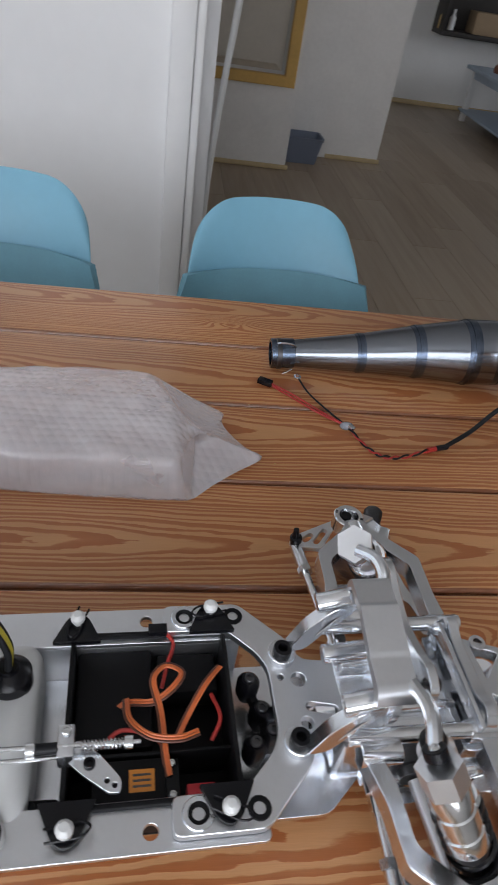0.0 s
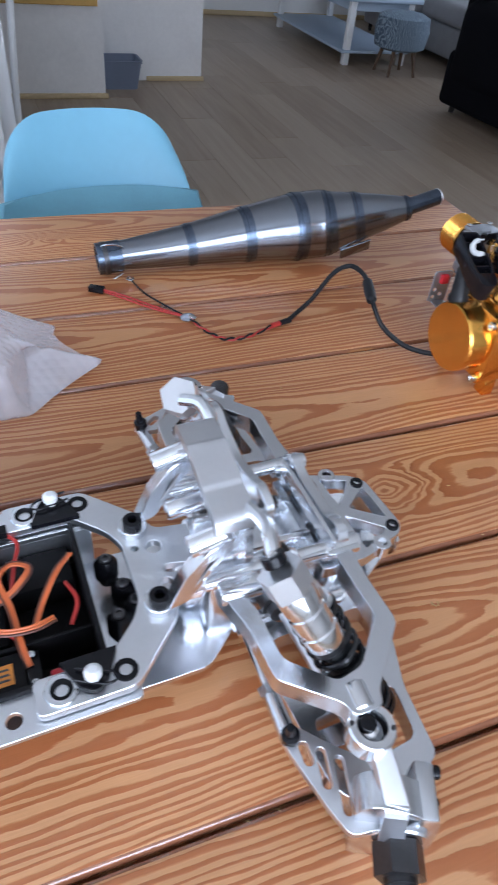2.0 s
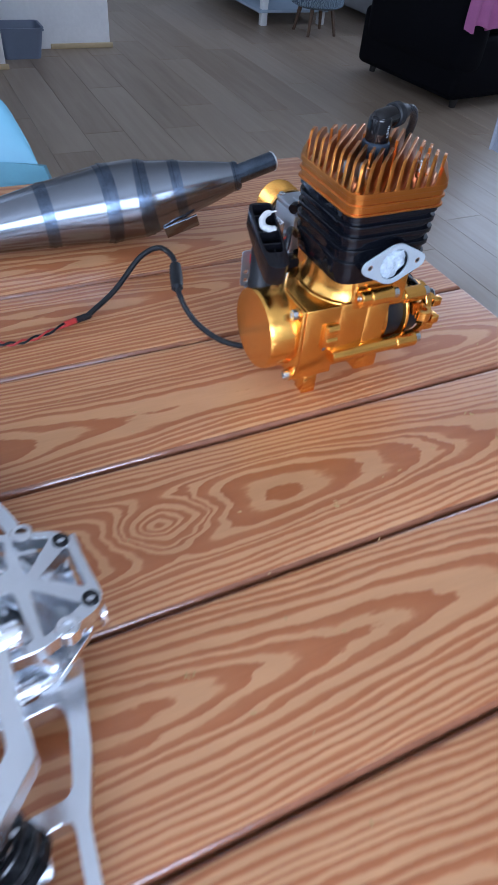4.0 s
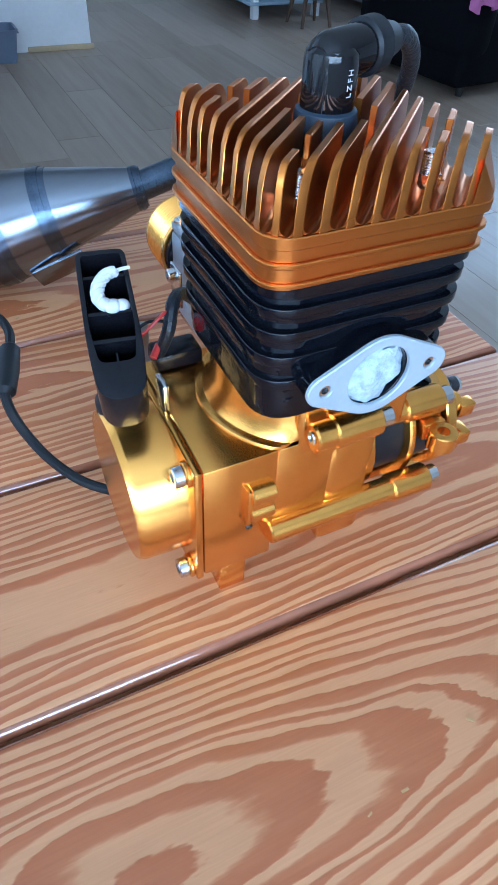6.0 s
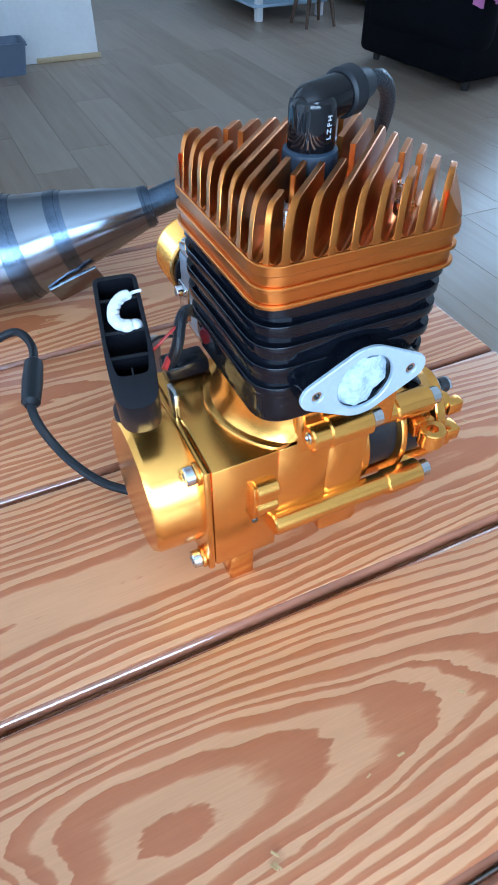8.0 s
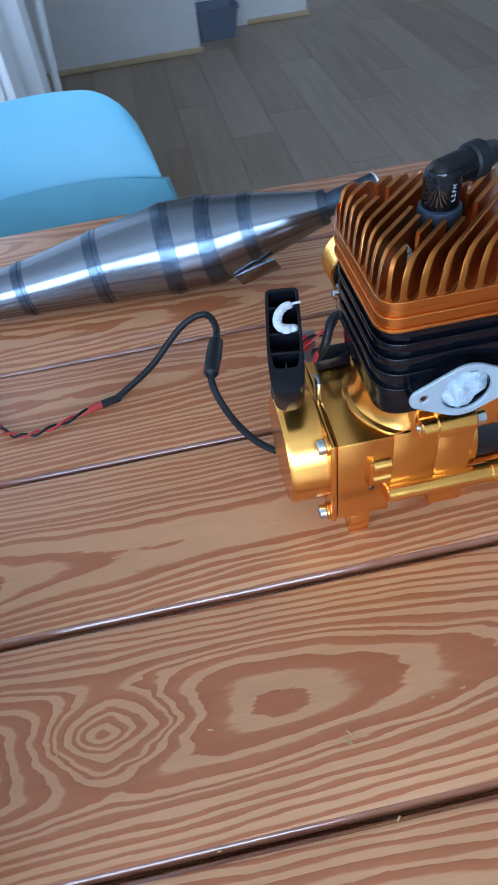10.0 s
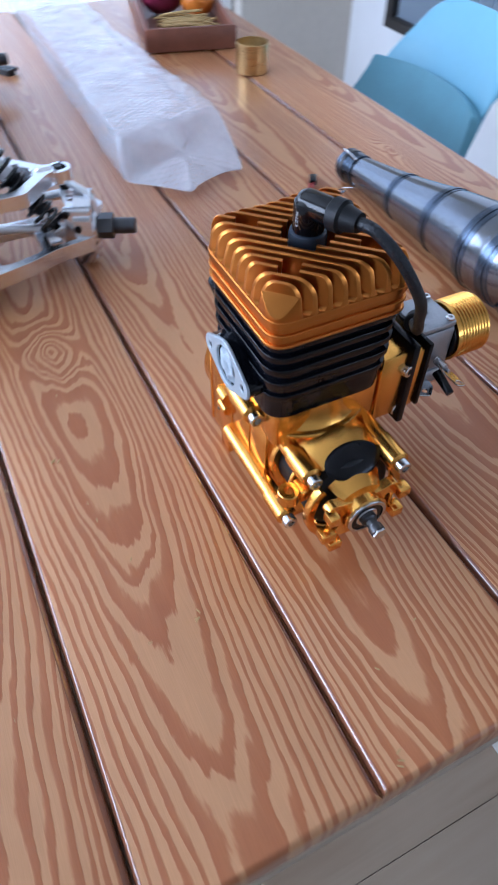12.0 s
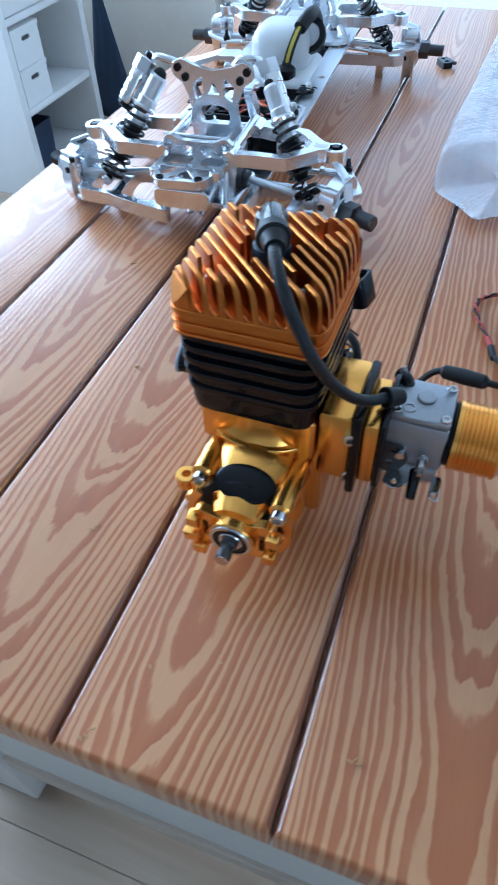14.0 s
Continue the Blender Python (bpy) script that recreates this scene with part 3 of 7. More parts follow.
# ---------------------------------------------------------------- dining table
PW, YN, XL, XR = 0.1315, 0.1395, -0.47, 0.998
table = thing("dining_table", pose(0, 0, 0), "varnished softwood dining table of seven broad boards", "table")
plank_bm = box(-(XR - XL) / 2, (XR - XL) / 2, -PW / 2 + 0.0006, PW / 2 - 0.0006, -0.030, 0)
long_edges = [e for e in plank_bm.edges if abs(e.verts[0].co.z) < 1e-6 and abs(e.verts[1].co.z) < 1e-6]
bmesh.ops.bevel(plank_bm, geom=long_edges, offset=0.0055, segments=4, affect="EDGES", profile=0.5)
plank_bm.normal_update()
for f in plank_bm.faces:
    if 0.05 < f.normal.z < 0.97 and abs(f.normal.y) > 0.1:
        f.material_index = 1
# pith of each board: sideways, depth below the top at mid length, fall along the board; lie of the board
PITH = ((0.020, 0.040, 0.035, 0.0), (-0.012, 0.034, 0.038, 0.0004), (0.004, 0.022, 0.055, -0.0003), (0.014, 0.030, 0.030, 0.0005), (-0.020, 0.034, 0.036, 0.0), (0.014, 0.040, 0.030, -0.0004), (-0.030, 0.034, 0.036, 0.0003))
first_plank = None
for k, (side, depth, fall, lie) in enumerate(PITH):
    if first_plank is None:
        p = first_plank = part("plank", plank_bm, WOOD, table)
        p.data.materials.append(VARNISH)
    else:
        p = new("plank", first_plank.data)
        p.parent = table
    p.location = ((XL + XR) / 2, YN + PW * (k + 0.5), T + lie)
    p.color = (0.5 + side / 0.2, 0.5 + depth / 0.2, 0.5 + fall / 0.4, 1.0)
panel = part("end_panel", box(0.930, 0.944, YN + 0.14, 0.94, 0.25, 0.7195, 0.003), WHITEWASH, table, "whitewashed end panel with small nails")
part("end_rail", box(0.928, 0.950, YN + 0.14, 0.94, 0.205, 0.2498, 0.003), PALE_WOOD, table, "pale unpainted wood")
for k in range(7):
    part("nail", rod((0.9438, 0.34 + 0.09 * k, 0.445), (0.9452, 0.34 + 0.09 * k, 0.445), 0.004, seg=10), DARK_STEEL, panel)
part("apron", box(-0.41, -0.38, YN + 0.12, 0.98, 0.60, 0.7195, 0.003), PALE_WOOD, table, "pale unpainted wood")
part("apron", box(-0.38, 0.905, YN + 0.09, YN + 0.12, 0.60, 0.7195, 0.003), PALE_WOOD, table, "pale unpainted wood")
part("apron", box(-0.38, 0.905, 0.98, 1.01, 0.60, 0.7195, 0.003), PALE_WOOD, table, "pale unpainted wood")
for lx in (-0.40, 0.865):
    for ly in (YN + 0.033, 0.945):
        part("leg", box(lx, lx + 0.085, ly, ly + 0.085, 0, 0.7193, 0.005), WHITEWASH, table, "whitewashed wood")

# ---------------------------------------------------------------- chairs


def sheet(prof, width, shape, nu=22, thick=0.007):
    """A moulded sheet: prof gives (y, z) along it, width(v) its half width, shape(u, v) an offset (y, z)."""
    bm = bmesh.new()
    grid, nv = [], len(prof) - 1
    for j, p in enumerate(prof):
        v = j / nv
        row = []
        for i in range(nu + 1):
            u = math.sin((i / nu - 0.5) * math.pi)
            dy, dz = shape(u, v)
            row.append(bm.verts.new((u * width(v), p.x + dy, p.y + dz)))
        grid.append(row)
    for a, b_ in zip(grid, grid[1:]):
        for i in range(nu):
            bm.faces.new((a[i], a[i + 1], b_[i + 1], b_[i]))
    bmesh.ops.recalc_face_normals(bm, faces=bm.faces)
    bmesh.ops.solidify(bm, geom=bm.faces[:], thickness=thick)
    return bm


def shell_chair(m):
    ch = thing("shell_chair", m, "light blue plastic shell chair with a teal seat pad", "chair", "chairs at the table")
    back = spline([(0.088, 0.60), (0.110, 0.655), (0.130, 0.70), (0.149, 0.738), (0.168, 0.771)], 6)
    part("backrest", sheet(back, lambda v: 0.178 - 0.016 * v, lambda u, v: (-0.045 * abs(u) ** 2.4, -0.082 * (1 - math.sqrt(max(0.0, 1 - (max(0, abs(u) - 0.50) / 0.50) ** 2))) * max(0, (v - 0.10) / 0.90) ** 1.3 - 0.010 * u * u * v), 30), CHAIR_BLUE, ch, sharp=1.2)
    seat = spline([(-0.30, 0.455), (-0.26, 0.468), (-0.14, 0.475), (-0.04, 0.505), (0.03, 0.555), (0.070, 0.605), (0.098, 0.652)], 5)
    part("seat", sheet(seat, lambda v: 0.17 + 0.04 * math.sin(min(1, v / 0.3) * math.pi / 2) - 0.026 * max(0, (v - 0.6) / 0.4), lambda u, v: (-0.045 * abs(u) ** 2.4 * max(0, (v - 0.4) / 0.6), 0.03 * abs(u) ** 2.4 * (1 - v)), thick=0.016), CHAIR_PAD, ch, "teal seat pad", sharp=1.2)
    for sx in (-1, 1):
        for sy, y0 in ((-1, -0.17), (1, 0.03)):
            part("leg", rod((sx * 0.14, y0, 0.455), (sx * 0.215, y0 + sy * 0.07, 0.0), 0.017, 0.011, 12), CHAIR_LEG, ch)
    part("crossbar", rod((-0.16, -0.17, 0.36), (0.16, 0.03, 0.36), 0.006, seg=8), DARK_STEEL, ch)
    part("crossbar", rod((0.16, -0.17, 0.36), (-0.16, 0.03, 0.36), 0.006, seg=8), DARK_STEEL, ch)
    return ch


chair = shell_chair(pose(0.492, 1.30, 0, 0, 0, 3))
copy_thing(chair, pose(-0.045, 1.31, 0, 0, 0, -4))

# ---------------------------------------------------------------- engine
EO = Vector((0.788, 0.597, T))
engine = thing("model_engine", Matrix.Translation(EO), "gold and black two-stroke model engine with finned orange head", "engine")
CZ = 0.053                      # crank axis above the table

# crankcase: square block, the round base of the cylinder, the clutch cage
part("crankcase", box(-0.0625, -0.0300, -0.0375, 0.0375, 0.0205, 0.0870, 0.0012), GOLD, engine)
part("case_web", box(-0.0302, -0.0035, -0.0371, 0.0365, 0.0270, 0.0867, 0.0010), GOLD, engine)
part("starter_flange", box(-0.0662, -0.0628, -0.0380, 0.0380, 0.0195, 0.0880, 0.0010), GOLD, engine)
# starter housing: turned drum with a narrow chamfer round its face
bm = lathe((-0.0662, 0.0010, CZ), (-0.0885, 0.0010, CZ), ((0, 0.0352), (0.86, 0.0348), (0.90, 0.0346), (1.0, 0.0334)), 64)
part("starter_housing", bm, GOLD, engine, "gold drum of the pull starter")
for y, z in ((-0.0305, 0.0820), (-0.0305, 0.0222), (0.0325, 0.0820), (0.0325, 0.0222)):
    part("bolt_boss", rod((-0.0662, y, z), (-0.0680, y, z), 0.0056, bevel=0.0004), GOLD, engine)
    screw((-0.0680, y, z), (-1, 0, 0), 0.0045, 0.0045, engine, ZINC, "screw", label="zinc socket screw")
# foot blocks
for x0, y0 in ((-0.054, -0.0355), (-0.054, 0.022), (0.020, -0.020), (0.020, 0.010)):
    part("foot", box(x0, x0 + 0.013, y0, y0 + 0.014, 0.0, 0.0205, 0.001), GOLD, engine)
# saddle clip on the side: a thin strap bent over two rolls
part("side_clip", box(-0.0445, -0.0425, -0.0415, -0.0372, 0.0480, 0.0715, 0.0006), GOLD, engine)
for z, r in ((0.0668, 0.0050), (0.0560, 0.0044)):
    part("side_clip_roll", rod((-0.0428, -0.0385, z), (-0.0318, -0.0385, z), r, bevel=0.0005), GOLD, engine)
part("side_clip_web", box(-0.0426, -0.0322, -0.0412, -0.0372, 0.0560, 0.0680, 0.0006), GOLD, engine)
screw((-0.0434, -0.0405, 0.0500), (0, -1, 0), 0.0016, 0.0012, engine, DARK_STEEL, "pin")
# cylinder base: round neck with a rolled fillet
def neck(p0, p1, profile):
    """Turned collar, cut flat at the front by the face of the case."""
    own = lathe(p0, p1, profile, 72)
    for v in own.verts:
        v.co.y = max(v.co.y, -0.0368)
    return own


part("cylinder_base", neck((-0.0045, -0.002, 0.0855), (-0.0045, -0.002, 0.116), ((0, 0.0425), (0.08, 0.0408), (0.2, 0.0388), (0.4, 0.0370), (1.0, 0.0362))), GOLD, engine)
part("base_rim", neck((-0.0045, -0.002, 0.0858), (-0.0045, -0.002, 0.0885), ((0, 0.0442), (0.45, 0.0442), (0.8, 0.0436), (1, 0.0422))), GOLD, engine)
# middle case that reaches to the clutch cage
part("middle_case", box(-0.004, 0.019, -0.0370, 0.037, 0.014, 0.085, 0.003), GOLD, engine)
part("flywheel", lathe((0.021, 0, CZ), (0.064, 0, CZ), ((0, 0.025), (0.05, 0.0285), (0.95, 0.0285), (1, 0.025)), 36), RUBBER, engine, "dark flywheel inside the open cage")


def arc_shell(prof, a0, a1, th, n=20):
    """Part of a turned shell round the crank axis: prof gives (x, outer radius)."""
    own = bmesh.new()
    rows = []
    for x, r in list(prof) + [(x, r - th) for x, r in reversed(prof)]:
        rows.append([own.verts.new((x, r * math.cos(radians(a0 + (a1 - a0) * i / n)), CZ + r * math.sin(radians(a0 + (a1 - a0) * i / n)))) for i in range(n + 1)])
    for p, q in zip(rows, rows[1:] + rows[:1]):
        for i in range(n):
            own.faces.new((p[i], p[i + 1], q[i + 1], q[i]))
    own.faces.new([r[0] for r in rows])
    own.faces.new([r[n] for r in reversed(rows)])
    bmesh.ops.recalc_face_normals(own, faces=own.faces)
    return own


for x0, x1 in ((0.018, 0.024), (0.043, 0.0465), (0.064, 0.070)):
    part("cage_ring", arc_shell(((x0, 0.0335), (x0 + 0.0008, 0.0342), (x1 - 0.0008, 0.0342), (x1, 0.0335)), 140, 400, 0.0045, 40), GOLD, engine)
part("cage_skin", arc_shell(((0.020, 0.0342), (0.070, 0.0342)), 232, 308, 0.003), GOLD, engine)
# smooth roof that falls towards the bearing, with its rubber plug
part("cage_roof", arc_shell(((0.012, 0.0365), (0.036, 0.0360), (0.043, 0.0350), (0.050, 0.0320), (0.060, 0.0262), (0.068, 0.0220), (0.075, 0.0185)), 42, 138, 0.006, 28), GOLD, engine)
part("roof_plug", merge(ball((0, 0, 0), 0.0170, 0.68, 1.14, 0.15, 24, 12), None, Matrix.Translation((0.0592, 0.0015, CZ + 0.0262)) @ Matrix.Rotation(radians(36), 4, "Y")), BLACK, engine, "black rubber plug in the case roof")
part("case_neck", box(-0.0225, 0.0305, -0.0374, 0.0345, 0.079, 0.1118, 0.003, 3), GOLD, engine, "smooth gold neck under the cylinder")
# long bolts on the cage, each in a gold sleeve
for y, z, x0, x1 in ((-0.0418, 0.0934, -0.0185, 0.0120), (-0.0380, 0.0375, -0.0325, 0.0540), (0.0272, 0.0775, 0.012, 0.0725), (-0.0265, 0.0768, 0.012, 0.0595)):
    part("bolt_sleeve", rod((x0, y, z), (x1, y, z), 0.0060, bevel=0.0008), GOLD, engine)
    part("bolt_collar", rod((x1 - 0.022, y, z), (x1 - 0.0005, y, z), 0.0070, bevel=0.0008), GOLD, engine)
    screw((x1, y, z), (1, 0, 0), 0.0046, 0.0055, engine, ZINC, "screw", label="zinc socket screw")
part("sleeve_seat", box(-0.0180, -0.0008, -0.0455, -0.0300, 0.0856, 0.0925, 0.0015), GOLD, engine)
screw((-0.0184, -0.0418, 0.0934), (-1, 0, 0), 0.0030, 0.0010, engine, ZINC, "screw", label="zinc grub screw")
# end plate with its lugs, bearing and shaft
out = rounded([(-0.020, 0.036), (-0.008, 0.034), (0.008, 0.034), (0.020, 0.036), (0.022, 0.044), (0.022, 0.056), (0.027, 0.064), (0.022, 0.069), (0.012, 0.066), (-0.012, 0.066), (-0.022, 0.069), (-0.027, 0.064), (-0.022, 0.056), (-0.022, 0.044)], 0.003, 4)
part("end_plate", plate(out, [circle(0, CZ, 0.0135, 24), slot(-0.0180, 0.045, -0.0180, 0.058, 0.0018), slot(0.0180, 0.045, 0.0180, 0.058, 0.0018)], 0.072, 0.0785, YZ), GOLD, engine)
part("bearing_hub", ring_pipe((0.0735, 0, CZ), (0.0832, 0, CZ), 0.0150, 0.0135, 36), GOLD, engine)
part("bearing", ring_pipe((0.076, 0, CZ), (0.0846, 0, CZ), 0.0136, 0.0112, 32), ZINC, engine, "bright steel bearing race")
part("bearing_seal", ring_pipe((0.076, 0, CZ), (0.0840, 0, CZ), 0.0112, 0.0075, 32), BLACK, engine)
part("bearing_core", ring_pipe((0.076, 0, CZ), (0.0846, 0, CZ), 0.0075, 0.0050, 28), ZINC, engine)
part("crankshaft", lathe((0.070, 0, CZ), (0.0975, 0, CZ), ((0, 0.0052), (0.62, 0.0052), (0.66, 0.0036), (0.80, 0.0036), (0.81, 0.0046), (0.97, 0.0046), (1, 0.004))), DARK_STEEL, engine, "dark steel shaft end")
part("shaft_nut", hexrod((0.0920, 0, CZ), (0.0985, 0, CZ), 0.0045), ZINC, engine, "zinc nut")
bm = ring_pipe((0.0550, -0.0395, 0.0590), (0.0550, -0.0395, 0.0680), 0.0068, 0.0030, 24)
box(0.049, 0.061, -0.034, -0.022, 0.059, 0.068, 0.001, bm=bm)
part("mounting_lug", bm, GOLD, engine)
for y, z, w in ((-0.026, 0.046, 0.010), (-0.024, 0.062, 0.007), (-0.021, 0.036, 0.009), (0.026, 0.062, 0.008), (0.024, 0.044, 0.008)):
    part("end_rib", box(0.076, 0.090 - 0.2 * abs(y), y - w / 2, y + w / 2, z - 0.004, z + 0.004, 0.0012), GOLD, engine)

# cylinder: black painted fins with rounded corners
HX, HY = -0.0034, -0.0042


def square(half, r, n=7, cx=HX, cy=HY):
    return rounded([(cx - half, cy - half), (cx + half, cy - half), (cx + half, cy + half), (cx - half, cy + half)], r, n)


cyl = part("cylinder", lathe((HX, HY, 0.112), (HX, HY, 0.1645), ((0, 0.0345), (1, 0.0345)), 40), GLOSS_BLACK, engine, "gloss black painted cylinder")
for k, (z, hw) in enumerate(((0.1148, 0.0385), (0.1255, 0.0403), (0.1360, 0.0410), (0.1457, 0.0413), (0.1545, 0.0413))):
    part("cooling_fin", plate(square(hw, 0.015), [], z - 0.0020 - (0.0042 if k == 0 else 0), z + 0.0020, bevel=0.0018, seg=3), GLOSS_BLACK, cyl)
part("cooling_fin", plate(square(0.0410, 0.0125), [], 0.1602, 0.1644, bevel=0.001), GLOSS_BLACK, cyl)
part("cylinder_web", plate(square(0.0388, 0.0145), [], 0.113, 0.163, bevel=0.002), GLOSS_BLACK, cyl)
# exhaust port with its machined flange and a plug of tissue


def flange_outline(cx, cz, reach, r_end, r_mid, n=9):
    """Middle disc and two end discs joined by their tangents."""
    t_ = math.acos((r_mid - r_end) / reach)
    arcs = ((cx + reach, r_end, -t_, t_), (cx, r_mid, t_, math.pi - t_), (cx - reach, r_end, math.pi - t_, math.pi + t_), (cx, r_mid, math.pi + t_, 2 * math.pi - t_))
    return [(x + r * math.cos(a + (b_ - a) * i / n), cz + r * math.sin(a + (b_ - a) * i / n)) for x, r, a, b_ in arcs for i in range(n + 1)]


fx, fz = -0.0025, 0.127
bm = plate(flange_outline(fx, fz, 0.0222, 0.0064, 0.0164), [circle(fx, fz, 0.0125, 28), circle(fx - 0.0215, fz, 0.0024, 14), circle(fx + 0.0215, fz, 0.0024, 14)], -0.0535, -0.0515, XZ, bevel=0.0004)
part("exhaust_flange", bm, GASKET, cyl, "bare machined exhaust flange")
bm = plate(flange_outline(fx, fz, 0.0220, 0.0060, 0.0160), [circle(fx, fz, 0.0124, 28)], -0.0514, -0.036, XZ, bevel=0.0008)
part("exhaust_port", bm, GLOSS_BLACK, cyl)
for s in (-1, 1):
    part("threaded_hole", ring_pipe((fx + s * 0.0215, -0.0512, fz), (fx + s * 0.0215, -0.0528, fz), 0.0024, 0.0014, 14, bevel=0.0002), ZINC, cyl)
bm = bmesh.new()
bmesh.ops.create_icosphere(bm, subdivisions=4, radius=0.0120)
for v in bm.verts:
    n_ = v.co.normalized()
    v.co += n_ * (noise.noise(v.co * 170) * 0.0042 + abs(noise.noise(v.co * 330)) * 0.0024)
    v.co.y *= 0.42
bmesh.ops.translate(bm, verts=bm.verts, vec=(fx, -0.0482, fz))
part("tissue_plug", bm, TISSUE, cyl, "crumpled white tissue stopping the port", sharp=1.0)

# cylinder head: two grooved plates and diagonal fins with rounded shoulders, pockets for four studs and the plug
head = part("cylinder_head", plate(square(0.0425, 0.0115), [], 0.1618, 0.1634, bevel=0.0004), COPPER, engine, "orange anodised cooling head")
part("groove", plate(square(0.0411, 0.0105), [], 0.1633, 0.1685), COPPER, head)
part("head_plate", plate(square(0.0425, 0.0115), [], 0.1684, 0.1700, bevel=0.0004), COPPER, head)
part("groove", plate(square(0.0411, 0.0105), [], 0.1699, 0.1745), COPPER, head)
part("head_plate", plate(square(0.0425, 0.0115), [], 0.1744, 0.1783, bevel=0.0006), COPPER, head)
STUDS = [(sx * 0.0240, sy * 0.0240) for sx in (-1, 1) for sy in (-1, 1)]
GAP = 0.0019
POCKETS = [(px, py, 0.0060) for px, py in STUDS] + [(0, 0, 0.0142)]
PITCH, THICK, FZ0, FZ1, SHOULDER = 0.0061, 0.0022, 0.1776, 0.1970, 0.0125


def inside_square(x, y, half=0.0421, r=0.0115):
    qx, qy = abs(x) - (half - r), abs(y) - (half - r)
    return (math.hypot(max(qx, 0), max(qy, 0)) + min(max(qx, qy), 0)) - r


for k in range(-8, 9):
    off = k * PITCH                          # distance of the fin from the diagonal
    runs, cur = [], []
    for i in range(-240, 241):
        s = i * 0.00025
        x, y = (s + off) / math.sqrt(2), (s - off) / math.sqrt(2)
        ok = inside_square(x, y) < 0 and all(math.hypot(x - a, y - b_) > c for a, b_, c in POCKETS)
        if ok:
            cur.append(s)
        elif cur:
            runs.append(cur)
            cur = []
    if cur:
        runs.append(cur)
    for run in runs:
        a, b_ = run[0], run[-1]
        if b_ - a < 0.003:
            continue
        crest = []
        n = max(4, min(26, round((b_ - a) / 0.0012)))
        for i in range(n + 1):
            s = b_ + (a - b_) * i / n
            dist = min([abs(s - e) for e in (a, b_) if inside_square((e + off) / math.sqrt(2), (e - off) / math.sqrt(2)) > -0.0012] or [1.0])
            reach = min(SHOULDER, 0.42 * (b_ - a))
            fall = 1 - (1 - max(0.0, 1 - dist / reach) ** 2.4) ** (1 / 2.4)
            crest.append((s, FZ1 - (FZ1 - FZ0 - 0.001) * fall))
        prof = [(a, FZ0), (b_, FZ0)] + crest
        bm = plate(prof, [], off - THICK / 2, off + THICK / 2, bevel=0.0004, seg=1)
        # rounded foot on both sides, so that the slots end in a hollow
        foot = [(THICK / 2 + GAP * (1 - math.sin(q_)), FZ0 + 0.0009 + GAP * 1.25 * (1 - math.cos(q_))) for q_ in (0, 0.35, 0.7, 1.05, 1.4, math.pi / 2)]
        foot = foot + [(-u_, w_) for u_, w_ in reversed(foot)]
        rim0, rim1 = [[bm.verts.new((s_, w_, off + u_)) for u_, w_ in foot] for s_ in (a + 0.0004, b_ - 0.0004)]
        for i in range(len(foot)):
            j = (i + 1) % len(foot)
            bm.faces.new((rim0[i], rim0[j], rim1[j], rim1[i]))
        bm.faces.new(rim0[::-1])
        bm.faces.new(rim1)
        # ends at the rim are cut flush with the sides of the head
        turn_ = (off > 0) - (off < 0)
        ka, kb = [turn_ * sg if inside_square((e + off) / math.sqrt(2), (e - off) / math.sqrt(2)) > -0.0012 else 0 for e, sg in ((a, 1), (b_, -1))]
        for v in bm.verts:
            w_ = min(1.0, max(0.0, (v.co.x - a) / (b_ - a)))
            v.co.x += (v.co.z - off) * (ka * (1 - w_) + kb * w_)
        # plate x -> along the diagonal, plate y -> up, plate z -> across
        q = 1 / math.sqrt(2)
        bmesh.ops.transform(bm, verts=bm.verts, matrix=Matrix(((q, 0, q, HX), (q, 0, -q, HY), (0, 1, 0, 0), (0, 0, 0, 1))))
        part("cooling_fin", bm, COPPER, head)
# sloping shoulders beyond the last fins
for s in (-1, 1):
    corner_pts = [q_ for q_ in square(0.0421, 0.0115, 9) if s * ((q_[0] - HX) - (q_[1] - HY)) / math.sqrt(2) > 0.0499]
    e_ = 0.0499 * math.sqrt(2) - 0.0421
    ends = [(HX + s * 0.0421, HY - s * e_), (HX + s * e_, HY - s * 0.0421)]
    ends.sort(key=lambda q_: math.hypot(q_[0] - corner_pts[0][0], q_[1] - corner_pts[0][1]))
    own = plate([ends[0]] + corner_pts + [ends[1]], [], 0.1778, 0.1915, bevel=0.0016, seg=3)
    for v in own.verts:
        far = s * ((v.co.x - HX) - (v.co.y - HY)) / math.sqrt(2) - 0.0499
        if v.co.z > 0.185:
            v.co.z -= 2.0 * max(0.0, far)
    part("shoulder", own, COPPER, head)
for px, py in STUDS:
    st = part("stud", lathe((HX + px, HY + py, 0.1775), (HX + px, HY + py, 0.1890), ((0, 0.0026), (1, 0.0024)), 14), ZINC, head, "steel stud with nut")
    part("nut", hexrod((HX + px, HY + py, 0.1784), (HX + px, HY + py, 0.1826), 0.0046), ZINC, st)
    part("thread", coil((HX + px, HY + py, 0.1830), (HX + px, HY + py, 0.1885), 0.0026, 7, 0.0005, 5), ZINC, st)
for x, y, r in ((-0.031, -0.006, 0.0032), (-0.024, -0.016, 0.0042)):
    part("tissue_scrap", ball((HX + x, HY + y, 0.1838), r, 1, 1, 1.5, 10, 7), TISSUE, head, "scrap of white tissue caught between fins")

head.location.z += 0.0028

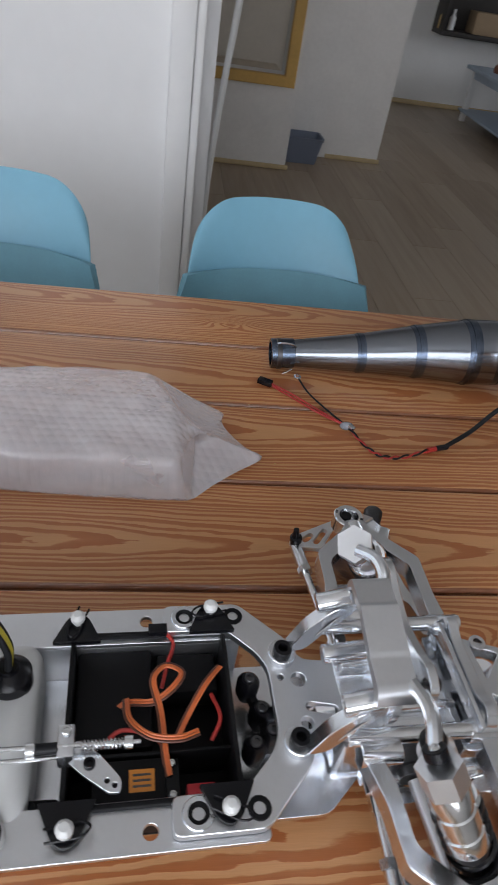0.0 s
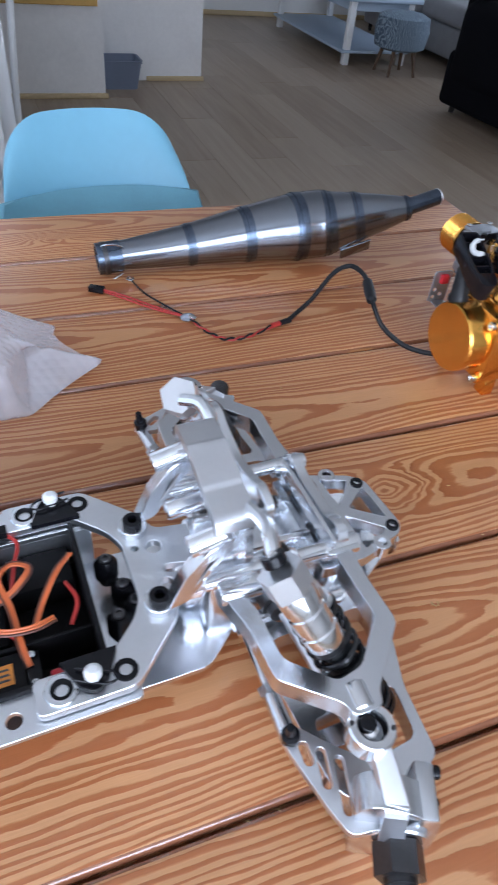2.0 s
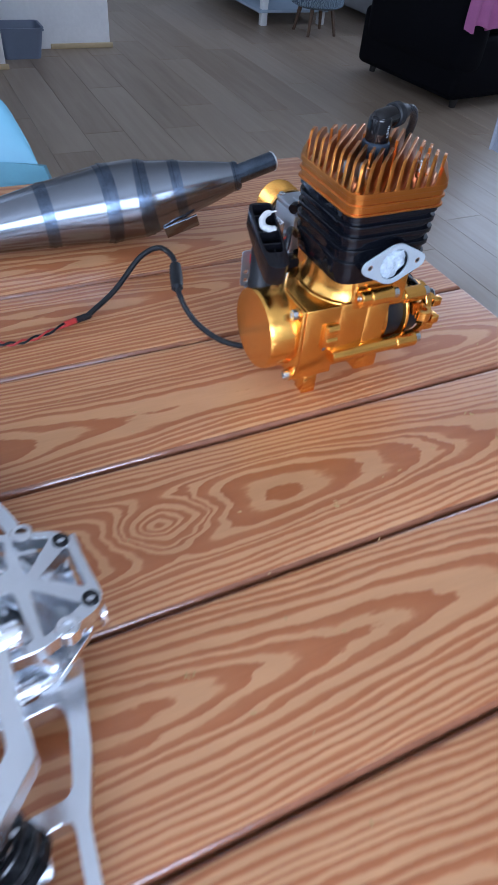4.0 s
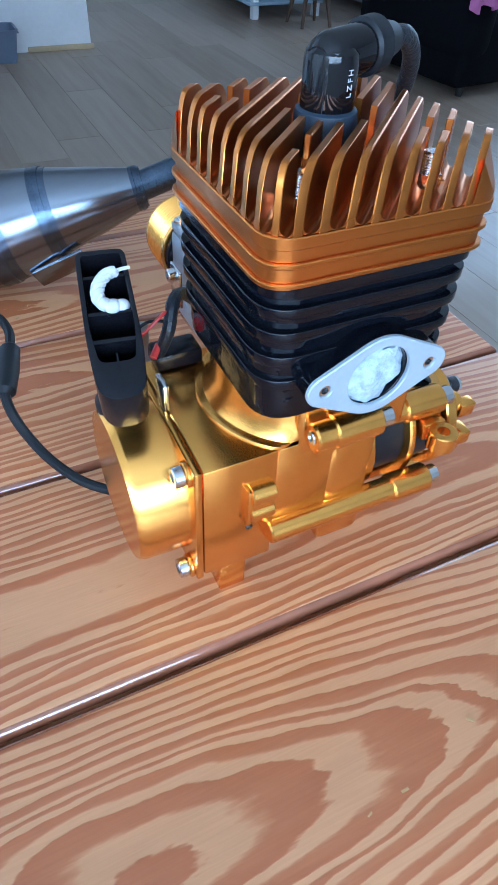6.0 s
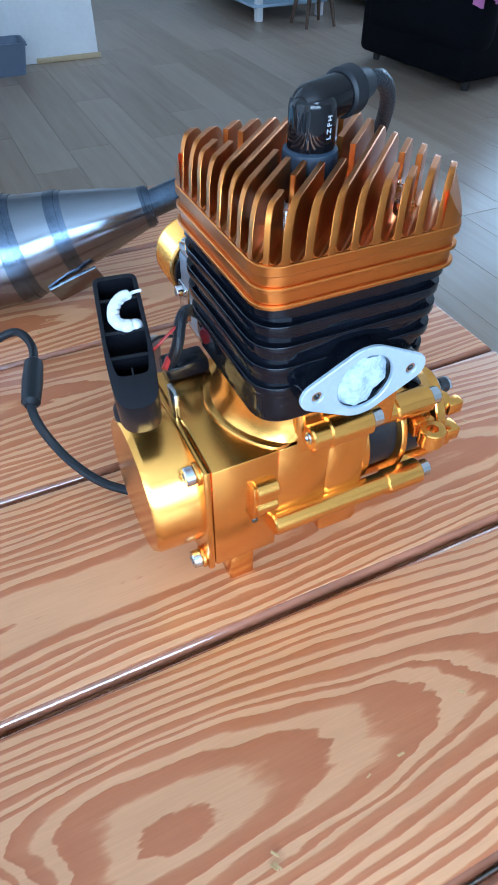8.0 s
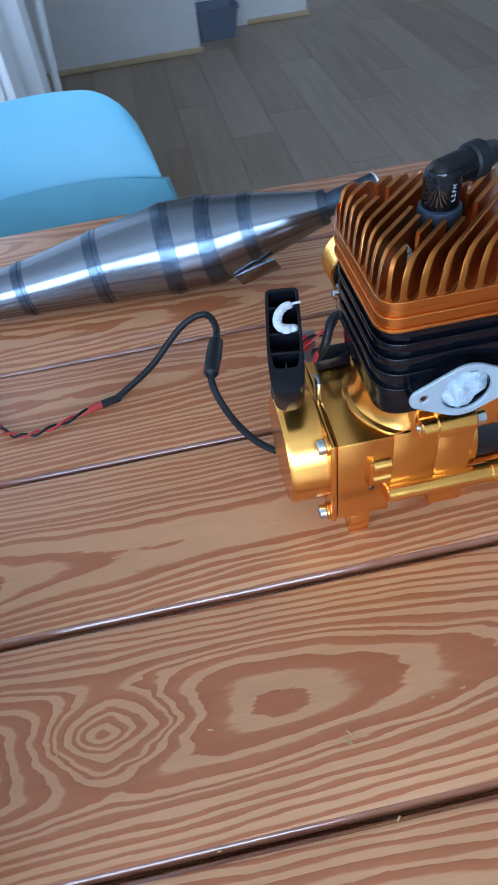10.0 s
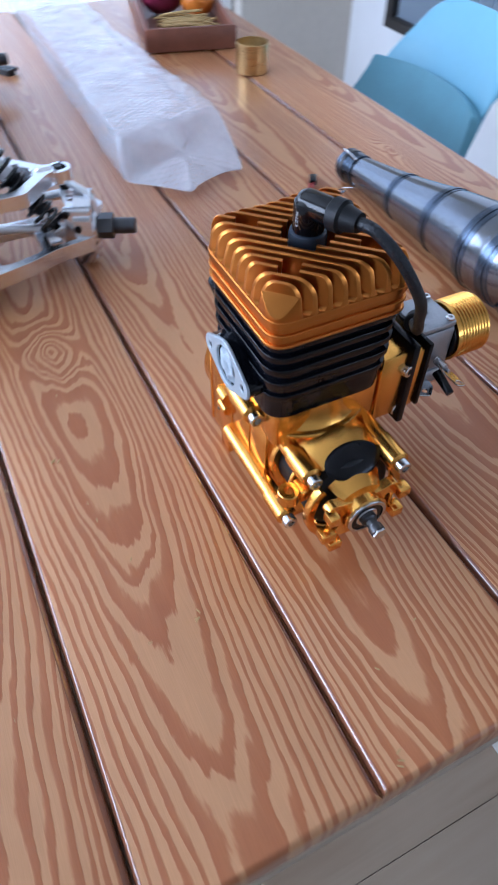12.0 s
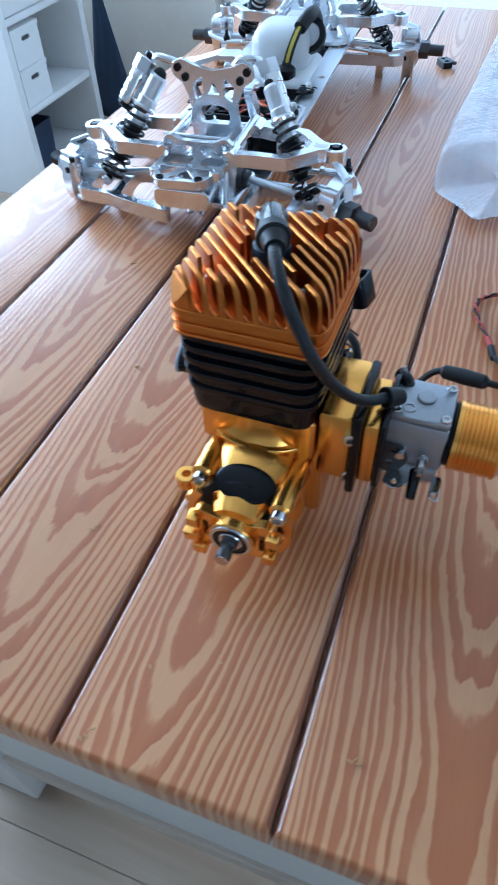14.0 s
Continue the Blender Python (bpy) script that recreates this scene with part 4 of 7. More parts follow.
# spark plug, cap and lead
PX, PY = -0.005, -0.0035
plug = part("spark_plug", lathe((PX, PY, 0.175), (PX, PY, 0.192), ((0, 0.0075), (0.4, 0.0075), (0.42, 0.0062), (1, 0.0062)), 20), ZINC, engine)
capm = part("plug_cap", lathe((PX, PY, 0.1985), (PX, PY, 0.2170), ((0, 0.0086), (0.80, 0.0086), (0.92, 0.0082), (1.0, 0.0066)), 30), GLOSS_PLASTIC, engine, "glossy black plug cap with a right-angled elbow")
part("boot", lathe((PX, PY, 0.1865), (PX, PY, 0.2000), ((0, 0.0096), (0.1, 0.0103), (0.8, 0.0103), (0.95, 0.0099), (1, 0.0088)), 30), BLUE_RUBBER, capm, "matt dark rubber boot")
CD = Vector((0.93, 0.36, 0.04)).normalized()
e0 = Vector((PX, PY, 0.2135))
part("elbow", lathe(e0 - CD * 0.0068, e0 + CD * 0.0150, ((0, 0.0042), (0.08, 0.0064), (0.22, 0.0074), (1, 0.0071)), 26), GLOSS_PLASTIC, capm)
part("sleeve", lathe(e0 + CD * 0.0140, e0 + CD * 0.0305, ((0, 0.0074), (0.06, 0.0084), (0.42, 0.0084), (0.50, 0.0068), (1, 0.0050)), 26), RUBBER, capm, "ribbed rubber lead sleeve")
lead_pts = [e0 + CD * 0.027, e0 + CD * 0.040 + Vector((0, 0, -0.001)), e0 + CD * 0.0525 + Vector((0.000, 0.005, -0.014)), Vector((0.0485, 0.034, 0.178)), Vector((0.042, 0.043, 0.158)), Vector((0.033, 0.053, 0.142)), Vector((0.022, 0.062, 0.132)), Vector((0.012, 0.069, 0.1275))]
part("lead_terminal", rod((0.013, 0.068, 0.1275), (0.004, 0.0765, 0.1235), 0.0062, 0.0050, 14, 0.0008), RUBBER, engine, "black rubber terminal boot")
part("plug_lead", hose(lead_pts, 0.0032, 12), BRAID, engine, "black braided ignition lead")
for k, (ch, dz) in enumerate(zip("LZFH", range(4))):
    cu = bpy.data.curves.new("letter", "FONT")
    cu.body, cu.size, cu.extrude, cu.align_x, cu.align_y = ch, 0.0027, 0.00012, "CENTER", "CENTER"
    tmp = new("letter_src", cu)
    bpy.context.view_layer.update()
    me = bpy.data.meshes.new_from_object(tmp.evaluated_get(bpy.context.evaluated_depsgraph_get()))
    bpy.data.objects.remove(tmp)
    lt = new("letter", me)
    me.materials.append(WHITE_PRINT)
    lt.parent = capm
    ang = radians(-76)
    nrm = Vector((math.cos(ang), math.sin(ang), 0))
    up_ = Vector((0, 0, 1))
    # letters run up the cap
    right, upv = up_, nrm.cross(up_)
    basis = Matrix((right, upv, nrm)).transposed().to_4x4()
    lt.matrix_local = Matrix.Translation(Vector((PX, PY, 0.2050 + dz * 0.0021)) + nrm * 0.0087) @ basis

# pull handle with its rope knot
hp0, hp1 = Vector((-0.0852, -0.0245, 0.1150)), Vector((-0.0735, 0.0390, 0.1355))
hm, hl = axis_frame(hp0, hp1)
hx = Vector((1, 0.05, 0.1))
zax = (hp1 - hp0).normalized()
xax = (hx - zax * hx.dot(zax)).normalized()
yax = zax.cross(xax)
xax, yax = -xax, -yax
HM = Matrix.Translation(hp0) @ Matrix((xax, yax, zax)).transposed().to_4x4()
out = rounded([(-0.0078, 0), (0.0078, 0), (0.0098, 0.021), (0.0094, hl), (-0.0094, hl), (-0.0098, 0.021)], (0.0076, 0.0076, 0.012, 0.004, 0.004, 0.012), 6)
inn = rounded([(-0.0062, 0.0155), (0.0062, 0.0155), (0.0080, 0.030), (0.0074, hl - 0.0022), (-0.0074, hl - 0.0022), (-0.0080, 0.030)], (0.003, 0.003, 0.004, 0.002, 0.002, 0.004), 4)
flipm = HM @ Matrix(((1, 0, 0, 0), (0, 0, 1, 0), (0, 1, 0, 0), (0, 0, 0, 1)))
handle = part("pull_handle", plate(out, [inn], -0.0095, 0.0095, flipm, bevel=0.0016, seg=2), BLACK, engine, "black moulded pull handle, hollow, with a knotted rope")
part("handle_back", plate(rounded([(-0.0062, 0.0135), (0.0062, 0.0135), (0.0090, 0.030), (0.0084, hl - 0.001), (-0.0084, hl - 0.001), (-0.0090, 0.030)], 0.003, 4), [], -0.0098, -0.0060, flipm), BLACK, handle)
for zz in (0.026, 0.0385, 0.0560):
    part("rib", box(-0.0088, 0.0088, -0.0065, 0.0075, zz - 0.0008, zz + 0.0008, m=HM), BLACK, handle)
pts = [HM @ Vector(q) for q in ((-0.003, 0.007, 0.0412), (0.000, 0.008, 0.0408), (0.0030, 0.009, 0.0440), (0.0025, 0.0105, 0.0490), (-0.0010, 0.0115, 0.0530), (-0.0035, 0.0115, 0.0540))]
rl = spline(pts, 18)
for ph in (0, 2.1, 4.2):
    part("rope_strand", hose([p + (xax * math.cos(i * 0.28 + ph) + yax * math.sin(i * 0.28 + ph)) * 0.0013 for i, p in enumerate(rl)], 0.0014, 8, 1), ROPE, handle, "white braided starter rope")
part("rope_tail", hose([HM @ Vector(q) for q in ((-0.0030, 0.0115, 0.0538), (-0.0065, 0.0115, 0.0550), (-0.0100, 0.0118, 0.0553))], 0.0007, 7), ROPE, handle)
for q, r in (((-0.0048, 0.007, 0.0416), 0.0028), ((-0.0015, 0.0078, 0.0410), 0.0031), ((0.0014, 0.0085, 0.0420), 0.0027)):
    part("knot", ball(HM @ Vector(q), r, 1.1, 1, 0.9, 14, 9), ROPE, handle)
part("seam", box(-0.0003, 0.0003, 0.0090, 0.0098, 0.003, 0.0185, m=HM), BLACK, handle)
part("rope_guide", lathe((-0.0785, 0.0160, 0.0840), (-0.0785, 0.0200, 0.1180), ((0, 0.0100), (0.12, 0.0100), (0.2, 0.0085), (0.9, 0.0076), (1, 0.0064)), 24), RUBBER, engine, "rubber rope guide")

# starter side switch and its wires
part("switch_plate", box(-0.066, -0.050, 0.0405, 0.0700, 0.0500, 0.0515, 0.0004), CARB_GREY, engine, "thin grey bracket")
part("switch_plate", plate(rounded([(-0.0690, 0.0500), (-0.0475, 0.0500), (-0.0475, 0.0850), (-0.0690, 0.0850)], 0.003, 3), [circle(-0.0640, 0.0555, 0.0022, 10), circle(-0.0560, 0.0585, 0.0022, 10), circle(-0.0640, 0.0640, 0.0022, 10)], 0.0702, 0.0718, XZ), CARB_GREY, engine, "perforated grey bracket")
part("switch_button", box(-0.0615, -0.0525, 0.0660, 0.0765, 0.0720, 0.0815, 0.001), RED_PLASTIC, engine, "red stop switch")
for k, mt in enumerate((RED_WIRE, RUBBER)):
    part("lead_wire", hose([(-0.070, 0.030 + 0.006 * k, 0.100), (-0.060, 0.026 + 0.004 * k, 0.112), (-0.050, 0.030, 0.116 - 0.005 * k), (-0.040, 0.044, 0.108)], 0.0007, 8), mt, engine)
part("insulated_terminal", rod((-0.060, 0.024, 0.098), (-0.056, 0.028, 0.101), 0.0016, seg=10), RED_WIRE, engine)
part("coil_block", box(-0.058, -0.036, 0.026, 0.040, 0.0872, 0.0955, 0.002), BLACK, engine)
part("earth_cable", hose([(-0.056, 0.030, 0.094), (-0.052, 0.026, 0.108), (-0.047, 0.032, 0.118), (-0.040, 0.040, 0.116), (-0.032, 0.044, 0.108)], 0.0028, 10), BRAID, engine, "black braided cable")
part("cable_clip", box(-0.0640, -0.0615, 0.000, 0.010, 0.0875, 0.1010, 0.0006), ZINC, engine, "thin bright metal tab")

# intake side: manifold, insulator, carburettor, velocity stack
CX, CZC = -0.004, 0.095
part("manifold", box(-0.022, 0.030, 0.036, 0.055, 0.070, 0.122, 0.002), GOLD, engine)
part("insulator", box(-0.018, 0.033, 0.0552, 0.0605, 0.062, 0.127, 0.0015), BLACK, engine, "black insulating spacer")
part("manifold_plate", box(-0.014, 0.028, 0.0607, 0.070, 0.070, 0.118, 0.0015), GOLD, engine)
part("gasket_plate", box(-0.016, 0.030, 0.0702, 0.0735, 0.070, 0.122, 0.001), BLACK, engine)
for x, z in ((0.0305, 0.108), (0.027, 0.072), (-0.018, 0.114)):
    screw((x - 0.003, 0.054, z), (0.75, 0.2, 0), 0.0042, 0.006, engine, ZINC, "screw", label="zinc cross-head screw")
carb = part("carburettor", box(CX - 0.017, CX + 0.017, 0.0737, 0.1110, 0.078, 0.112, 0.0025), CARB_GREY, engine, "cast grey diaphragm carburettor")
part("top_cover", box(CX - 0.0165, CX + 0.0165, 0.0755, 0.1105, 0.1122, 0.1165, 0.0012), CARB_GREY, carb)
part("cover_boss", rod((CX - 0.002, 0.094, 0.1163), (CX - 0.002, 0.094, 0.1183), 0.0055, bevel=0.0006), CARB_GREY, carb)
part("cover_dimple", ring_pipe((CX + 0.009, 0.086, 0.1162), (CX + 0.009, 0.086, 0.1173), 0.0040, 0.0028, 18), CARB_GREY, carb)
for x, y in ((-0.0130, 0.0795), (0.0130, 0.0795), (-0.0130, 0.1070), (0.0130, 0.1070)):
    screw((CX + x, y, 0.1164), (0, 0, 1), 0.0030, 0.0022, carb, ZINC, "screw")
part("lower_body", box(CX - 0.017, CX + 0.018, 0.076, 0.110, 0.066, 0.0785, 0.003), CARB_GREY, carb)
part("throttle_lever", plate(rounded([(CX + 0.004, 0.084), (CX + 0.030, 0.080), (CX + 0.034, 0.088), (CX + 0.026, 0.096), (CX + 0.004, 0.094)], 0.003, 3), [circle(CX + 0.028, 0.087, 0.0018, 10)], 0.0715, 0.073), ZINC, carb, "pressed steel throttle lever")
part("choke_lever", plate(rounded([(CX + 0.018, 0.108), (CX + 0.036, 0.108), (CX + 0.038, 0.114), (CX + 0.018, 0.114)], 0.003, 3), [circle(CX + 0.033, 0.111, 0.0016, 10)], 0.074, 0.0755), ZINC, carb)
part("needle_knob", rod((CX + 0.023, 0.098, 0.082), (CX + 0.040, 0.0985, 0.0755), 0.0035, 0.0028, 12, 0.0005), BLACK, carb, "black mixture knob")
stack = part("stack_ring", rod((CX, 0.1112, CZC), (CX, 0.1137, CZC), 0.0195, bevel=0.0006, seg=36), BLACK, engine)
prof = [(0.0, 0.0212)]
for k in range(9):
    prof += [(0.10 + k * 0.095, 0.0212), (0.125 + k * 0.095, 0.0204), (0.16 + k * 0.095, 0.0204), (0.185 + k * 0.095, 0.0212)]
prof += [(1.0, 0.0212), (1.0, 0.0190), (0.5, 0.0150), (0.2, 0.0120)]
trumpet = part("intake_trumpet", lathe((CX, 0.1137, CZC), (CX, 0.1400, CZC), prof, 40), GOLD, engine, "ribbed gold intake trumpet")
part("fuel_nipple", hose([(CX - 0.010, 0.080, 0.110), (CX - 0.013, 0.076, 0.117), (CX - 0.018, 0.072, 0.117)], 0.0045, 10), BLACK, engine)
part("idle_spring", coil((CX + 0.018, 0.100, 0.088), (CX + 0.028, 0.100, 0.088), 0.0026, 7, 0.0005, 5), ZINC, carb)
part("idle_screw", rod((CX + 0.016, 0.100, 0.088), (CX + 0.032, 0.100, 0.088), 0.0014, seg=10), ZINC, carb)
part("throttle_shaft", rod((CX - 0.022, 0.087, 0.090), (CX + 0.023, 0.087, 0.090), 0.0026, seg=12), ZINC, carb)
part("shaft_arm", box(CX - 0.024, CX - 0.0225, 0.080, 0.0935, 0.084, 0.104, 0.0005), ZINC, carb, "zinc throttle arm")
screw((CX - 0.024, 0.087, 0.100), (-1, 0, 0), 0.0034, 0.004, carb, ZINC, "screw")
part("pump_cover", box(CX - 0.015, CX + 0.015, 0.078, 0.107, 0.0615, 0.0658, 0.001), ZINC, carb)
part("side_bracket", plate(rounded([(0.074, 0.070), (0.086, 0.070), (0.092, 0.082), (0.088, 0.094), (0.074, 0.094)], 0.002, 3), [circle(0.081, 0.079, 0.002, 10), circle(0.083, 0.089, 0.0016, 10)], CX + 0.0175, CX + 0.0190, YZ), DARK_STEEL, carb)
for ob in (carb, stack, trumpet):
    ob.location.y -= 0.004

# ---------------------------------------------------------------- tuned exhaust pipe
pipe = thing("tuned_exhaust_pipe", Matrix.Translation((0, 0, T)), "brushed steel tuned exhaust pipe with dark weld seams", "exhaust pipe")
AX = spline([(0.398, 0.885, 0.0185), (0.515, 0.886, 0.0275), (0.600, 0.886, 0.0365), (0.672, 0.884, 0.0425), (0.700, 0.879, 0.0462), (0.728, 0.872, 0.0535), (0.768, 0.861, 0.0635), (0.800, 0.853, 0.0715)], 6)
STATIONS = ((0.398, 0.0158), (0.428, 0.0165), (0.515, 0.0245), (0.590, 0.0335), (0.655, 0.0415), (0.690, 0.0418), (0.728, 0.0325), (0.768, 0.0225), (0.800, 0.0135))


def pipe_radius(x):
    for (a, ra), (b_, rb) in zip(STATIONS, STATIONS[1:]):
        if x <= b_:
            return ra + (rb - ra) * (x - a) / (b_ - a)
    return STATIONS[-1][1]


def axis_at(x):
    for a, b_ in zip(AX, AX[1:]):
        if x <= b_.x:
            return a + (b_ - a) * ((x - a.x) / (b_.x - a.x))
    return AX[-1]


def pipe_piece(name, x0, x1, grow, material, label="", seg=40):
    n = max(3, round((x1 - x0) / 0.004))
    line = [axis_at(x0 + (x1 - x0) * i / n) for i in range(n + 1)]
    return part(name, hose(line, 0.01, seg, 1, radii=lambda t: pipe_radius(line[round(t * (len(line) - 1))].x) + grow), material, pipe, label)


pipe_piece("cone", 0.428, 0.800, 0.0, STEEL, "brushed steel cones")
for c, w in ((0.515, 0.0055), (0.588, 0.0065), (0.655, 0.0080), (0.699, 0.0070), (0.735, 0.0055), (0.797, 0.004)):
    wp = pipe_piece("weld_seam", c - w, c + w, 0.0004, WELD, "dark blued weld seam")
    pipe_piece("weld_bead", c - 0.0016, c + 0.0016, 0.0011, WELD).parent = wp
part("inlet_socket", ring_pipe((0.403, 0.885, 0.0186), (0.432, 0.885, 0.0210), 0.0185, 0.0145, 32), WELD, pipe, "dark inlet socket")
part("inlet_band", ring_pipe((0.410, 0.885, 0.0190), (0.416, 0.885, 0.0195), 0.0193, 0.0160, 32), DARK_STEEL, pipe)
for s, zz in ((1, 0.037), (-1, 0.006)):
    part("spring_hook", hose([(0.432, 0.885 - 0.010, 0.020 + s * 0.017), (0.423, 0.885 - 0.014, 0.021 + s * 0.021), (0.413, 0.885 - 0.015, 0.020 + s * 0.023), (0.408, 0.885 - 0.011, 0.019 + s * 0.021)], 0.0012, 6), ZINC, pipe)
part("stinger", ring_pipe((0.795, 0.8545, 0.0705), (0.8435, 0.8592, 0.0805), 0.0105, 0.0088, 28), WELD, pipe, "open stinger tube")
part("stinger_rim", ring_pipe((0.8436, 0.8592, 0.0805), (0.8452, 0.8594, 0.0808), 0.0106, 0.0084, 28), ALU_SATIN, pipe, "bright cut edge of the stinger")
part("mounting_tab", box(-0.020, 0.020, -0.0012, 0.0012, -0.014, 0.010, 0.0004, m=pose(0.731, 0.851, 0.022, 35, -20, -8)), STEEL, pipe, "welded mounting tab")

# ---------------------------------------------------------------- sensor lead lying on the table
lead = thing("wire_lead", Matrix.Translation((0, 0, T)), "thin red and black wire lead with plugs and a cable clip", "cable")
J = Vector((0.480, 0.762, 0.004))
part("red_wire", hose([(0.402, 0.838, 0.004), (0.425, 0.820, 0.003), (0.455, 0.788, 0.003), J], 0.0013, 8), RED_WIRE, lead)
part("red_wire", hose([(0.402, 0.834, 0.004), (0.423, 0.814, 0.003), (0.453, 0.784, 0.003), J], 0.0012, 8), RED_WIRE, lead)
part("black_wire", hose([(0.437, 0.852, 0.005), (0.446, 0.824, 0.003), (0.464, 0.790, 0.003), J], 0.0011, 8), RUBBER, lead)
part("plug", box(-0.009, 0.009, -0.0045, 0.0045, 0, 0.006, 0.0008, m=pose(0.394, 0.842, 0.001, 0, 0, -30)), BLACK, lead, "small black plug")
part("ring_terminal", ring_pipe((0.436, 0.856, 0.004), (0.436, 0.856, 0.006), 0.005, 0.0025, 16), ZINC, lead)
part("shrink_sleeve", ball(J, 0.0056, 1.5, 1.0, 0.8), CLEAR_SHRINK, lead, "clear crimp sleeve")
part("crimp", box(-0.004, 0.004, -0.0028, 0.0028, 0.0015, 0.0075, 0.0008, m=pose(0.4835, 0.7585, 0, 0, 12, -40)), ZINC, lead, "bright metal crimp")
tw = spline([J, (0.494, 0.728, 0.003), (0.510, 0.711, 0.003), (0.535, 0.712, 0.003), (0.569, 0.726, 0.003)], 10)
for ph, mt, nm in ((0, RED_WIRE, "red_wire"), (math.pi, RUBBER, "black_wire")):
    part(nm, hose([p + Vector((0, math.sin(i * 0.75 + ph) * 0.0016, math.cos(i * 0.75 + ph) * 0.0013 + 0.001)) for i, p in enumerate(tw)], 0.0011, 7, 2), mt, lead, "twisted pair")
part("shrink_tube", rod((0.566, 0.725, 0.004), (0.578, 0.729, 0.004), 0.0030, seg=10), RED_WIRE, lead)
part("shrink_tube", rod((0.577, 0.7287, 0.004), (0.592, 0.733, 0.004), 0.0032, seg=10), RUBBER, lead)
CAB = [(0.590, 0.733, 0.004), (0.622, 0.747, 0.018), (0.652, 0.760, 0.041), (0.672, 0.760, 0.049), (0.679, 0.742, 0.049), (0.676, 0.722, 0.047), (0.667, 0.690, 0.041), (0.674, 0.672, 0.022), (0.688, 0.650, 0.012), (0.704, 0.634, 0.010), (0.722, 0.618, 0.014)]
part("cable", hose(CAB, 0.0027, 10), RUBBER, lead, "black rubber cable")
part("inline_ferrite", lathe((0.6775, 0.727, 0.0478), (0.6668, 0.692, 0.0415), ((0, 0.0032), (0.08, 0.0055), (0.5, 0.0062), (0.92, 0.0055), (1, 0.0032)), 18), RUBBER, lead, "black moulded connector in the cable")

# ---------------------------------------------------------------- parcel in bubble wrap


def lerp_table(pts, y):
    for (a, xa), (b_, xb) in zip(pts, pts[1:]):
        if y <= b_:
            return xa + (xb - xa) * min(1.0, max(0.0, (y - a) / (b_ - a)))
    return pts[-1][1]


def end_of_wrap(y, up):
    """Reach of the folded end: the top stops short, the lower edge runs out into two pointed flaps."""
    low = lerp_table(((0.630, 0.300), (0.655, 0.328), (0.674, 0.356), (0.688, 0.386), (0.704, 0.364), (0.735, 0.346), (0.757, 0.338), (0.772, 0.346), (0.790, 0.320)), y)
    high = lerp_table(((0.630, 0.286), (0.709, 0.282), (0.735, 0.272), (0.770, 0.256), (0.790, 0.250)), y)
    return high + (low - high) * (1 - up) ** 1.3


bm = bmesh.new()
NU, NC = 220, 8
# outline of the section, as shares of width and height, with blunt corners
SECT = [(-1 + 2 * k / 40, 0.0) for k in range(41)] + [(1.0, q) for q in (0.12, 0.3, 0.5, 0.7, 0.86)] + [(0.97 - 1.94 * k / 40, 1.0 - 0.10 * abs(1 - k / 20) ** 5) for k in range(41)] + [(-1.0, q) for q in (0.86, 0.7, 0.5, 0.3, 0.12)]
NV = len(SECT)
ring_rows = []
for i in range(NU + NC + 1):
    s = min(1.0, i / NU)
    shrink = max(0, i - NU) / NC
    x = -0.60 + 0.955 * s
    hgt = 0.050 + 0.008 * s - 0.004 * max(0, (s - 0.9) / 0.1)
    y0 = 0.632 + 0.055 * max(0.0, 0.233 - x)
    y1 = 0.778 - 0.045 * max(0.0, 0.2 - x)
    row = []
    for j in range(NV):
        px, up = SECT[j]
        yy = (y0 + y1) / 2 + px * (y1 - y0) / 2 * (1.03 - 0.03 * up)
        zz = up * hgt
        xx = x if s < 0.76 else 0.126 + (end_of_wrap(yy, up) - 0.126) * (s - 0.76) / 0.24
        if shrink:
            xm = (end_of_wrap((y0 + y1) / 2, 0.5) + end_of_wrap(yy, 0.5)) / 2
            xx += (xm - xx) * shrink
            zz += (hgt * 0.45 - zz) * shrink
            yy += ((y0 + y1) / 2 - yy) * shrink * 0.98
        cr = noise.noise(Vector((xx * 9, yy * 11, zz * 14))) * 0.004 + abs(noise.noise(Vector((xx * 24, yy * 30, 3.0)))) * 0.005 + abs(noise.noise(Vector((xx * 70, yy * 80, 5.0)))) * 0.002
        lift = 0.012 * max(0.0, (xx - 0.30) / 0.08) if up < 0.3 else 0.0
        row.append(bm.verts.new((xx, yy + cr * 0.5, max(0.0008, zz + cr * min(1.0, 2 * up) + lift))))
    ring_rows.append(row)
for a, b_ in zip(ring_rows, ring_rows[1:]):
    for j in range(NV):
        bm.faces.new((a[j], a[(j + 1) % NV], b_[(j + 1) % NV], b_[j]))
bm.faces.new(ring_rows[0][::-1])
bm.faces.new(ring_rows[-1])
for k in range(7):
    bmesh.ops.smooth_vert(bm, verts=[v for row in ring_rows[150:] for v in row], factor=0.5, use_axis_x=True, use_axis_y=True, use_axis_z=True)
parcel = solid("bubble_wrap_parcel", bm, FILM, "long parcel loosely wrapped in clear bubble wrap", "bubble wrap", m=Matrix.Translation((0, 0, T)), sharp=1.2)

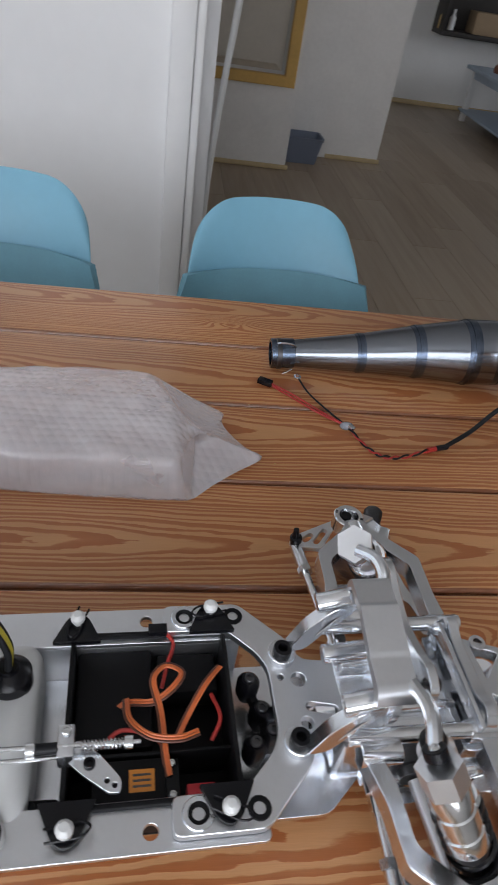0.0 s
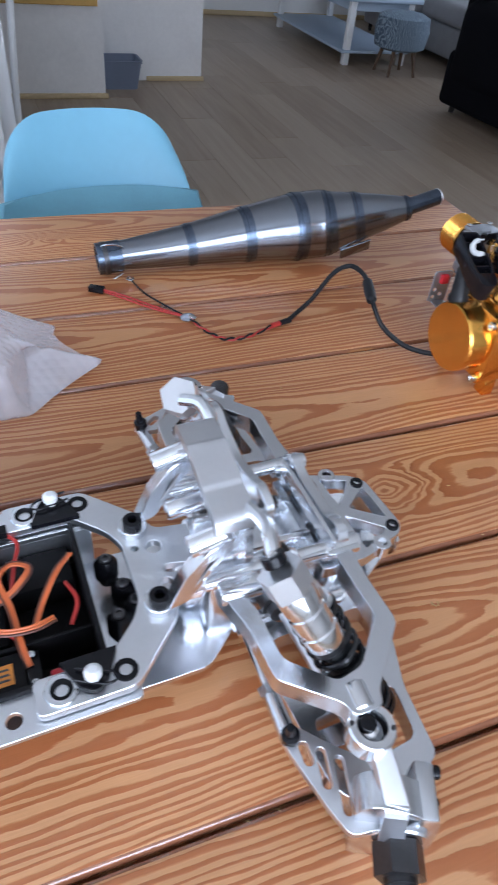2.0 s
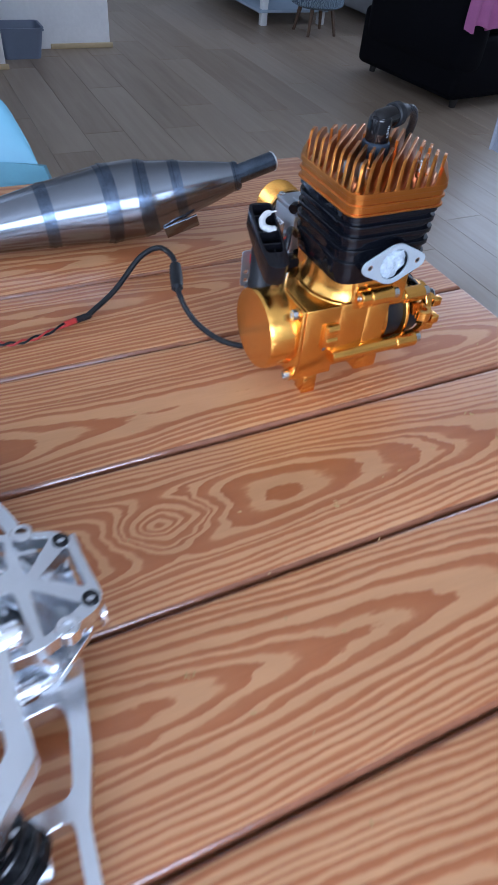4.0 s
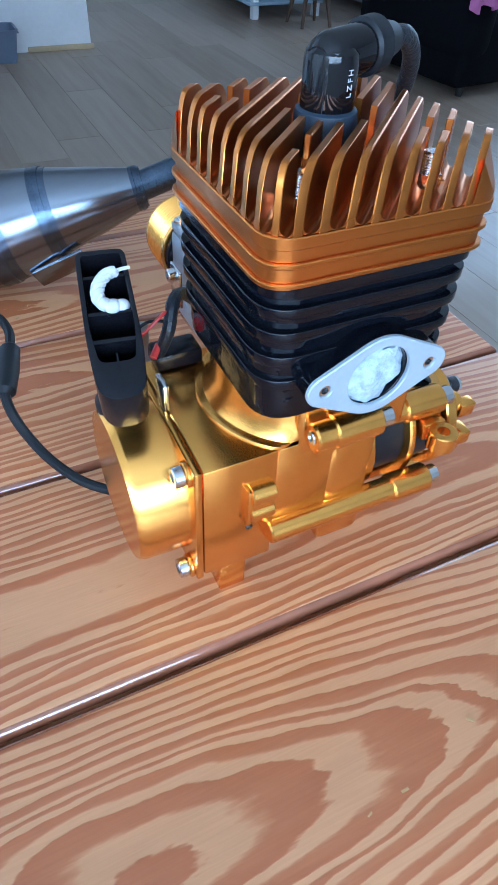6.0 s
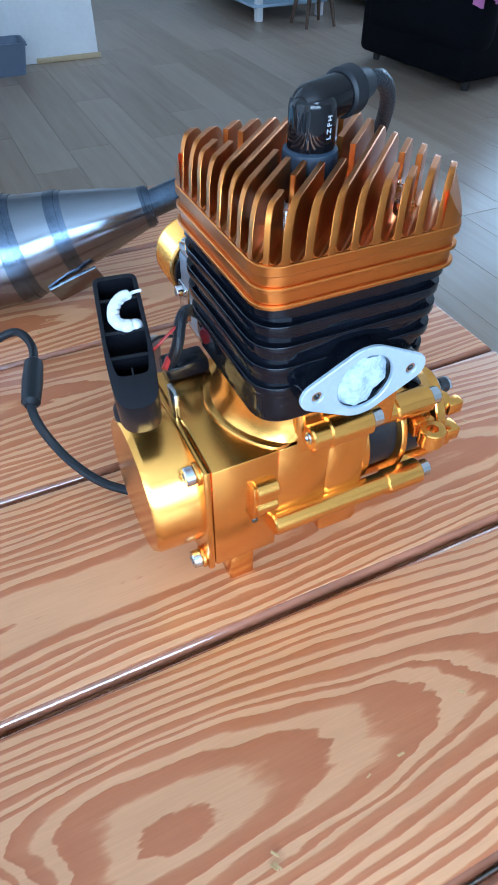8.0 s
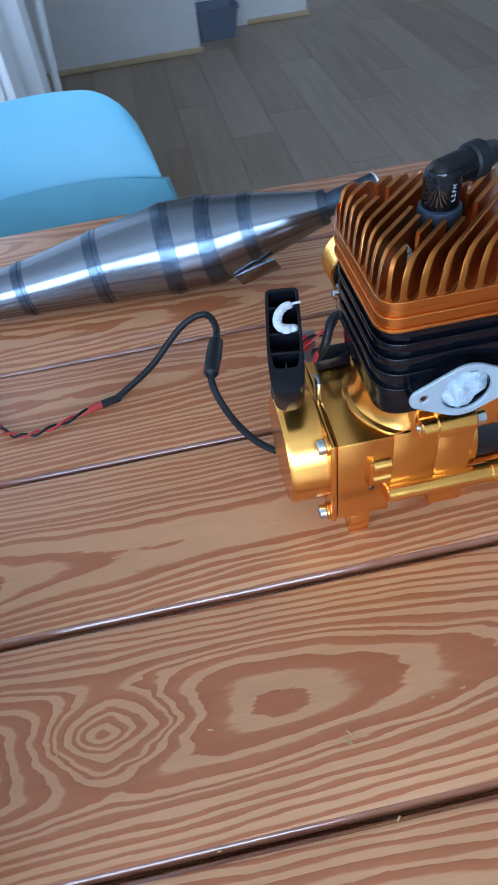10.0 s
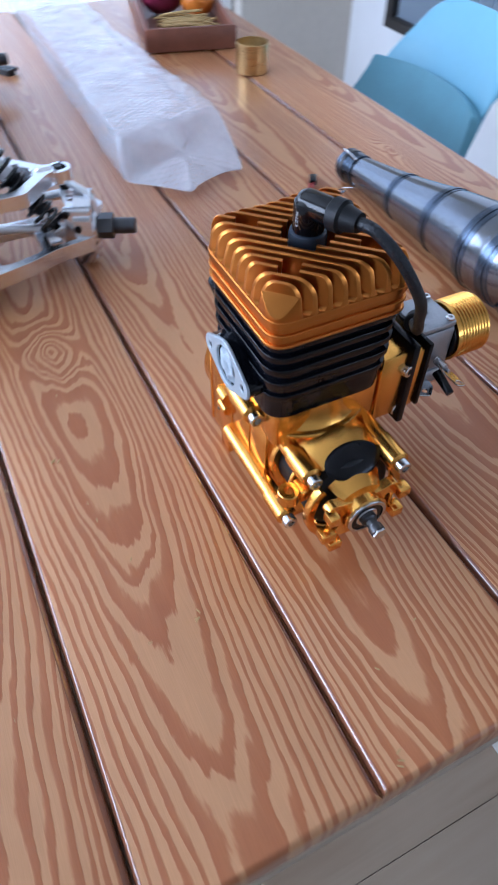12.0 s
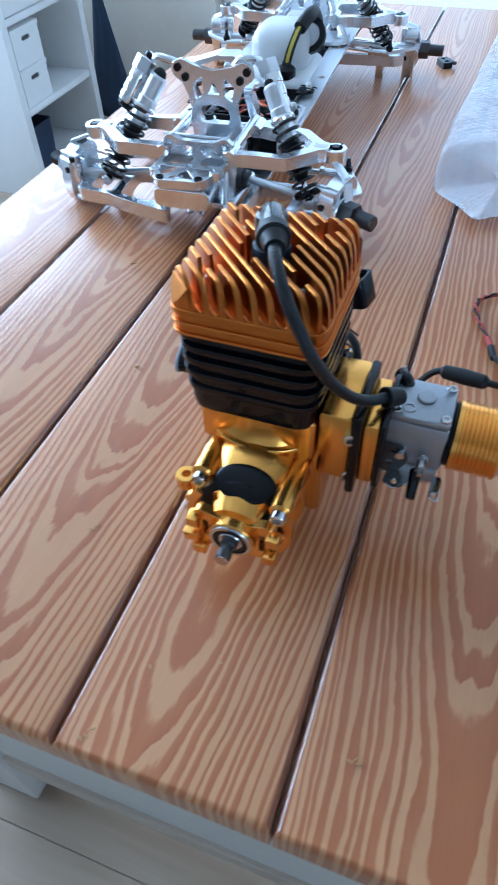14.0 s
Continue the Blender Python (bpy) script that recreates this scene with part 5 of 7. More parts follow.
# ---------------------------------------------------------------- tray with fruit, brass cup, small parts
tray = thing("wooden_tray", pose(-0.282, 0.937, T + 0.0008, 0, 0, -14), "low red-brown wooden tray holding fruit and dried stalks", "tray")
part("tray_base", box(-0.175, 0.175, -0.070, 0.070, 0, 0.008, 0.002), RED_WOOD, tray)
for a in ((-0.175, 0.175, -0.078, -0.070), (-0.175, 0.175, 0.070, 0.078)):
    part("rim", box(a[0], a[1], a[2], a[3], 0, 0.036, 0.003), RED_WOOD, tray)
for a in (-0.183, 0.175):
    part("rim", box(a, a + 0.008, -0.078, 0.078, 0, 0.036, 0.003), RED_WOOD, tray)


def fruit(name, p, r, mat, label, dent):
    own = bmesh.new()
    bmesh.ops.create_uvsphere(own, u_segments=24, v_segments=16, radius=r)
    for v in own.verts:
        d = math.hypot(v.co.x, v.co.y) / r
        v.co.z *= 0.92
        v.co.z -= dent * r * max(0, 1 - d * 2.2) * math.copysign(1, v.co.z)
        v.co += v.co.normalized() * noise.noise(v.co * 40) * r * 0.04
    bmesh.ops.translate(own, verts=own.verts, vec=(0, 0, r * 0.92))
    ob = solid(name, own, mat, label, "fruit", m=Matrix.Translation(p), sharp=1.3)
    part("stalk", rod((0, 0, r * 1.60), (0.002, 0.001, r * 2.0), 0.0015, 0.001, 6), BROWN_WIRE, ob)
    return ob


fruit("plum_fruit", (-0.300, 0.915, T + 0.009), 0.044, FRUIT_RED, "round maroon fruit lying in the tray", 0.18)
fruit("mandarin", (-0.255, 0.968, T + 0.009), 0.031, FRUIT_ORANGE, "small orange mandarin lying in the tray", 0.12)
rs = random.Random(5)
bm = bmesh.new()
for k in range(46):
    x0, y0 = -0.185 + rs.uniform(-0.025, 0.040), 0.868 + rs.uniform(-0.006, 0.010)
    a = rs.uniform(0.95, 1.65)
    ln = rs.uniform(0.05, 0.095)
    z = T + 0.011 + rs.uniform(0, 0.022)
    hose([(x0, y0, z), (x0 + ln / 2 * math.cos(a), y0 + ln / 2 * math.sin(a), z + rs.uniform(0, 0.006)), (x0 + ln * math.cos(a), y0 + ln * math.sin(a), z + rs.uniform(-0.001, 0.008))], rs.uniform(0.0016, 0.003), 6, 3, bm)
solid("dried_stalks", bm, STRAW, "heap of dry straw-coloured stalks in the tray", "straw", kind="stuff")

cup = thing("brass_cup", pose(0.020, 0.945, T + 0.0008), "small brushed brass cup for a candle", "candle holder")
part("cup_wall", ring_pipe((0, 0, 0), (0, 0, 0.042), 0.0260, 0.0247, 40), BRASS, cup)
part("cup_base", lathe((0, 0, 0), (0, 0, 0.004), ((0, 0.0247), (1, 0.0247)), 40), BRASS, cup)
part("candle", lathe((0, 0, 0.0042), (0, 0, 0.022), ((0, 0.0225), (0.95, 0.0225), (1, 0.021)), 28), WHITE_PLASTIC, cup)

clip_t = thing("black_clip", pose(-0.130, 0.582, T + 0.0006, 0, 0, 35), "small black steel clamp lying on the table", "clamp")
part("clamp_body", plate(rounded([(-0.014, -0.008), (0.014, -0.008), (0.014, 0.008), (-0.014, 0.008)], 0.003), [circle(0.006, 0, 0.0035), circle(-0.006, 0, 0.0028)], 0, 0.009), BLACK, clip_t)
part("clamp_screw", rod((-0.016, 0.010, 0.006), (0.012, 0.013, 0.006), 0.0028, seg=10), DARK_STEEL, clip_t)

bm = bmesh.new()
for cx, cy in ((0.987, 0.552), (0.951, 0.697), (0.862, 0.487), (0.70, 0.44), (0.55, 0.36)):
    for k in range(3):
        box(-0.0018, 0.0018, -0.0004, 0.0004, 0, 0.0006, m=pose(cx + rs.uniform(-.004, .004), cy + rs.uniform(-.003, .003), T + 0.0006, 0, rs.uniform(-10, 10), rs.uniform(0, 180)), bm=bm)
for k in range(70):
    cx, cy = rs.uniform(0.35, 0.99), rs.uniform(0.15, 0.85)
    if 0.66 < cx < 0.90 and 0.52 < cy < 0.75:
        continue
    w = rs.uniform(0.0004, 0.0010)
    box(-w * 1.6, w * 1.6, -w * 0.5, w * 0.5, 0, 0.0003, m=pose(cx, cy, T + 0.0005, 0, 0, rs.uniform(0, 180)), bm=bm)
solid("wood_shavings", bm, STRAW, "tiny pale shavings scattered on the table", "shavings", kind="stuff")

# ---------------------------------------------------------------- model car chassis
car = thing("model_car_chassis", pose(0.264, 0.3935, T, 0, 0, 3.0), "large-scale model car chassis of machined aluminium without wheels", "model car")

# tub: base plate and two folded side rails
out = rounded([(-0.36, -0.050), (0.110, -0.050), (0.138, -0.027), (0.138, 0.027), (0.110, 0.050), (-0.36, 0.050)], 0.006)
part("base_plate", plate(out, [], 0.020, 0.0245, bevel=0.0008), ALU, car, "bare aluminium base plate")
for s in (-1, 1):
    y0, y1 = sorted((s * 0.0475, s * 0.0735))
    out = rounded([(-0.34, y0), (0.064, y0), (0.064, y1), (-0.34, y1)], 0.004)
    holes = [circle(x, s * 0.0635, 0.0042, 16) for x in (0.001, -0.105, -0.23)]
    rail = part("side_rail", plate(out, holes, 0.0605, 0.0640, bevel=0.0008), ALU_SATIN, car, "folded aluminium side rail")
    a, b_ = sorted((s * 0.0475, s * 0.0505))
    part("rail_web", box(-0.34, 0.063, a, b_, 0.0246, 0.0603, 0.0006), ALU_SATIN, rail)

# horseshoe brace over the front end
half = [(0.012, 0.0700), (0.062, 0.0700), (0.092, 0.0400), (0.098, 0.026), (0.128, 0.022)]
inner = [(0.076, 0.0), (0.076, 0.020), (0.070, 0.032), (0.052, 0.050), (0.012, 0.050)]
out = half + [(x, -y) for x, y in reversed(half)] + [(x, -y) for x, y in reversed(inner)] + inner[1:]
brace_holes = [slot(0.098, -0.006, 0.112, -0.009, 0.0030), circle(0.094, 0.012, 0.0048, 16), circle(0.094, -0.016, 0.0040, 16), circle(0.083, 0.014, 0.0022, 12)]
brace = part("front_brace", plate(rounded(out, 0.005, 4), brace_holes, 0.0655, 0.0715, bevel=0.0010), ALU_SATIN, car, "horseshoe-shaped aluminium brace")
for s in (-1, 1):
    for x, y in ((0.0255, 0.060), (0.058, 0.060)):
        if x < 0.04:
            part("boss", ring_pipe((x, s * y, 0.0712), (x, s * y, 0.0732), 0.0088, 0.0058, 24), ALU, brace)
        screw((x, s * y, 0.0645), (0, 0, 1), 0.0066, 0.0078, brace, MATT_BLACK, "screw", label="black socket screw")
    part("boss", ring_pipe((0.0856, s * 0.0285, 0.0712), (0.0856, s * 0.0285, 0.0770), 0.0090, 0.0055, 24), ALU, brace)
    screw((0.0856, s * 0.0285, 0.071), (0, 0, 1), 0.0060, 0.0105, brace, BLACK, "screw", label="black socket screw")
    # curved struts from the brace up to the tower
    pr = rounded([(0.088, 0.076), (0.100, 0.079), (0.112, 0.100), (0.124, 0.116), (0.124, 0.126), (0.110, 0.118), (0.097, 0.100)], 0.004, 4)
    strut = part("tower_strut", plate(pr, [rounded([(0.104, 0.093), (0.116, 0.113), (0.110, 0.108)], 0.001, 2)], s * 0.0325 - 0.0045, s * 0.0325 + 0.0045, XZ, bevel=0.0010), ALU, car, "curved machined strut")
    part("pin_sleeve", rod((0.100, s * 0.0325, 0.121), (0.120, s * 0.0325, 0.126), 0.0062, bevel=0.0006), ALU_BRIGHT, strut)

# black radio tray with four pegged ears
ty = part("radio_tray", box(-0.046, 0.052, -0.052, 0.054, 0.026, 0.0295, 0.001), MATT_BLACK, car, "black plastic radio tray with tangled servo leads")
for a in ((-0.046, 0.052, -0.052, -0.049), (-0.046, 0.052, 0.051, 0.054), (-0.046, -0.043, -0.049, 0.051), (0.049, 0.052, -0.049, 0.051)):
    part("tray_wall", box(a[0], a[1], a[2], a[3], 0.0292, 0.0680, 0.0008), MATT_BLACK, ty)
part("tray_divider", box(-0.043, 0.049, -0.022, -0.020, 0.0292, 0.060, 0.0006), MATT_BLACK, ty)
for k, (px, py) in enumerate(((0.0425, 0.0618), (-0.0425, 0.0610), (0.0415, -0.0610), (-0.0415, -0.0625))):
    s = math.copysign(1, py)
    out = rounded([(px - 0.015, s * 0.047), (px + 0.015, s * 0.047), (px + 0.0065, py + s * 0.0035), (px, py + s * 0.0075), (px - 0.0065, py + s * 0.0035)], (0.001, 0.001, 0.004, 0.004, 0.004), 4)
    up_ear = 0.0058 if px > 0 else 0.0
    part("tray_ear", plate(out, [], 0.0665 + up_ear, 0.0700 + up_ear, bevel=0.0006), BLACK, ty)
    peg = part("peg", lathe((px, py, 0.0700 + up_ear), (px, py, 0.0790 + up_ear), ((0, 0.0030), (0.35, 0.0030), (0.40, 0.0044), (0.75, 0.0046), (1, 0.0025)), 18), WHITE_PLASTIC, ty, "white nylon peg with a spring clip")
    d = Vector((math.cos(0.4 + k), math.sin(0.4 + k) * 0.5, 0)).normalized()
    q = Vector((px, py, 0.0724 + up_ear))
    n_ = Vector((-d.y, d.x, 0))
    part("spring_clip", hose([q + d * 0.010 + n_ * 0.003, q + n_ * 0.0036, q - d * 0.008 + n_ * 0.0035, q - d * 0.0125, q - d * 0.008 - n_ * 0.0035, q - n_ * 0.0034, q + d * 0.010 - n_ * 0.0035], 0.0007, 6, 5), BLACK, peg)
servo = part("servo", box(-0.030, 0.010, -0.047, -0.024, 0.0300, 0.0600, 0.0012), MATT_BLACK, ty, "black steering servo with an orange label")
part("servo_label", box(-0.010, 0.004, -0.042, -0.030, 0.0600, 0.0603), LABEL_ORANGE, servo)
for y in (-0.039, -0.036, -0.033):
    part("print_bar", box(-0.008, 0.002, y - 0.0006, y + 0.0006, 0.0603, 0.0605), DARK_STEEL, servo)
for y in (-0.044, -0.027):
    screw((0.014, y, 0.0575), (0, 0, 1), 0.0022, 0.002, servo, ZINC, "screw")
part("servo_tab", box(0.010, 0.018, -0.047, -0.024, 0.0540, 0.0575, 0.0008), BLACK, servo)
part("receiver", box(0.022, 0.038, -0.045, -0.038, 0.0300, 0.0560, 0.001), RED_PLASTIC, ty, "red plastic box")
part("receiver_box", box(0.008, 0.046, 0.020, 0.047, 0.0300, 0.0500, 0.0015), MATT_BLACK, ty)
part("receiver_box", box(-0.042, 0.004, -0.016, 0.048, 0.0300, 0.0560, 0.002), MATT_BLACK, ty)


def ribbon(pts, w=0.0008):
    """A flat servo lead of three wires."""
    line = spline(pts, 7)
    for k, mt in ((-1, BROWN_WIRE), (0, RED_WIRE), (1, ORANGE_WIRE)):
        offs = []
        for i, p in enumerate(line):
            d = (line[min(i + 1, len(line) - 1)] - line[max(i - 1, 0)])
            side = Vector((-d.y, d.x, 0.3 * d.length)).normalized()
            offs.append(p + side * (k * w * 1.9))
        part("lead_wire", hose(offs, w, 7, 1), mt if k else ORANGE_WIRE, ty)


ribbon([(-0.024, 0.004, 0.048), (-0.012, 0.010, 0.058), (0.004, 0.006, 0.066), (0.016, 0.012, 0.070), (0.022, 0.022, 0.070), (0.012, 0.028, 0.069), (0.004, 0.018, 0.070), (0.008, 0.000, 0.066), (0.010, -0.022, 0.062), (0.012, -0.034, 0.058)])
ribbon([(0.046, 0.026, 0.068), (0.036, 0.014, 0.070), (0.026, 0.000, 0.066), (0.018, -0.012, 0.058)])
ribbon([(-0.012, 0.012, 0.060), (-0.010, -0.004, 0.066), (0.002, -0.016, 0.069), (0.018, -0.018, 0.068), (0.030, -0.014, 0.066)])
part("lead_wire", hose([(0.012, 0.052, 0.070), (0.018, 0.046, 0.064), (0.014, 0.034, 0.060), (0.010, 0.020, 0.056)], 0.0013, 7), RED_WIRE, ty)
part("lead_wire", hose([(-0.026, -0.014, 0.056), (-0.014, -0.008, 0.062), (0.004, -0.012, 0.060), (0.012, -0.018, 0.052)], 0.0013, 7), RED_WIRE, ty)
part("lead_wire", hose([(0.040, 0.012, 0.060), (0.044, -0.004, 0.062), (0.038, -0.016, 0.058)], 0.0013, 7), RED_WIRE, ty)
part("plug", box(0.002, 0.014, 0.049, 0.056, 0.068, 0.073, 0.0006), BLACK, ty)
# throttle horn, linkage and brake rods
horn = part("servo_horn", plate(rounded([(-0.046, -0.020), (-0.036, -0.018), (-0.026, -0.026), (-0.014, -0.040), (-0.014, -0.047), (-0.020, -0.047), (-0.034, -0.037), (-0.044, -0.028)], 0.003, 4), [circle(-0.0175, -0.043, 0.0015, 10), circle(-0.0215, -0.0405, 0.0015, 10), circle(-0.031, -0.031, 0.0028, 14)], 0.0720, 0.0745), ALU, car, "machined aluminium servo horn")
part("pivot_block", box(-0.048, -0.039, -0.030, -0.012, 0.0690, 0.0820, 0.001), ALU, horn)
screw((-0.0435, -0.016, 0.082), (0, 0, 1), 0.0030, 0.002, horn, ZINC, "screw")
screw((-0.031, -0.031, 0.0735), (0, 0, 1), 0.0032, 0.003, horn, BLACK, "screw")
part("linkage_rod", rod((-0.150, -0.024, 0.0850), (-0.004, -0.0235, 0.0795), 0.0013, seg=10), ZINC, horn, "steel linkage rod")
part("linkage_rod", rod((-0.150, -0.032, 0.0830), (-0.040, -0.027, 0.0765), 0.0013, seg=10), ZINC, horn, "steel linkage rod")
part("linkage_spring", coil((-0.036, -0.0235, 0.0795), (-0.014, -0.0235, 0.0795), 0.0026, 11, 0.0005, 5), ZINC, horn)
part("collar", rod((-0.013, -0.0235, 0.0795), (-0.008, -0.0235, 0.0795), 0.0036, bevel=0.0004), ZINC, horn)
part("collar", rod((-0.064, -0.0245, 0.0812), (-0.059, -0.0245, 0.0810), 0.0036, bevel=0.0004), ZINC, horn)
part("silicone_sleeve", rod((-0.059, -0.0245, 0.0810), (-0.048, -0.0242, 0.0805), 0.0030, seg=12), RUBBER, horn)
# steering bellcrank behind the brace
for x, y, z in ((0.066, 0.022, 0.050), (0.064, -0.020, 0.052), (0.072, 0.004, 0.046), (0.076, -0.012, 0.050)):
    bc = part("ball_joint", lathe((x, y, z - 0.014), (x, y, z + 0.008), ((0, 0.005), (0.3, 0.005), (0.32, 0.0075), (0.8, 0.0075), (1, 0.0045)), 18), BLACK, car, "black ball joint of the steering")
    screw((x, y, z + 0.007), (0, 0, 1), 0.0035, 0.003, bc, DARK_STEEL, "screw")
part("bellcrank", rod((0.066, 0.022, 0.045), (0.076, -0.012, 0.046), 0.0035, seg=12), BLACK, car)
part("steering_post", rod((0.084, 0.004, 0.0245), (0.084, 0.004, 0.064), 0.0055, bevel=0.0005), ALU, car)

# white fuel tank with its ribbed cap and hoses
bm = box(-0.185, -0.062, -0.054, 0.050, 0.0255, 0.0720, 0.012, 4)
tank = part("fuel_tank", bm, WHITE_PLASTIC, car, "milky white plastic fuel tank")
part("tank_hump", box(-0.172, -0.092, -0.036, 0.044, 0.060, 0.1200, 0.024, 5), WHITE_PLASTIC, tank)
part("tank_lug", lathe((-0.080, -0.0595, 0.0640), (-0.080, -0.0595, 0.0720), ((0, 0.0095), (0.8, 0.0095), (1, 0.008)), 20), WHITE_PLASTIC, tank)
part("rubber_washer", ring_pipe((-0.080, -0.0605, 0.0715), (-0.080, -0.0605, 0.0745), 0.0085, 0.003, 24), BLACK, tank)
part("peg", lathe((-0.080, -0.0605, 0.0700), (-0.080, -0.0605, 0.0815), ((0, 0.003), (0.4, 0.003), (0.45, 0.0044), (0.8, 0.0046), (1, 0.0025)), 18), WHITE_PLASTIC, tank)
part("grommet", lathe((-0.078, 0.0215, 0.0700), (-0.078, 0.0215, 0.0880), ((0, 0.0125), (0.55, 0.0125), (0.7, 0.0105), (0.85, 0.0060), (1, 0.0055)), 26), BLACK, tank, "black rubber grommet")
capd = Vector((0.86, -0.05, 0.50)).normalized()
cc0 = Vector((-0.130, 0.040, 0.104))
ringd = part("pressure_ring", ring_pipe(cc0, cc0 + capd * 0.010, 0.022, 0.015, 36), RUBBER, tank, "dark ring clamped to the tank")
part("ring_core", lathe(cc0 + capd * 0.002, cc0 + capd * 0.007, ((0, 0.015), (1, 0.014)), 30), WHITE_PLASTIC, ringd)
for k in range(4):
    dy = 0.0022 * (k - 1.5)
    part("fuel_hose", hose([(-0.078, 0.0215 + dy, 0.084), (-0.078, 0.026 + dy, 0.100), (-0.088, 0.032 + dy, 0.118), (-0.104, 0.036 + dy, 0.126)], 0.0021, 8), YELLOW_TUBE if k % 3 else RUBBER, tank, "yellow fuel hose" if k % 3 else "black hose")
part("hose_cover", hose([(-0.096, 0.034, 0.122), (-0.114, 0.040, 0.130), (-0.140, 0.042, 0.128), (-0.170, 0.040, 0.110)], 0.0085, 12), RUBBER, tank, "black braided hose cover")
part("antenna_plug", rod((-0.052, -0.034, 0.030), (-0.062, -0.045, 0.058), 0.0042, seg=10), RUBBER, car)

# gear case and the bulkheads of an axle, its tower, arms, hubs and shocks


def axle(ax, d, front):
    """One end of the car. ax: axle line; d: +1 towards the front, -1 towards the rear."""
    def X(v):
        return ax + d * v
    sect = car
    gc = part("gear_case", box(*sorted((X(-0.045), X(0.030))), -0.029, 0.029, 0.0247, 0.072, 0.005, 3), ALU, sect, "machined gear case")
    part("case_cover", lathe((X(-0.044), 0, 0.050), (X(-0.060), 0, 0.048), ((0, 0.020), (0.7, 0.019), (1, 0.012)), 28), ALU_BRIGHT, gc)
    for s in (-1, 1):
        part("outdrive", lathe((X(0), s * 0.029, 0.046), (X(0), s * 0.043, 0.046), ((0, 0.012), (0.6, 0.012), (0.62, 0.009), (1, 0.009)), 22), DARK_STEEL, gc)
        part("case_rib", box(*sorted((X(-0.040), X(0.026))), *sorted((s * 0.012, s * 0.017)), 0.071, 0.082, 0.0015), ALU_BRIGHT, gc)
    # tower: thick arch whose smooth top shows from above, closed by a pierced plate
    top_line = [(0.0245, 0.1510), (0.0225, 0.1578), (0.0060, 0.1566), (0.0040, 0.1578), (-0.0010, 0.1562), (-0.0200, 0.1505), (-0.0225, 0.1490), (-0.0400, 0.1462), (-0.0435, 0.1390)]
    under = [(y * 0.92, z - 0.0045) for y, z in reversed(top_line)]
    bm = plate(rounded(top_line, (0, 0.004, 0.001, 0.001, 0.003, 0.001, 0.001, 0.004, 0), 4) + rounded(under, (0, 0.003, 0.001, 0.001, 0.003, 0.001, 0.001, 0.003, 0), 4), [], *sorted((X(-0.0495), X(-0.0275))), YZ, bevel=0.0008)
    tw_ = part("shock_tower", bm, ALU_SATIN, sect, "broad bent aluminium strip over the shock tower")
    part("pin_sleeve", rod((X(-0.060), 0.006, 0.108), (X(-0.034), 0.006, 0.111), 0.0058, bevel=0.0006), ALU_BRIGHT, tw_)
    def tz(y, z):
        return (y * 0.96, z if z < 0.112 else 0.112 + (z - 0.112) * 1.08)
    po = rounded([(-0.024, 0.072), (-0.030, 0.092), (-0.026, 0.112), (-0.036, 0.132), (-0.046, 0.136), (-0.046, 0.148), (-0.034, 0.152), (-0.022, 0.147), (0.0, 0.143), (0.022, 0.147), (0.034, 0.152), (0.046, 0.148), (0.046, 0.136), (0.036, 0.132), (0.026, 0.112), (0.030, 0.092), (0.024, 0.072)], 0.005, 4)
    ph = [circle(s * 0.039, 0.144, 0.0036) for s in (-1, 1)] + [circle(s * 0.031, 0.136, 0.0030) for s in (-1, 1)]
    ph += [rounded([(-0.007, 0.122), (0.007, 0.122), (0.0, 0.134)], 0.002, 3), rounded([(-0.016, 0.094), (0.016, 0.094), (0.019, 0.104), (0.012, 0.112), (-0.012, 0.112), (-0.019, 0.104)], 0.003, 3)]
    ph += [rounded([(s * 0.012, 0.121), (s * 0.021, 0.116), (s * 0.024, 0.130), (s * 0.012, 0.138)], 0.003, 3) for s in (-1, 1)]
    part("tower_plate", plate([tz(*q) for q in po], [[tz(*q) for q in h_] for h_ in ph], *sorted((X(-0.0240), X(-0.0190))), YZ, bevel=0.0008), ALU, tw_, "pierced tower plate")
    for s in (-1, 1):
        for y, z in (tz(0.039, 0.144), tz(0.031, 0.136)):
            part("bolt", rod((X(-0.0190), s * y, z), (X(-0.0165), s * y, z), 0.0040, bevel=0.0005), BLACK, tw_)
    # pierced bulkhead and hinge-pin braces
    bo = rounded([(-0.034, 0.032), (0.034, 0.032), (0.040, 0.074), (0.038, 0.098), (0.030, 0.104), (0.018, 0.098), (-0.018, 0.098), (-0.030, 0.104), (-0.038, 0.098), (-0.040, 0.074)], 0.005, 4)
    bh = [circle(y, 0.088, 0.0050) for y in (-0.0105, 0.0105)] + [circle(y, 0.095, 0.0036) for y in (-0.031, 0.031)] + [rounded([(y - 0.006, 0.066), (y + 0.006, 0.066), (y, 0.080)], 0.002, 3) for y in (-0.028, 0.0, 0.028)] + [rounded([(-0.020, 0.040), (0.020, 0.040), (0.022, 0.058), (-0.022, 0.058)], 0.004)]
    part("bulkhead", plate(bo, bh, *sorted((X(0.031), X(0.038))), YZ, bevel=0.0008), ALU, sect, "pierced aluminium bulkhead")
    for s in (-1, 1):
        for z in (0.090, 0.036):
            part("hinge_pin", rod((X(-0.052 if z > 0.05 else -0.030), s * 0.036, z), (X(0.046), s * 0.036, z), 0.0048, bevel=0.0005), ALU_BRIGHT, sect, "polished hinge pin sleeve")
        part("diagonal_rod", rod((X(0.030), s * 0.020, 0.058), (X(0.058), s * 0.006, 0.030), 0.0036, seg=12), ALU_BRIGHT, sect)
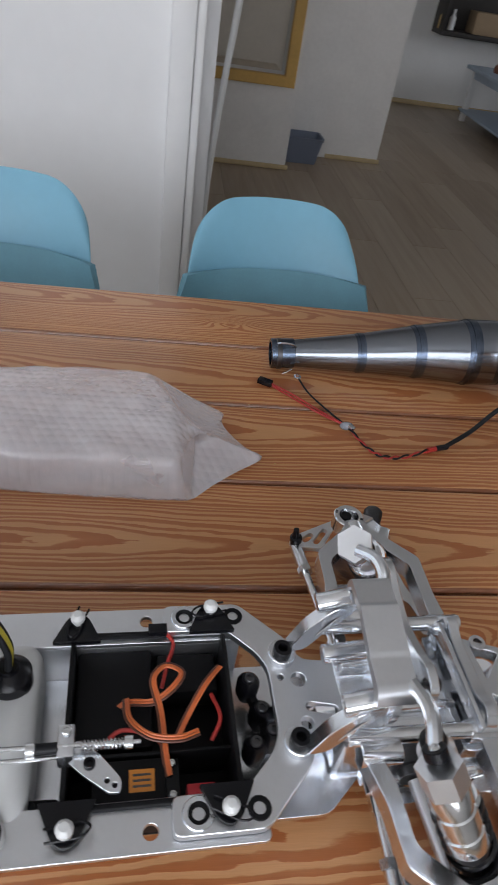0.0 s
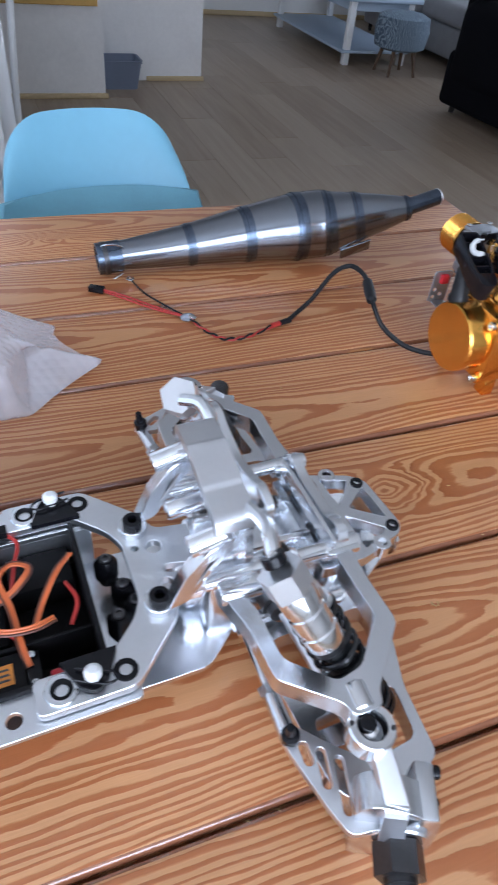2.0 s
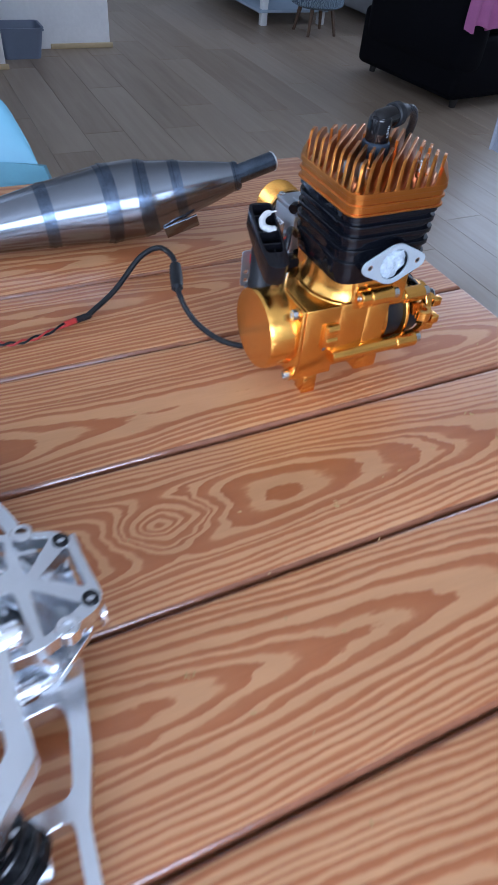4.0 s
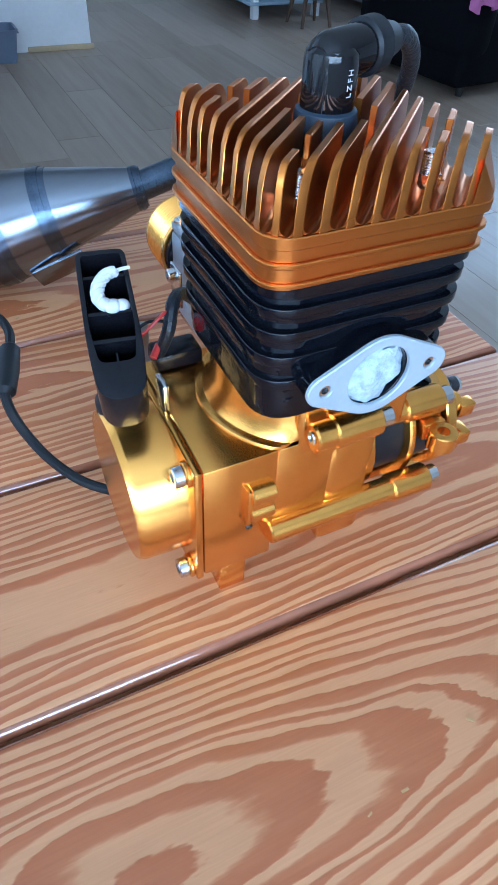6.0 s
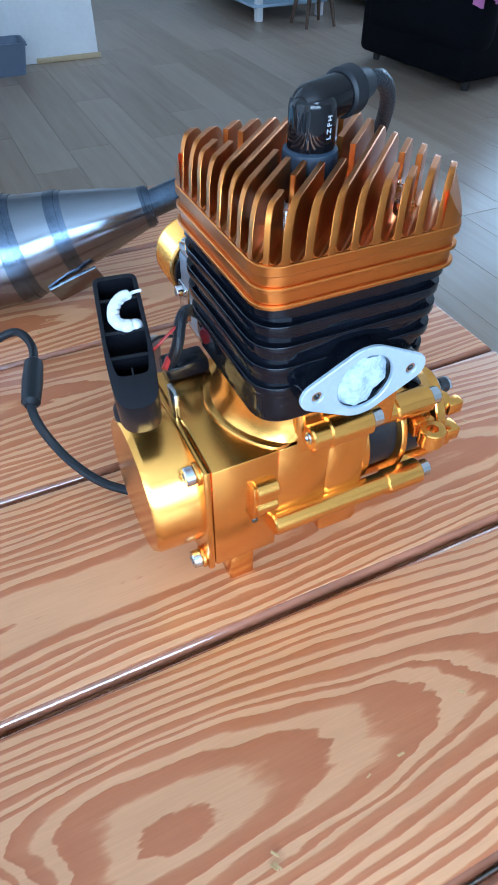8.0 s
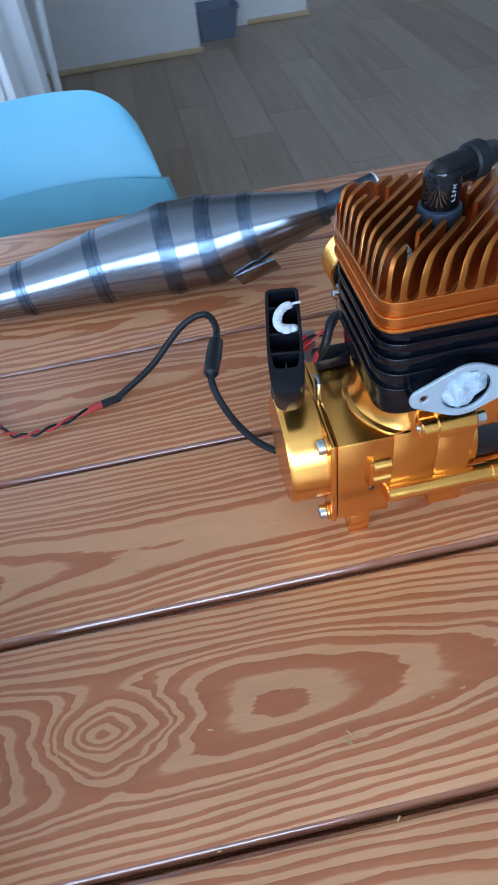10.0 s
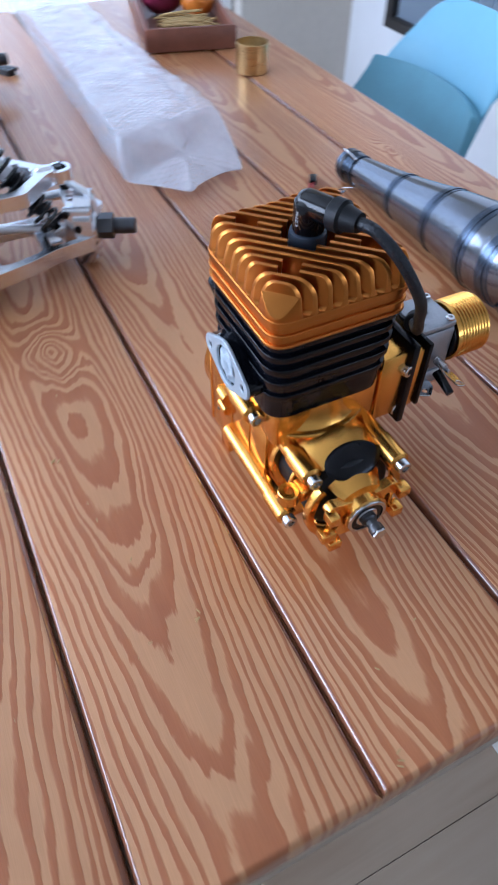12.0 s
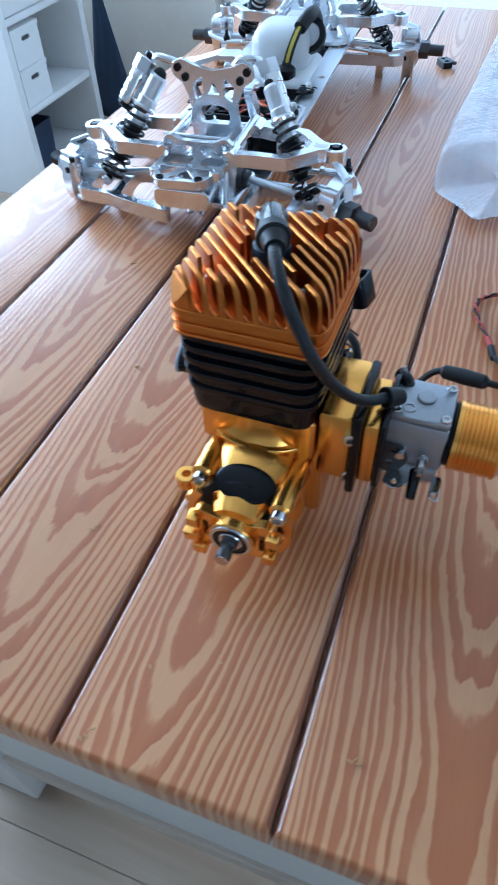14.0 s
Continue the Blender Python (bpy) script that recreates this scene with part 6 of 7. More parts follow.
    part("pin_link", box(*sorted((X(0.0255), X(0.0285))), -0.040, 0.030, 0.0890, 0.1000, 0.0008), ALU, sect, "slender bar tying the hinge pins")
    # nose truss above the bumper
    to = rounded([(X(0.022), 0.034), (X(0.049), 0.031), (X(0.076), 0.022), (X(0.084), 0.014), (X(0.087), -0.026), (X(0.082), -0.033), (X(0.052), -0.043), (X(0.022), -0.043)], 0.004, 4)
    th = [rounded([(X(0.027), 0.029), (X(0.050), 0.026), (X(0.048), 0.006), (X(0.027), 0.001)], 0.003, 3), rounded([(X(0.054), 0.025), (X(0.072), 0.018), (X(0.056), 0.000)], 0.002, 3), rounded([(X(0.079), 0.010), (X(0.081), -0.019), (X(0.061), -0.004)], 0.003, 3), rounded([(X(0.027), -0.006), (X(0.047), -0.007), (X(0.050), -0.037), (X(0.027), -0.038)], 0.003, 3), rounded([(X(0.055), -0.009), (X(0.076), -0.027), (X(0.055), -0.037)], 0.002, 3)]
    ns = part("nose_truss", plate(to, th, 0.0690, 0.0785, bevel=0.0010), ALU, sect, "triangulated aluminium nose plate")
    for x, y in ((0.0805, -0.0262), (0.0772, 0.0140)):
        screw((X(x), y, 0.0768), (0, 0, 1), 0.0044, 0.003, ns, BLACK, "screw", label="black socket screw")
        part("post", rod((X(x - 0.006), y, 0.056), (X(x - 0.001), y, 0.0692), 0.0040, seg=12), ALU_BRIGHT, ns)
    for x, y in ((0.060, 0.026), (0.066, -0.037)):
        part("boss", ring_pipe((X(x), y, 0.071), (X(x), y, 0.0805), 0.0058, 0.003, 20), ALU_BRIGHT, ns)
    bp = rounded([(X(0.030), 0.042), (X(0.055), 0.042), (X(0.079), 0.026), (X(0.079), -0.030), (X(0.055), -0.042), (X(0.030), -0.042)], 0.005, 4)
    bm = plate(bp, [], 0.0275, 0.0325, bevel=0.001)
    for v in bm.verts:
        v.co.z += 0.62 * max(0.0, d * (v.co.x - ax) - 0.040) + 0.0
    face = [(y, z) for y, z in ((-0.030, 0.050), (0.024, 0.050), (0.027, 0.058), (0.025, 0.0685), (-0.031, 0.0685), (-0.033, 0.058))]
    part("nose_plate", plate(rounded(face, 0.003, 3), [], *sorted((X(0.0835), X(0.0865))), YZ, bevel=0.0010), ALU_BRIGHT, sect, "polished front plate of the nose")
    bmp = part("bumper", bm, ALU_BRIGHT, sect, "polished bumper plate rising to the nose")
    for s in (-1, 1):
        part("bumper_stay", rod((X(0.060), s * 0.034, 0.0335), (X(0.040), s * 0.030, 0.070), 0.0040, seg=12), ALU, bmp)
        corner(ax, d, s, front, sect)


def corner(ax, d, s, front, sect):
    def P(x, y, z):
        return (ax + d * x, s * y, z)

    def O(pts):
        return [(ax + d * x, s * y) for x, y in pts]
    # lower arm: open wishbone
    out = rounded(O([(-0.024, 0.038), (-0.012, 0.034), (-0.002, 0.044), (0.044, 0.044), (0.061, 0.027), (0.070, 0.030), (0.060, 0.078), (0.050, 0.106), (0.0455, 0.146), (0.037, 0.150), (-0.010, 0.150), (-0.017, 0.138), (-0.020, 0.090)]), 0.005, 4)
    hole = [rounded(O([(-0.013, 0.053), (0.053, 0.050), (0.054, 0.062), (0.046, 0.094), (-0.012, 0.096)]), 0.006, 4), rounded(O([(-0.011, 0.106), (0.0435, 0.103), (0.040, 0.134), (-0.008, 0.138)]), 0.006, 4)]
    la = part("lower_arm", plate(out, hole, 0.021, 0.036, bevel=0.0012), ALU, sect, "machined lower wishbone")
    part("arm_screw", rod(P(0.0, 0.150, 0.030), P(0.0, 0.153, 0.030), 0.0045, bevel=0.0004), BLACK, la)
    # upper arm: fork that joins towards the hub
    out = rounded(O([(-0.046, 0.040), (-0.036, 0.040), (-0.0300, 0.060), (-0.0292, 0.091), (-0.008, 0.111), (0.007, 0.108), (0.0290, 0.085), (0.0280, 0.060), (0.028, 0.032), (0.040, 0.032), (0.0375, 0.060), (0.0385, 0.092), (0.016, 0.115), (0.009, 0.122), (0.007, 0.130), (-0.009, 0.130), (-0.011, 0.122), (-0.0370, 0.100), (-0.0385, 0.070)]), 0.004, 4)
    ua = part("upper_arm", plate(out, [], 0.0765, 0.0900, bevel=0.0014), ALU, sect, "machined upper wishbone fork")
    part("joint_neck", rod(P(-0.001, 0.114, 0.0845), P(-0.002, 0.128, 0.0845), 0.0075, bevel=0.0008), ALU_BRIGHT, ua)
    part("arm_sleeve", rod(P(-0.046, 0.044, 0.088), P(-0.022, 0.044, 0.088), 0.0068, bevel=0.0006), ALU_BRIGHT, ua)
    part("arm_sleeve", rod(P(0.022, 0.036, 0.088), P(0.045, 0.036, 0.088), 0.0066, bevel=0.0006), ALU_BRIGHT, ua)
    # hub carrier on its kingpin, turned with the steering
    kx, ky = ax + d * -0.003, s * 0.136
    turn = Matrix.Translation((kx, ky, 0)) @ Matrix.Rotation(radians(-27 if front else 0), 4, "Z") @ Matrix.Diagonal((d, s, 1, 1))

    def K(x, y, z):
        return turn @ Vector((x, y, z))

    def kplate(outline, holes, a, b_, frame_, bevel=0.0010):
        return plate(outline, holes, a, b_, turn @ frame_, bevel=bevel)
    out = rounded([(0.002, 0.001), (0.034, 0.001), (0.042, 0.020), (0.038, 0.056), (0.020, 0.066), (0.004, 0.070), (-0.004, 0.060), (0.000, 0.030)], 0.005, 4)
    hub = part("hub_carrier", kplate(out, [rounded([(0.018, 0.050), (0.030, 0.048), (0.028, 0.057), (0.016, 0.060)], 0.002, 3), circle(0.034, 0.012, 0.003, 12)], 0.012, 0.029, XZ), ALU, sect, "machined hub carrier")
    part("bearing_boss", rod(K(0.0207, 0.027, 0.0375), K(0.0207, 0.033, 0.0375), 0.0165, seg=30, bevel=0.001), ALU, hub)
    ring = part("pillow_housing", ring_pipe(K(0, 0, 0.0755), K(0, 0, 0.0885), 0.0118, 0.0076, 32, bevel=0.0008), ALU_BRIGHT, hub)
    part("pillow_ball", ball(K(0, 0, 0.0795), 0.0075), ZINC, ring, "polished steel ball")
    part("ball_screw", rod(K(-0.002, -0.001, 0.084), K(-0.002, -0.001, 0.0890), 0.0042, bevel=0.0004), BLACK, ring)
    for x in (-0.0105, 0.0105):
        part("ring_screw", rod(K(x * 0.95, 0.0, 0.088), K(x * 0.95, 0.0, 0.0893), 0.0012, seg=8), DARK_STEEL, ring)
    # curved upright between ring and wheel bearing
    bmu = bmesh.new()
    loops = []
    for yy, zz, hw, th_ in ((0.006, 0.0800, 0.0050, 0.0060), (0.014, 0.0770, 0.0052, 0.0070), (0.029, 0.0700, 0.0056, 0.0080), (0.033, 0.0520, 0.0064, 0.0090)):
        loops.append([bmu.verts.new(K(0.004 + 0.35 * yy + px * hw, yy - pz * 0.5 * th_, zz - 0.0035 + pz * 0.8 * th_)) for px, pz in ((-1, -0.5), (-1, 0.35), (-0.85, 0.5), (0.85, 0.5), (1, 0.35), (1, -0.5))])
    for p_, q_ in zip(loops, loops[1:]):
        for i in range(6):
            bmu.faces.new((p_[i], p_[(i + 1) % 6], q_[(i + 1) % 6], q_[i]))
    bmu.faces.new(loops[0])
    bmu.faces.new(loops[-1][::-1])
    part("upright", bmu, ALU_SATIN, hub, "broad tapered upright")
    part("hub_leg", box(0.026, 0.036, 0.002, 0.030, 0.030, 0.062, 0.002, m=turn), ALU, hub)
    for x, y, z in ((0.040, 0.006, 0.058), (0.042, 0.016, 0.044), (0.036, 0.028, 0.026), (0.040, 0.020, 0.020)):
        part("hub_screw", rod(K(x - 0.006, y, z), K(x - 0.0006, y, z), 0.0034, bevel=0.0004), BLACK, hub)
    part("hub_foot", plate(rounded([(ax + d * -0.008, 0.0), (ax + d * 0.012, 0.0), (ax + d * 0.018, 0.024), (ax + d * -0.014, 0.024)], 0.005, 4), [circle(ax + d * 0.002, 0.010, 0.003, 12)], *sorted((s * 0.108, s * 0.120)), XZ), ALU, hub)
    # axle stub with wheel hexagon
    st = part("axle_stub", rod(K(0.0207, 0.020, 0.0375), K(0.0207, 0.070, 0.0375), 0.0078, seg=20, bevel=0.0008), DARK_STEEL, hub, "dark threaded axle stub")
    part("wheel_hex", hexrod(K(0.0207, 0.0335, 0.0375), K(0.0207, 0.0480, 0.0375), 0.0126), DARK_STEEL, st, "dark steel wheel hexagon")
    part("thread", coil(K(0.0207, 0.0500, 0.0375), K(0.0207, 0.0695, 0.0375), 0.0078, 9, 0.0006, 4), DARK_STEEL, st)
    # slotted steering arm
    q = [(-0.040, -0.010), (-0.031, -0.013), (-0.014, -0.006), (0.006, 0.000), (0.010, 0.014), (0.012, 0.031), (-0.004, 0.036), (-0.014, 0.026), (-0.036, -0.001)]
    sl = [slot(-0.0275, -0.003, -0.0245, 0.004, 0.0026), slot(-0.0185, -0.001, -0.0150, 0.014, 0.0026), slot(-0.0090, 0.002, -0.0050, 0.025, 0.0026)]
    sa = part("steering_arm", kplate(rounded(q, 0.004, 4), sl, 0.0450, 0.0500, Matrix.Identity(4)), ALU_SATIN, hub, "slotted steering arm")
    tip = K(-0.034, -0.007, 0.050)
    part("arm_ball", lathe(tip - Vector((0, 0, 0.002)), tip + Vector((-0.002, 0, 0.013)), ((0, 0.0050), (0.40, 0.0050), (0.45, 0.0032), (1, 0.0022)), 16), BLACK, sa, "black ball stud")
    # turnbuckle
    a, b_ = tip - Vector((0, 0, 0.005)), Vector(P(-0.028, 0.031, 0.050))
    tb = part("turnbuckle", rod(a, b_, 0.0030, seg=12), ALU_BRIGHT, sect, "polished turnbuckle")
    u = (b_ - a).normalized()
    part("rod_end", rod(a, a + u * 0.026, 0.0050, seg=14, bevel=0.0006), ALU, tb)
    part("jam_nut", hexrod(a + u * 0.026, a + u * 0.031, 0.0060), ZINC, tb)
    part("rod_end", rod(b_ - u * 0.020, b_, 0.0050, seg=14, bevel=0.0006), ALU, tb)
    part("drive_shaft", rod(P(0.0, 0.044, 0.046), K(0.0207, 0.010, 0.0375), 0.0042, seg=14), ALU_SATIN, sect, "steel drive shaft")
    shock(P(-0.0245, 0.0615, 0.1350), P(0.0236, 0.1175, 0.0400), d, s, sect)
    ra, ry, rz = (-0.0365, 0.0540, 0.1490) if s > 0 else (-0.0310, 0.0775, 0.1450)
    reservoir(P(ra, ry, rz), P(ra + 0.0185, ry + 0.0213, rz - 0.0352), d, s, sect)
    part("shock_tab", hose([P(-0.029, 0.020 if s > 0 else 0.036, 0.145), P(-0.028, ry - 0.027, rz + 0.005), P(-0.030, ry - 0.016, rz + 0.006), P(ra - 0.001, ry - 0.007, rz + 0.003)], 0.0040, 10), ALU, sect, "curved bracket holding the reservoir")


def reservoir(top, low, d, s, sect):
    """Fluid reservoir lying along its shock absorber, with a hexagonal cap."""
    t0, b0 = Vector(top), Vector(low)
    u = (b0 - t0).normalized()
    rv = part("reservoir", lathe(t0 + u * 0.006, b0, ((0, 0.0093), (0.03, 0.0100), (0.34, 0.0100), (0.36, 0.0092), (0.42, 0.0092), (0.44, 0.0100), (0.66, 0.0100), (0.68, 0.0092), (0.74, 0.0092), (0.76, 0.0100), (0.96, 0.0100), (1, 0.0090)), 30), ALU_BRIGHT, sect, "grooved aluminium reservoir")
    part("hex_cap", hexrod(t0 - u * 0.003, t0 + u * 0.010, 0.0116), ALU_SATIN, rv, "hexagonal cap")
    part("end_cap", lathe(b0, b0 + u * 0.006, ((0, 0.0088), (0.6, 0.0084), (1, 0.0060)), 24), RUBBER, rv, "black rubber end")
    mnt = Vector((-d * 0.30, -s * 0.62, 0.72)).normalized()
    if s > 0:
        return
    part("mount_ball", ring_pipe(t0 + mnt * 0.005, t0 + mnt * 0.0105, 0.0060, 0.0032, 20), BLACK, rv, "black mounting ball")
    part("ball_core", ball(t0 + mnt * 0.0085, 0.0034), ZINC, rv)


def shock(top, low, d, s, sect):
    """Coil-over shock absorber: silver body above, black spring and bellows below."""
    t0, b0 = Vector(top), Vector(low)
    u = (b0 - t0).normalized()
    sh = part("shock_absorber", lathe(t0, t0 + u * 0.056, ((0, 0.0075), (0.05, 0.0096), (0.42, 0.0096), (0.44, 0.0104), (0.60, 0.0104), (0.62, 0.0090), (1, 0.0088)), 30), ALU_SATIN, sect, "aluminium shock absorber with black coil spring")
    part("shock_cap", ball(t0 - u * 0.001, 0.0070), RUBBER, sh)
    part("adjuster", lathe(t0 + u * 0.032, t0 + u * 0.037, ((0, 0.0122), (0.5, 0.0132), (1, 0.0122)), 30), ALU_BRIGHT, sh, "knurled spring collar")
    part("damper_rod", rod(t0 + u * 0.054, b0, 0.0030, seg=12), ALU_BRIGHT, sh)
    prof = [(0, 0.0088)]
    for k in range(6):
        prof += [(0.10 + k * 0.14, 0.0092), (0.17 + k * 0.14, 0.0074)]
    part("bump_stop", lathe(t0 + u * 0.056, t0 + u * 0.098, prof + [(1, 0.0060)], 20), RUBBER, sh, "black rubber bellows")
    part("spring", coil(t0 + u * 0.037, b0 - u * 0.008, 0.0124, 9, 0.0017, 8), SPRING, sh, "black coil spring")
    part("spring_cup", lathe(b0 - u * 0.011, b0 - u * 0.005, ((0, 0.0140), (0.6, 0.0140), (1, 0.008)), 28), BLACK, sh)
    part("lower_eye", rod(b0 - Vector((d * 0.007, 0, 0)), b0 + Vector((d * 0.007, 0, 0)), 0.0055, seg=16, bevel=0.0005), ALU, sh)


axle(0.160, 1, True)
axle(-0.315, -1, False)
# middle gear, brake disc and rear brace
part("spur_cover", lathe((-0.205, -0.010, 0.075), (-0.205, 0.030, 0.075), ((0, 0.034), (0.1, 0.037), (0.9, 0.037), (1, 0.034)), 36), WHITE_PLASTIC, car, "white gear cover")
part("brake_disc", ring_pipe((-0.222, -0.040, 0.062), (-0.222, -0.037, 0.062), 0.026, 0.008, 36), ALU_BRIGHT, car)
part("rear_brace", plate(rounded([(-0.285, -0.068), (-0.235, -0.072), (-0.225, -0.05), (-0.225, 0.05), (-0.235, 0.072), (-0.285, 0.068), (-0.270, 0.0)], 0.006, 4), [circle(-0.245, -0.055, 0.005), circle(-0.245, 0.055, 0.005)], 0.0655, 0.0705), ALU_SATIN, car)
for s in (-1, 1):
    part("cross_tube", rod((-0.262, s * 0.064, 0.062), (-0.300, s * 0.030, 0.105), 0.0055, seg=14), ALU, car)

# ---------------------------------------------------------------- far room
bin_ = thing("waste_bin", pose(1.155, 4.67, 0), "grey-blue plastic tub on the floor by the wall", "tub")
own = bmesh.new()
rows = []
for z, hx_, hy_ in ((0, 0.105, 0.08), (0.15, 0.130, 0.10), (0.16, 0.137, 0.105), (0.16, 0.125, 0.095), (0.012, 0.100, 0.075)):
    rows.append([own.verts.new((x, y, z)) for x, y in rounded([(-hx_, -hy_), (hx_, -hy_), (hx_, hy_), (-hx_, hy_)], 0.03, 5)])
for a, b_ in zip(rows, rows[1:]):
    for i in range(len(a)):
        own.faces.new((a[i], a[(i + 1) % len(a)], b_[(i + 1) % len(a)], b_[i]))
own.faces.new(rows[0][::-1])
own.faces.new(rows[-1])
part("tub_body", own, GREY_BIN, bin_)
for s in (-1, 1):
    part("grip", box(s * 0.133 - 0.012, s * 0.133 + 0.012, -0.04, 0.04, 0.132, 0.142, 0.004), GREY_BIN, bin_)

ct = thing("coffee_table", pose(0, 0, 0), "grey-blue painted coffee table with a low shelf", "table")
part("tabletop", box(2.98, 3.62, 5.20, 6.72, 0.425, 0.455, 0.006), GREY_PAINT, ct)
part("shelf", box(3.00, 3.60, 5.24, 6.68, 0.085, 0.105, 0.004), GREY_PAINT, ct)
for x in (3.03, 3.53):
    for y in (5.25, 6.62):
        part("leg", box(x, x + 0.05, y, y + 0.05, 0, 0.4248, 0.005), WHITE_PAINT, ct)
for x in (3.035, 3.56):
    part("rail", box(x, x + 0.02, 5.30, 6.62, 0.36, 0.4248, 0.003), GREY_PAINT, ct)
for y in (5.255, 6.64):
    part("rail", box(3.08, 3.53, y, y + 0.02, 0.36, 0.4248, 0.003), GREY_PAINT, ct)
rs = random.Random(11)
for k in range(7):
    x, y, r = 3.12 + rs.uniform(0, 0.3), 5.7 + rs.uniform(0, 0.7), rs.uniform(0.02, 0.04)
    own = lathe((0, 0, 0), (0, 0, r * 2.2), ((0, r * 0.8), (0.2, r), (0.6, r * 0.9), (0.8, r * 0.5), (1, r * 0.45)), 16)
    solid("ornament", own, (DARK_SHELF, BRASS, RED_WOOD)[k % 3], "small ornament standing on the coffee table", "ornament", "ornaments on the coffee table", m=pose(x, y, 0.4553))

stool = thing("pouf_stool", pose(3.36, 5.02, 0), "round upholstered stool with a dark zigzag cover", "stool")
part("cushion", lathe((0, 0, 0.17), (0, 0, 0.40), ((0, 0.15), (0.08, 0.19), (0.5, 0.205), (0.9, 0.19), (1, 0.14)), 32), ZIGZAG, stool)
for a in (45, 135, 225, 315):
    part("leg", rod((0.12 * math.cos(radians(a)), 0.12 * math.sin(radians(a)), 0.172), (0.16 * math.cos(radians(a)), 0.16 * math.sin(radians(a)), 0), 0.016, 0.011, 10), CHAIR_LEG, stool)


def soft(x0, x1, y0, y1, z0, z1, r):
    return box(x0, x1, y0, y1, z0, z1, r, 4)


sofa = thing("grey_sofa", pose(0, 0, 0), "grey upholstered sofa with loose cushions", "sofa")
part("base", soft(3.95, 4.75, 4.70, 6.70, 0.06, 0.28, 0.03), SOFA_GREY, sofa)
for k in range(2):
    part("seat_cushion", soft(3.92, 4.55, 4.92 + k * 0.80, 5.70 + k * 0.80, 0.282, 0.44, 0.05), SOFA_GREY, sofa)
    part("back_cushion", soft(4.50, 4.74, 4.92 + k * 0.80, 5.70 + k * 0.80, 0.42, 0.85, 0.06), SOFA_GREY, sofa)
for y in (4.70, 6.52):
    part("armrest", soft(3.95, 4.75, y, y + 0.19, 0.20, 0.62, 0.05), SOFA_GREY, sofa)
for x in (4.0, 4.7):
    for y in (4.78, 6.62):
        part("leg", rod((x, y, 0.062), (x, y, 0), 0.02, 0.015, 10), DARK_SHELF, sofa)

arm = thing("black_armchair", pose(3.74, 3.72, 0, 0, 0, 6), "large black upholstered armchair", "armchair")
part("base", soft(-0.54, 0.54, -0.42, 0.45, 0.05, 0.36, 0.04), BLACK_CLOTH, arm)
part("seat_cushion", soft(-0.34, 0.34, -0.40, 0.26, 0.362, 0.50, 0.06), BLACK_CLOTH, arm)
part("backrest", soft(-0.50, 0.50, 0.24, 0.48, 0.30, 0.98, 0.09), BLACK_CLOTH, arm)
for s in (-1, 1):
    part("armrest", soft(*sorted((s * 0.34, s * 0.56)), -0.44, 0.42, 0.16, 0.64, 0.09), BLACK_CLOTH, arm)
    for y in (-0.36, 0.38):
        part("leg", rod((s * 0.44, y, 0.053), (s * 0.445, y, 0), 0.025, 0.018, 12), DARK_SHELF, arm)


def draped_cloth(name, p, w, h, over, mat, label, seed):
    """Cloth lying over an edge: it runs back for 'over' and hangs down in folds for h."""
    own = bmesh.new()
    rows = []
    for j in range(31):
        d = (h + over) * j / 30
        v = max(0.0, d - over) / h
        rows.append([own.verts.new(((i / 30 - 0.5) * w * (1 + 0.10 * v * math.sin(seed)), max(0.0, over - d) - 0.012 + 0.020 * (math.sin(i * 0.9 + seed + v * 1.5) - 1) * v, -max(0.0, d - over) + 0.004 * math.sin(i * 0.7) - 0.04 * noise.noise(Vector((i * 0.2, seed, 0))) * v)) for i in range(31)])
    for a, b_ in zip(rows, rows[1:]):
        for i in range(30):
            own.faces.new((a[i], a[i + 1], b_[i + 1], b_[i]))
    bmesh.ops.recalc_face_normals(own, faces=own.faces)
    bmesh.ops.solidify(own, geom=own.faces[:], thickness=0.006)
    return solid(name, own, mat, label, "laundry", m=p, sharp=1.4)


draped_cloth("pink_towel", pose(3.355, 3.235, 0.651, 0, 0, 6), 0.36, 0.23, 0.22, PINK_CLOTH, "crumpled pink towel draped over the black armchair", 1.0)

rack = thing("clothes_rail", pose(0, 0, 0), "metal clothes rail with a grey shirt hung over it", "clothes rail")
part("bar", rod((2.42, 2.10, 0.950), (3.32, 2.10, 0.950), 0.008, seg=12), DARK_STEEL, rack)
for x in (2.92, 3.30):
    part("upright", rod((x, 2.10, 0.016), (x, 2.10, 0.942), 0.009, seg=12), DARK_STEEL, rack)
    part("foot", box(x - 0.015, x + 0.015, 1.90, 2.30, 0.0, 0.018, 0.004), DARK_STEEL, rack)
draped_cloth("grey_shirt", pose(2.585, 2.102, 0.963), 0.30, 0.68, 0.03, GREY_CLOTH, "grey-blue shirt hanging over the clothes rail", 2.3)

shelf = thing("wall_shelf", pose(3.45, 7.0, 0.63), "dark wall shelf with a box and small bottles", "shelf")
part("board", box(-0.75, 0.75, -0.14, 0.135, 0, 0.04, 0.004), DARK_SHELF, shelf)
part("back_panel", box(-0.75, 0.75, 0.12, 0.137, 0.0405, 0.70, 0.003), DARK_SHELF, shelf)
for x in (-0.75, 0.72):
    part("side_panel", box(x, x + 0.03, -0.14, 0.118, 0.0405, 0.70, 0.003), DARK_SHELF, shelf)
solid("cardboard_box", box(-0.22, 0.08, -0.10, 0.10, 0, 0.17, 0.004), CARDBOARD, "plain brown cardboard box on the dark shelf", "box", m=pose(3.22, 6.98, 0.6712))
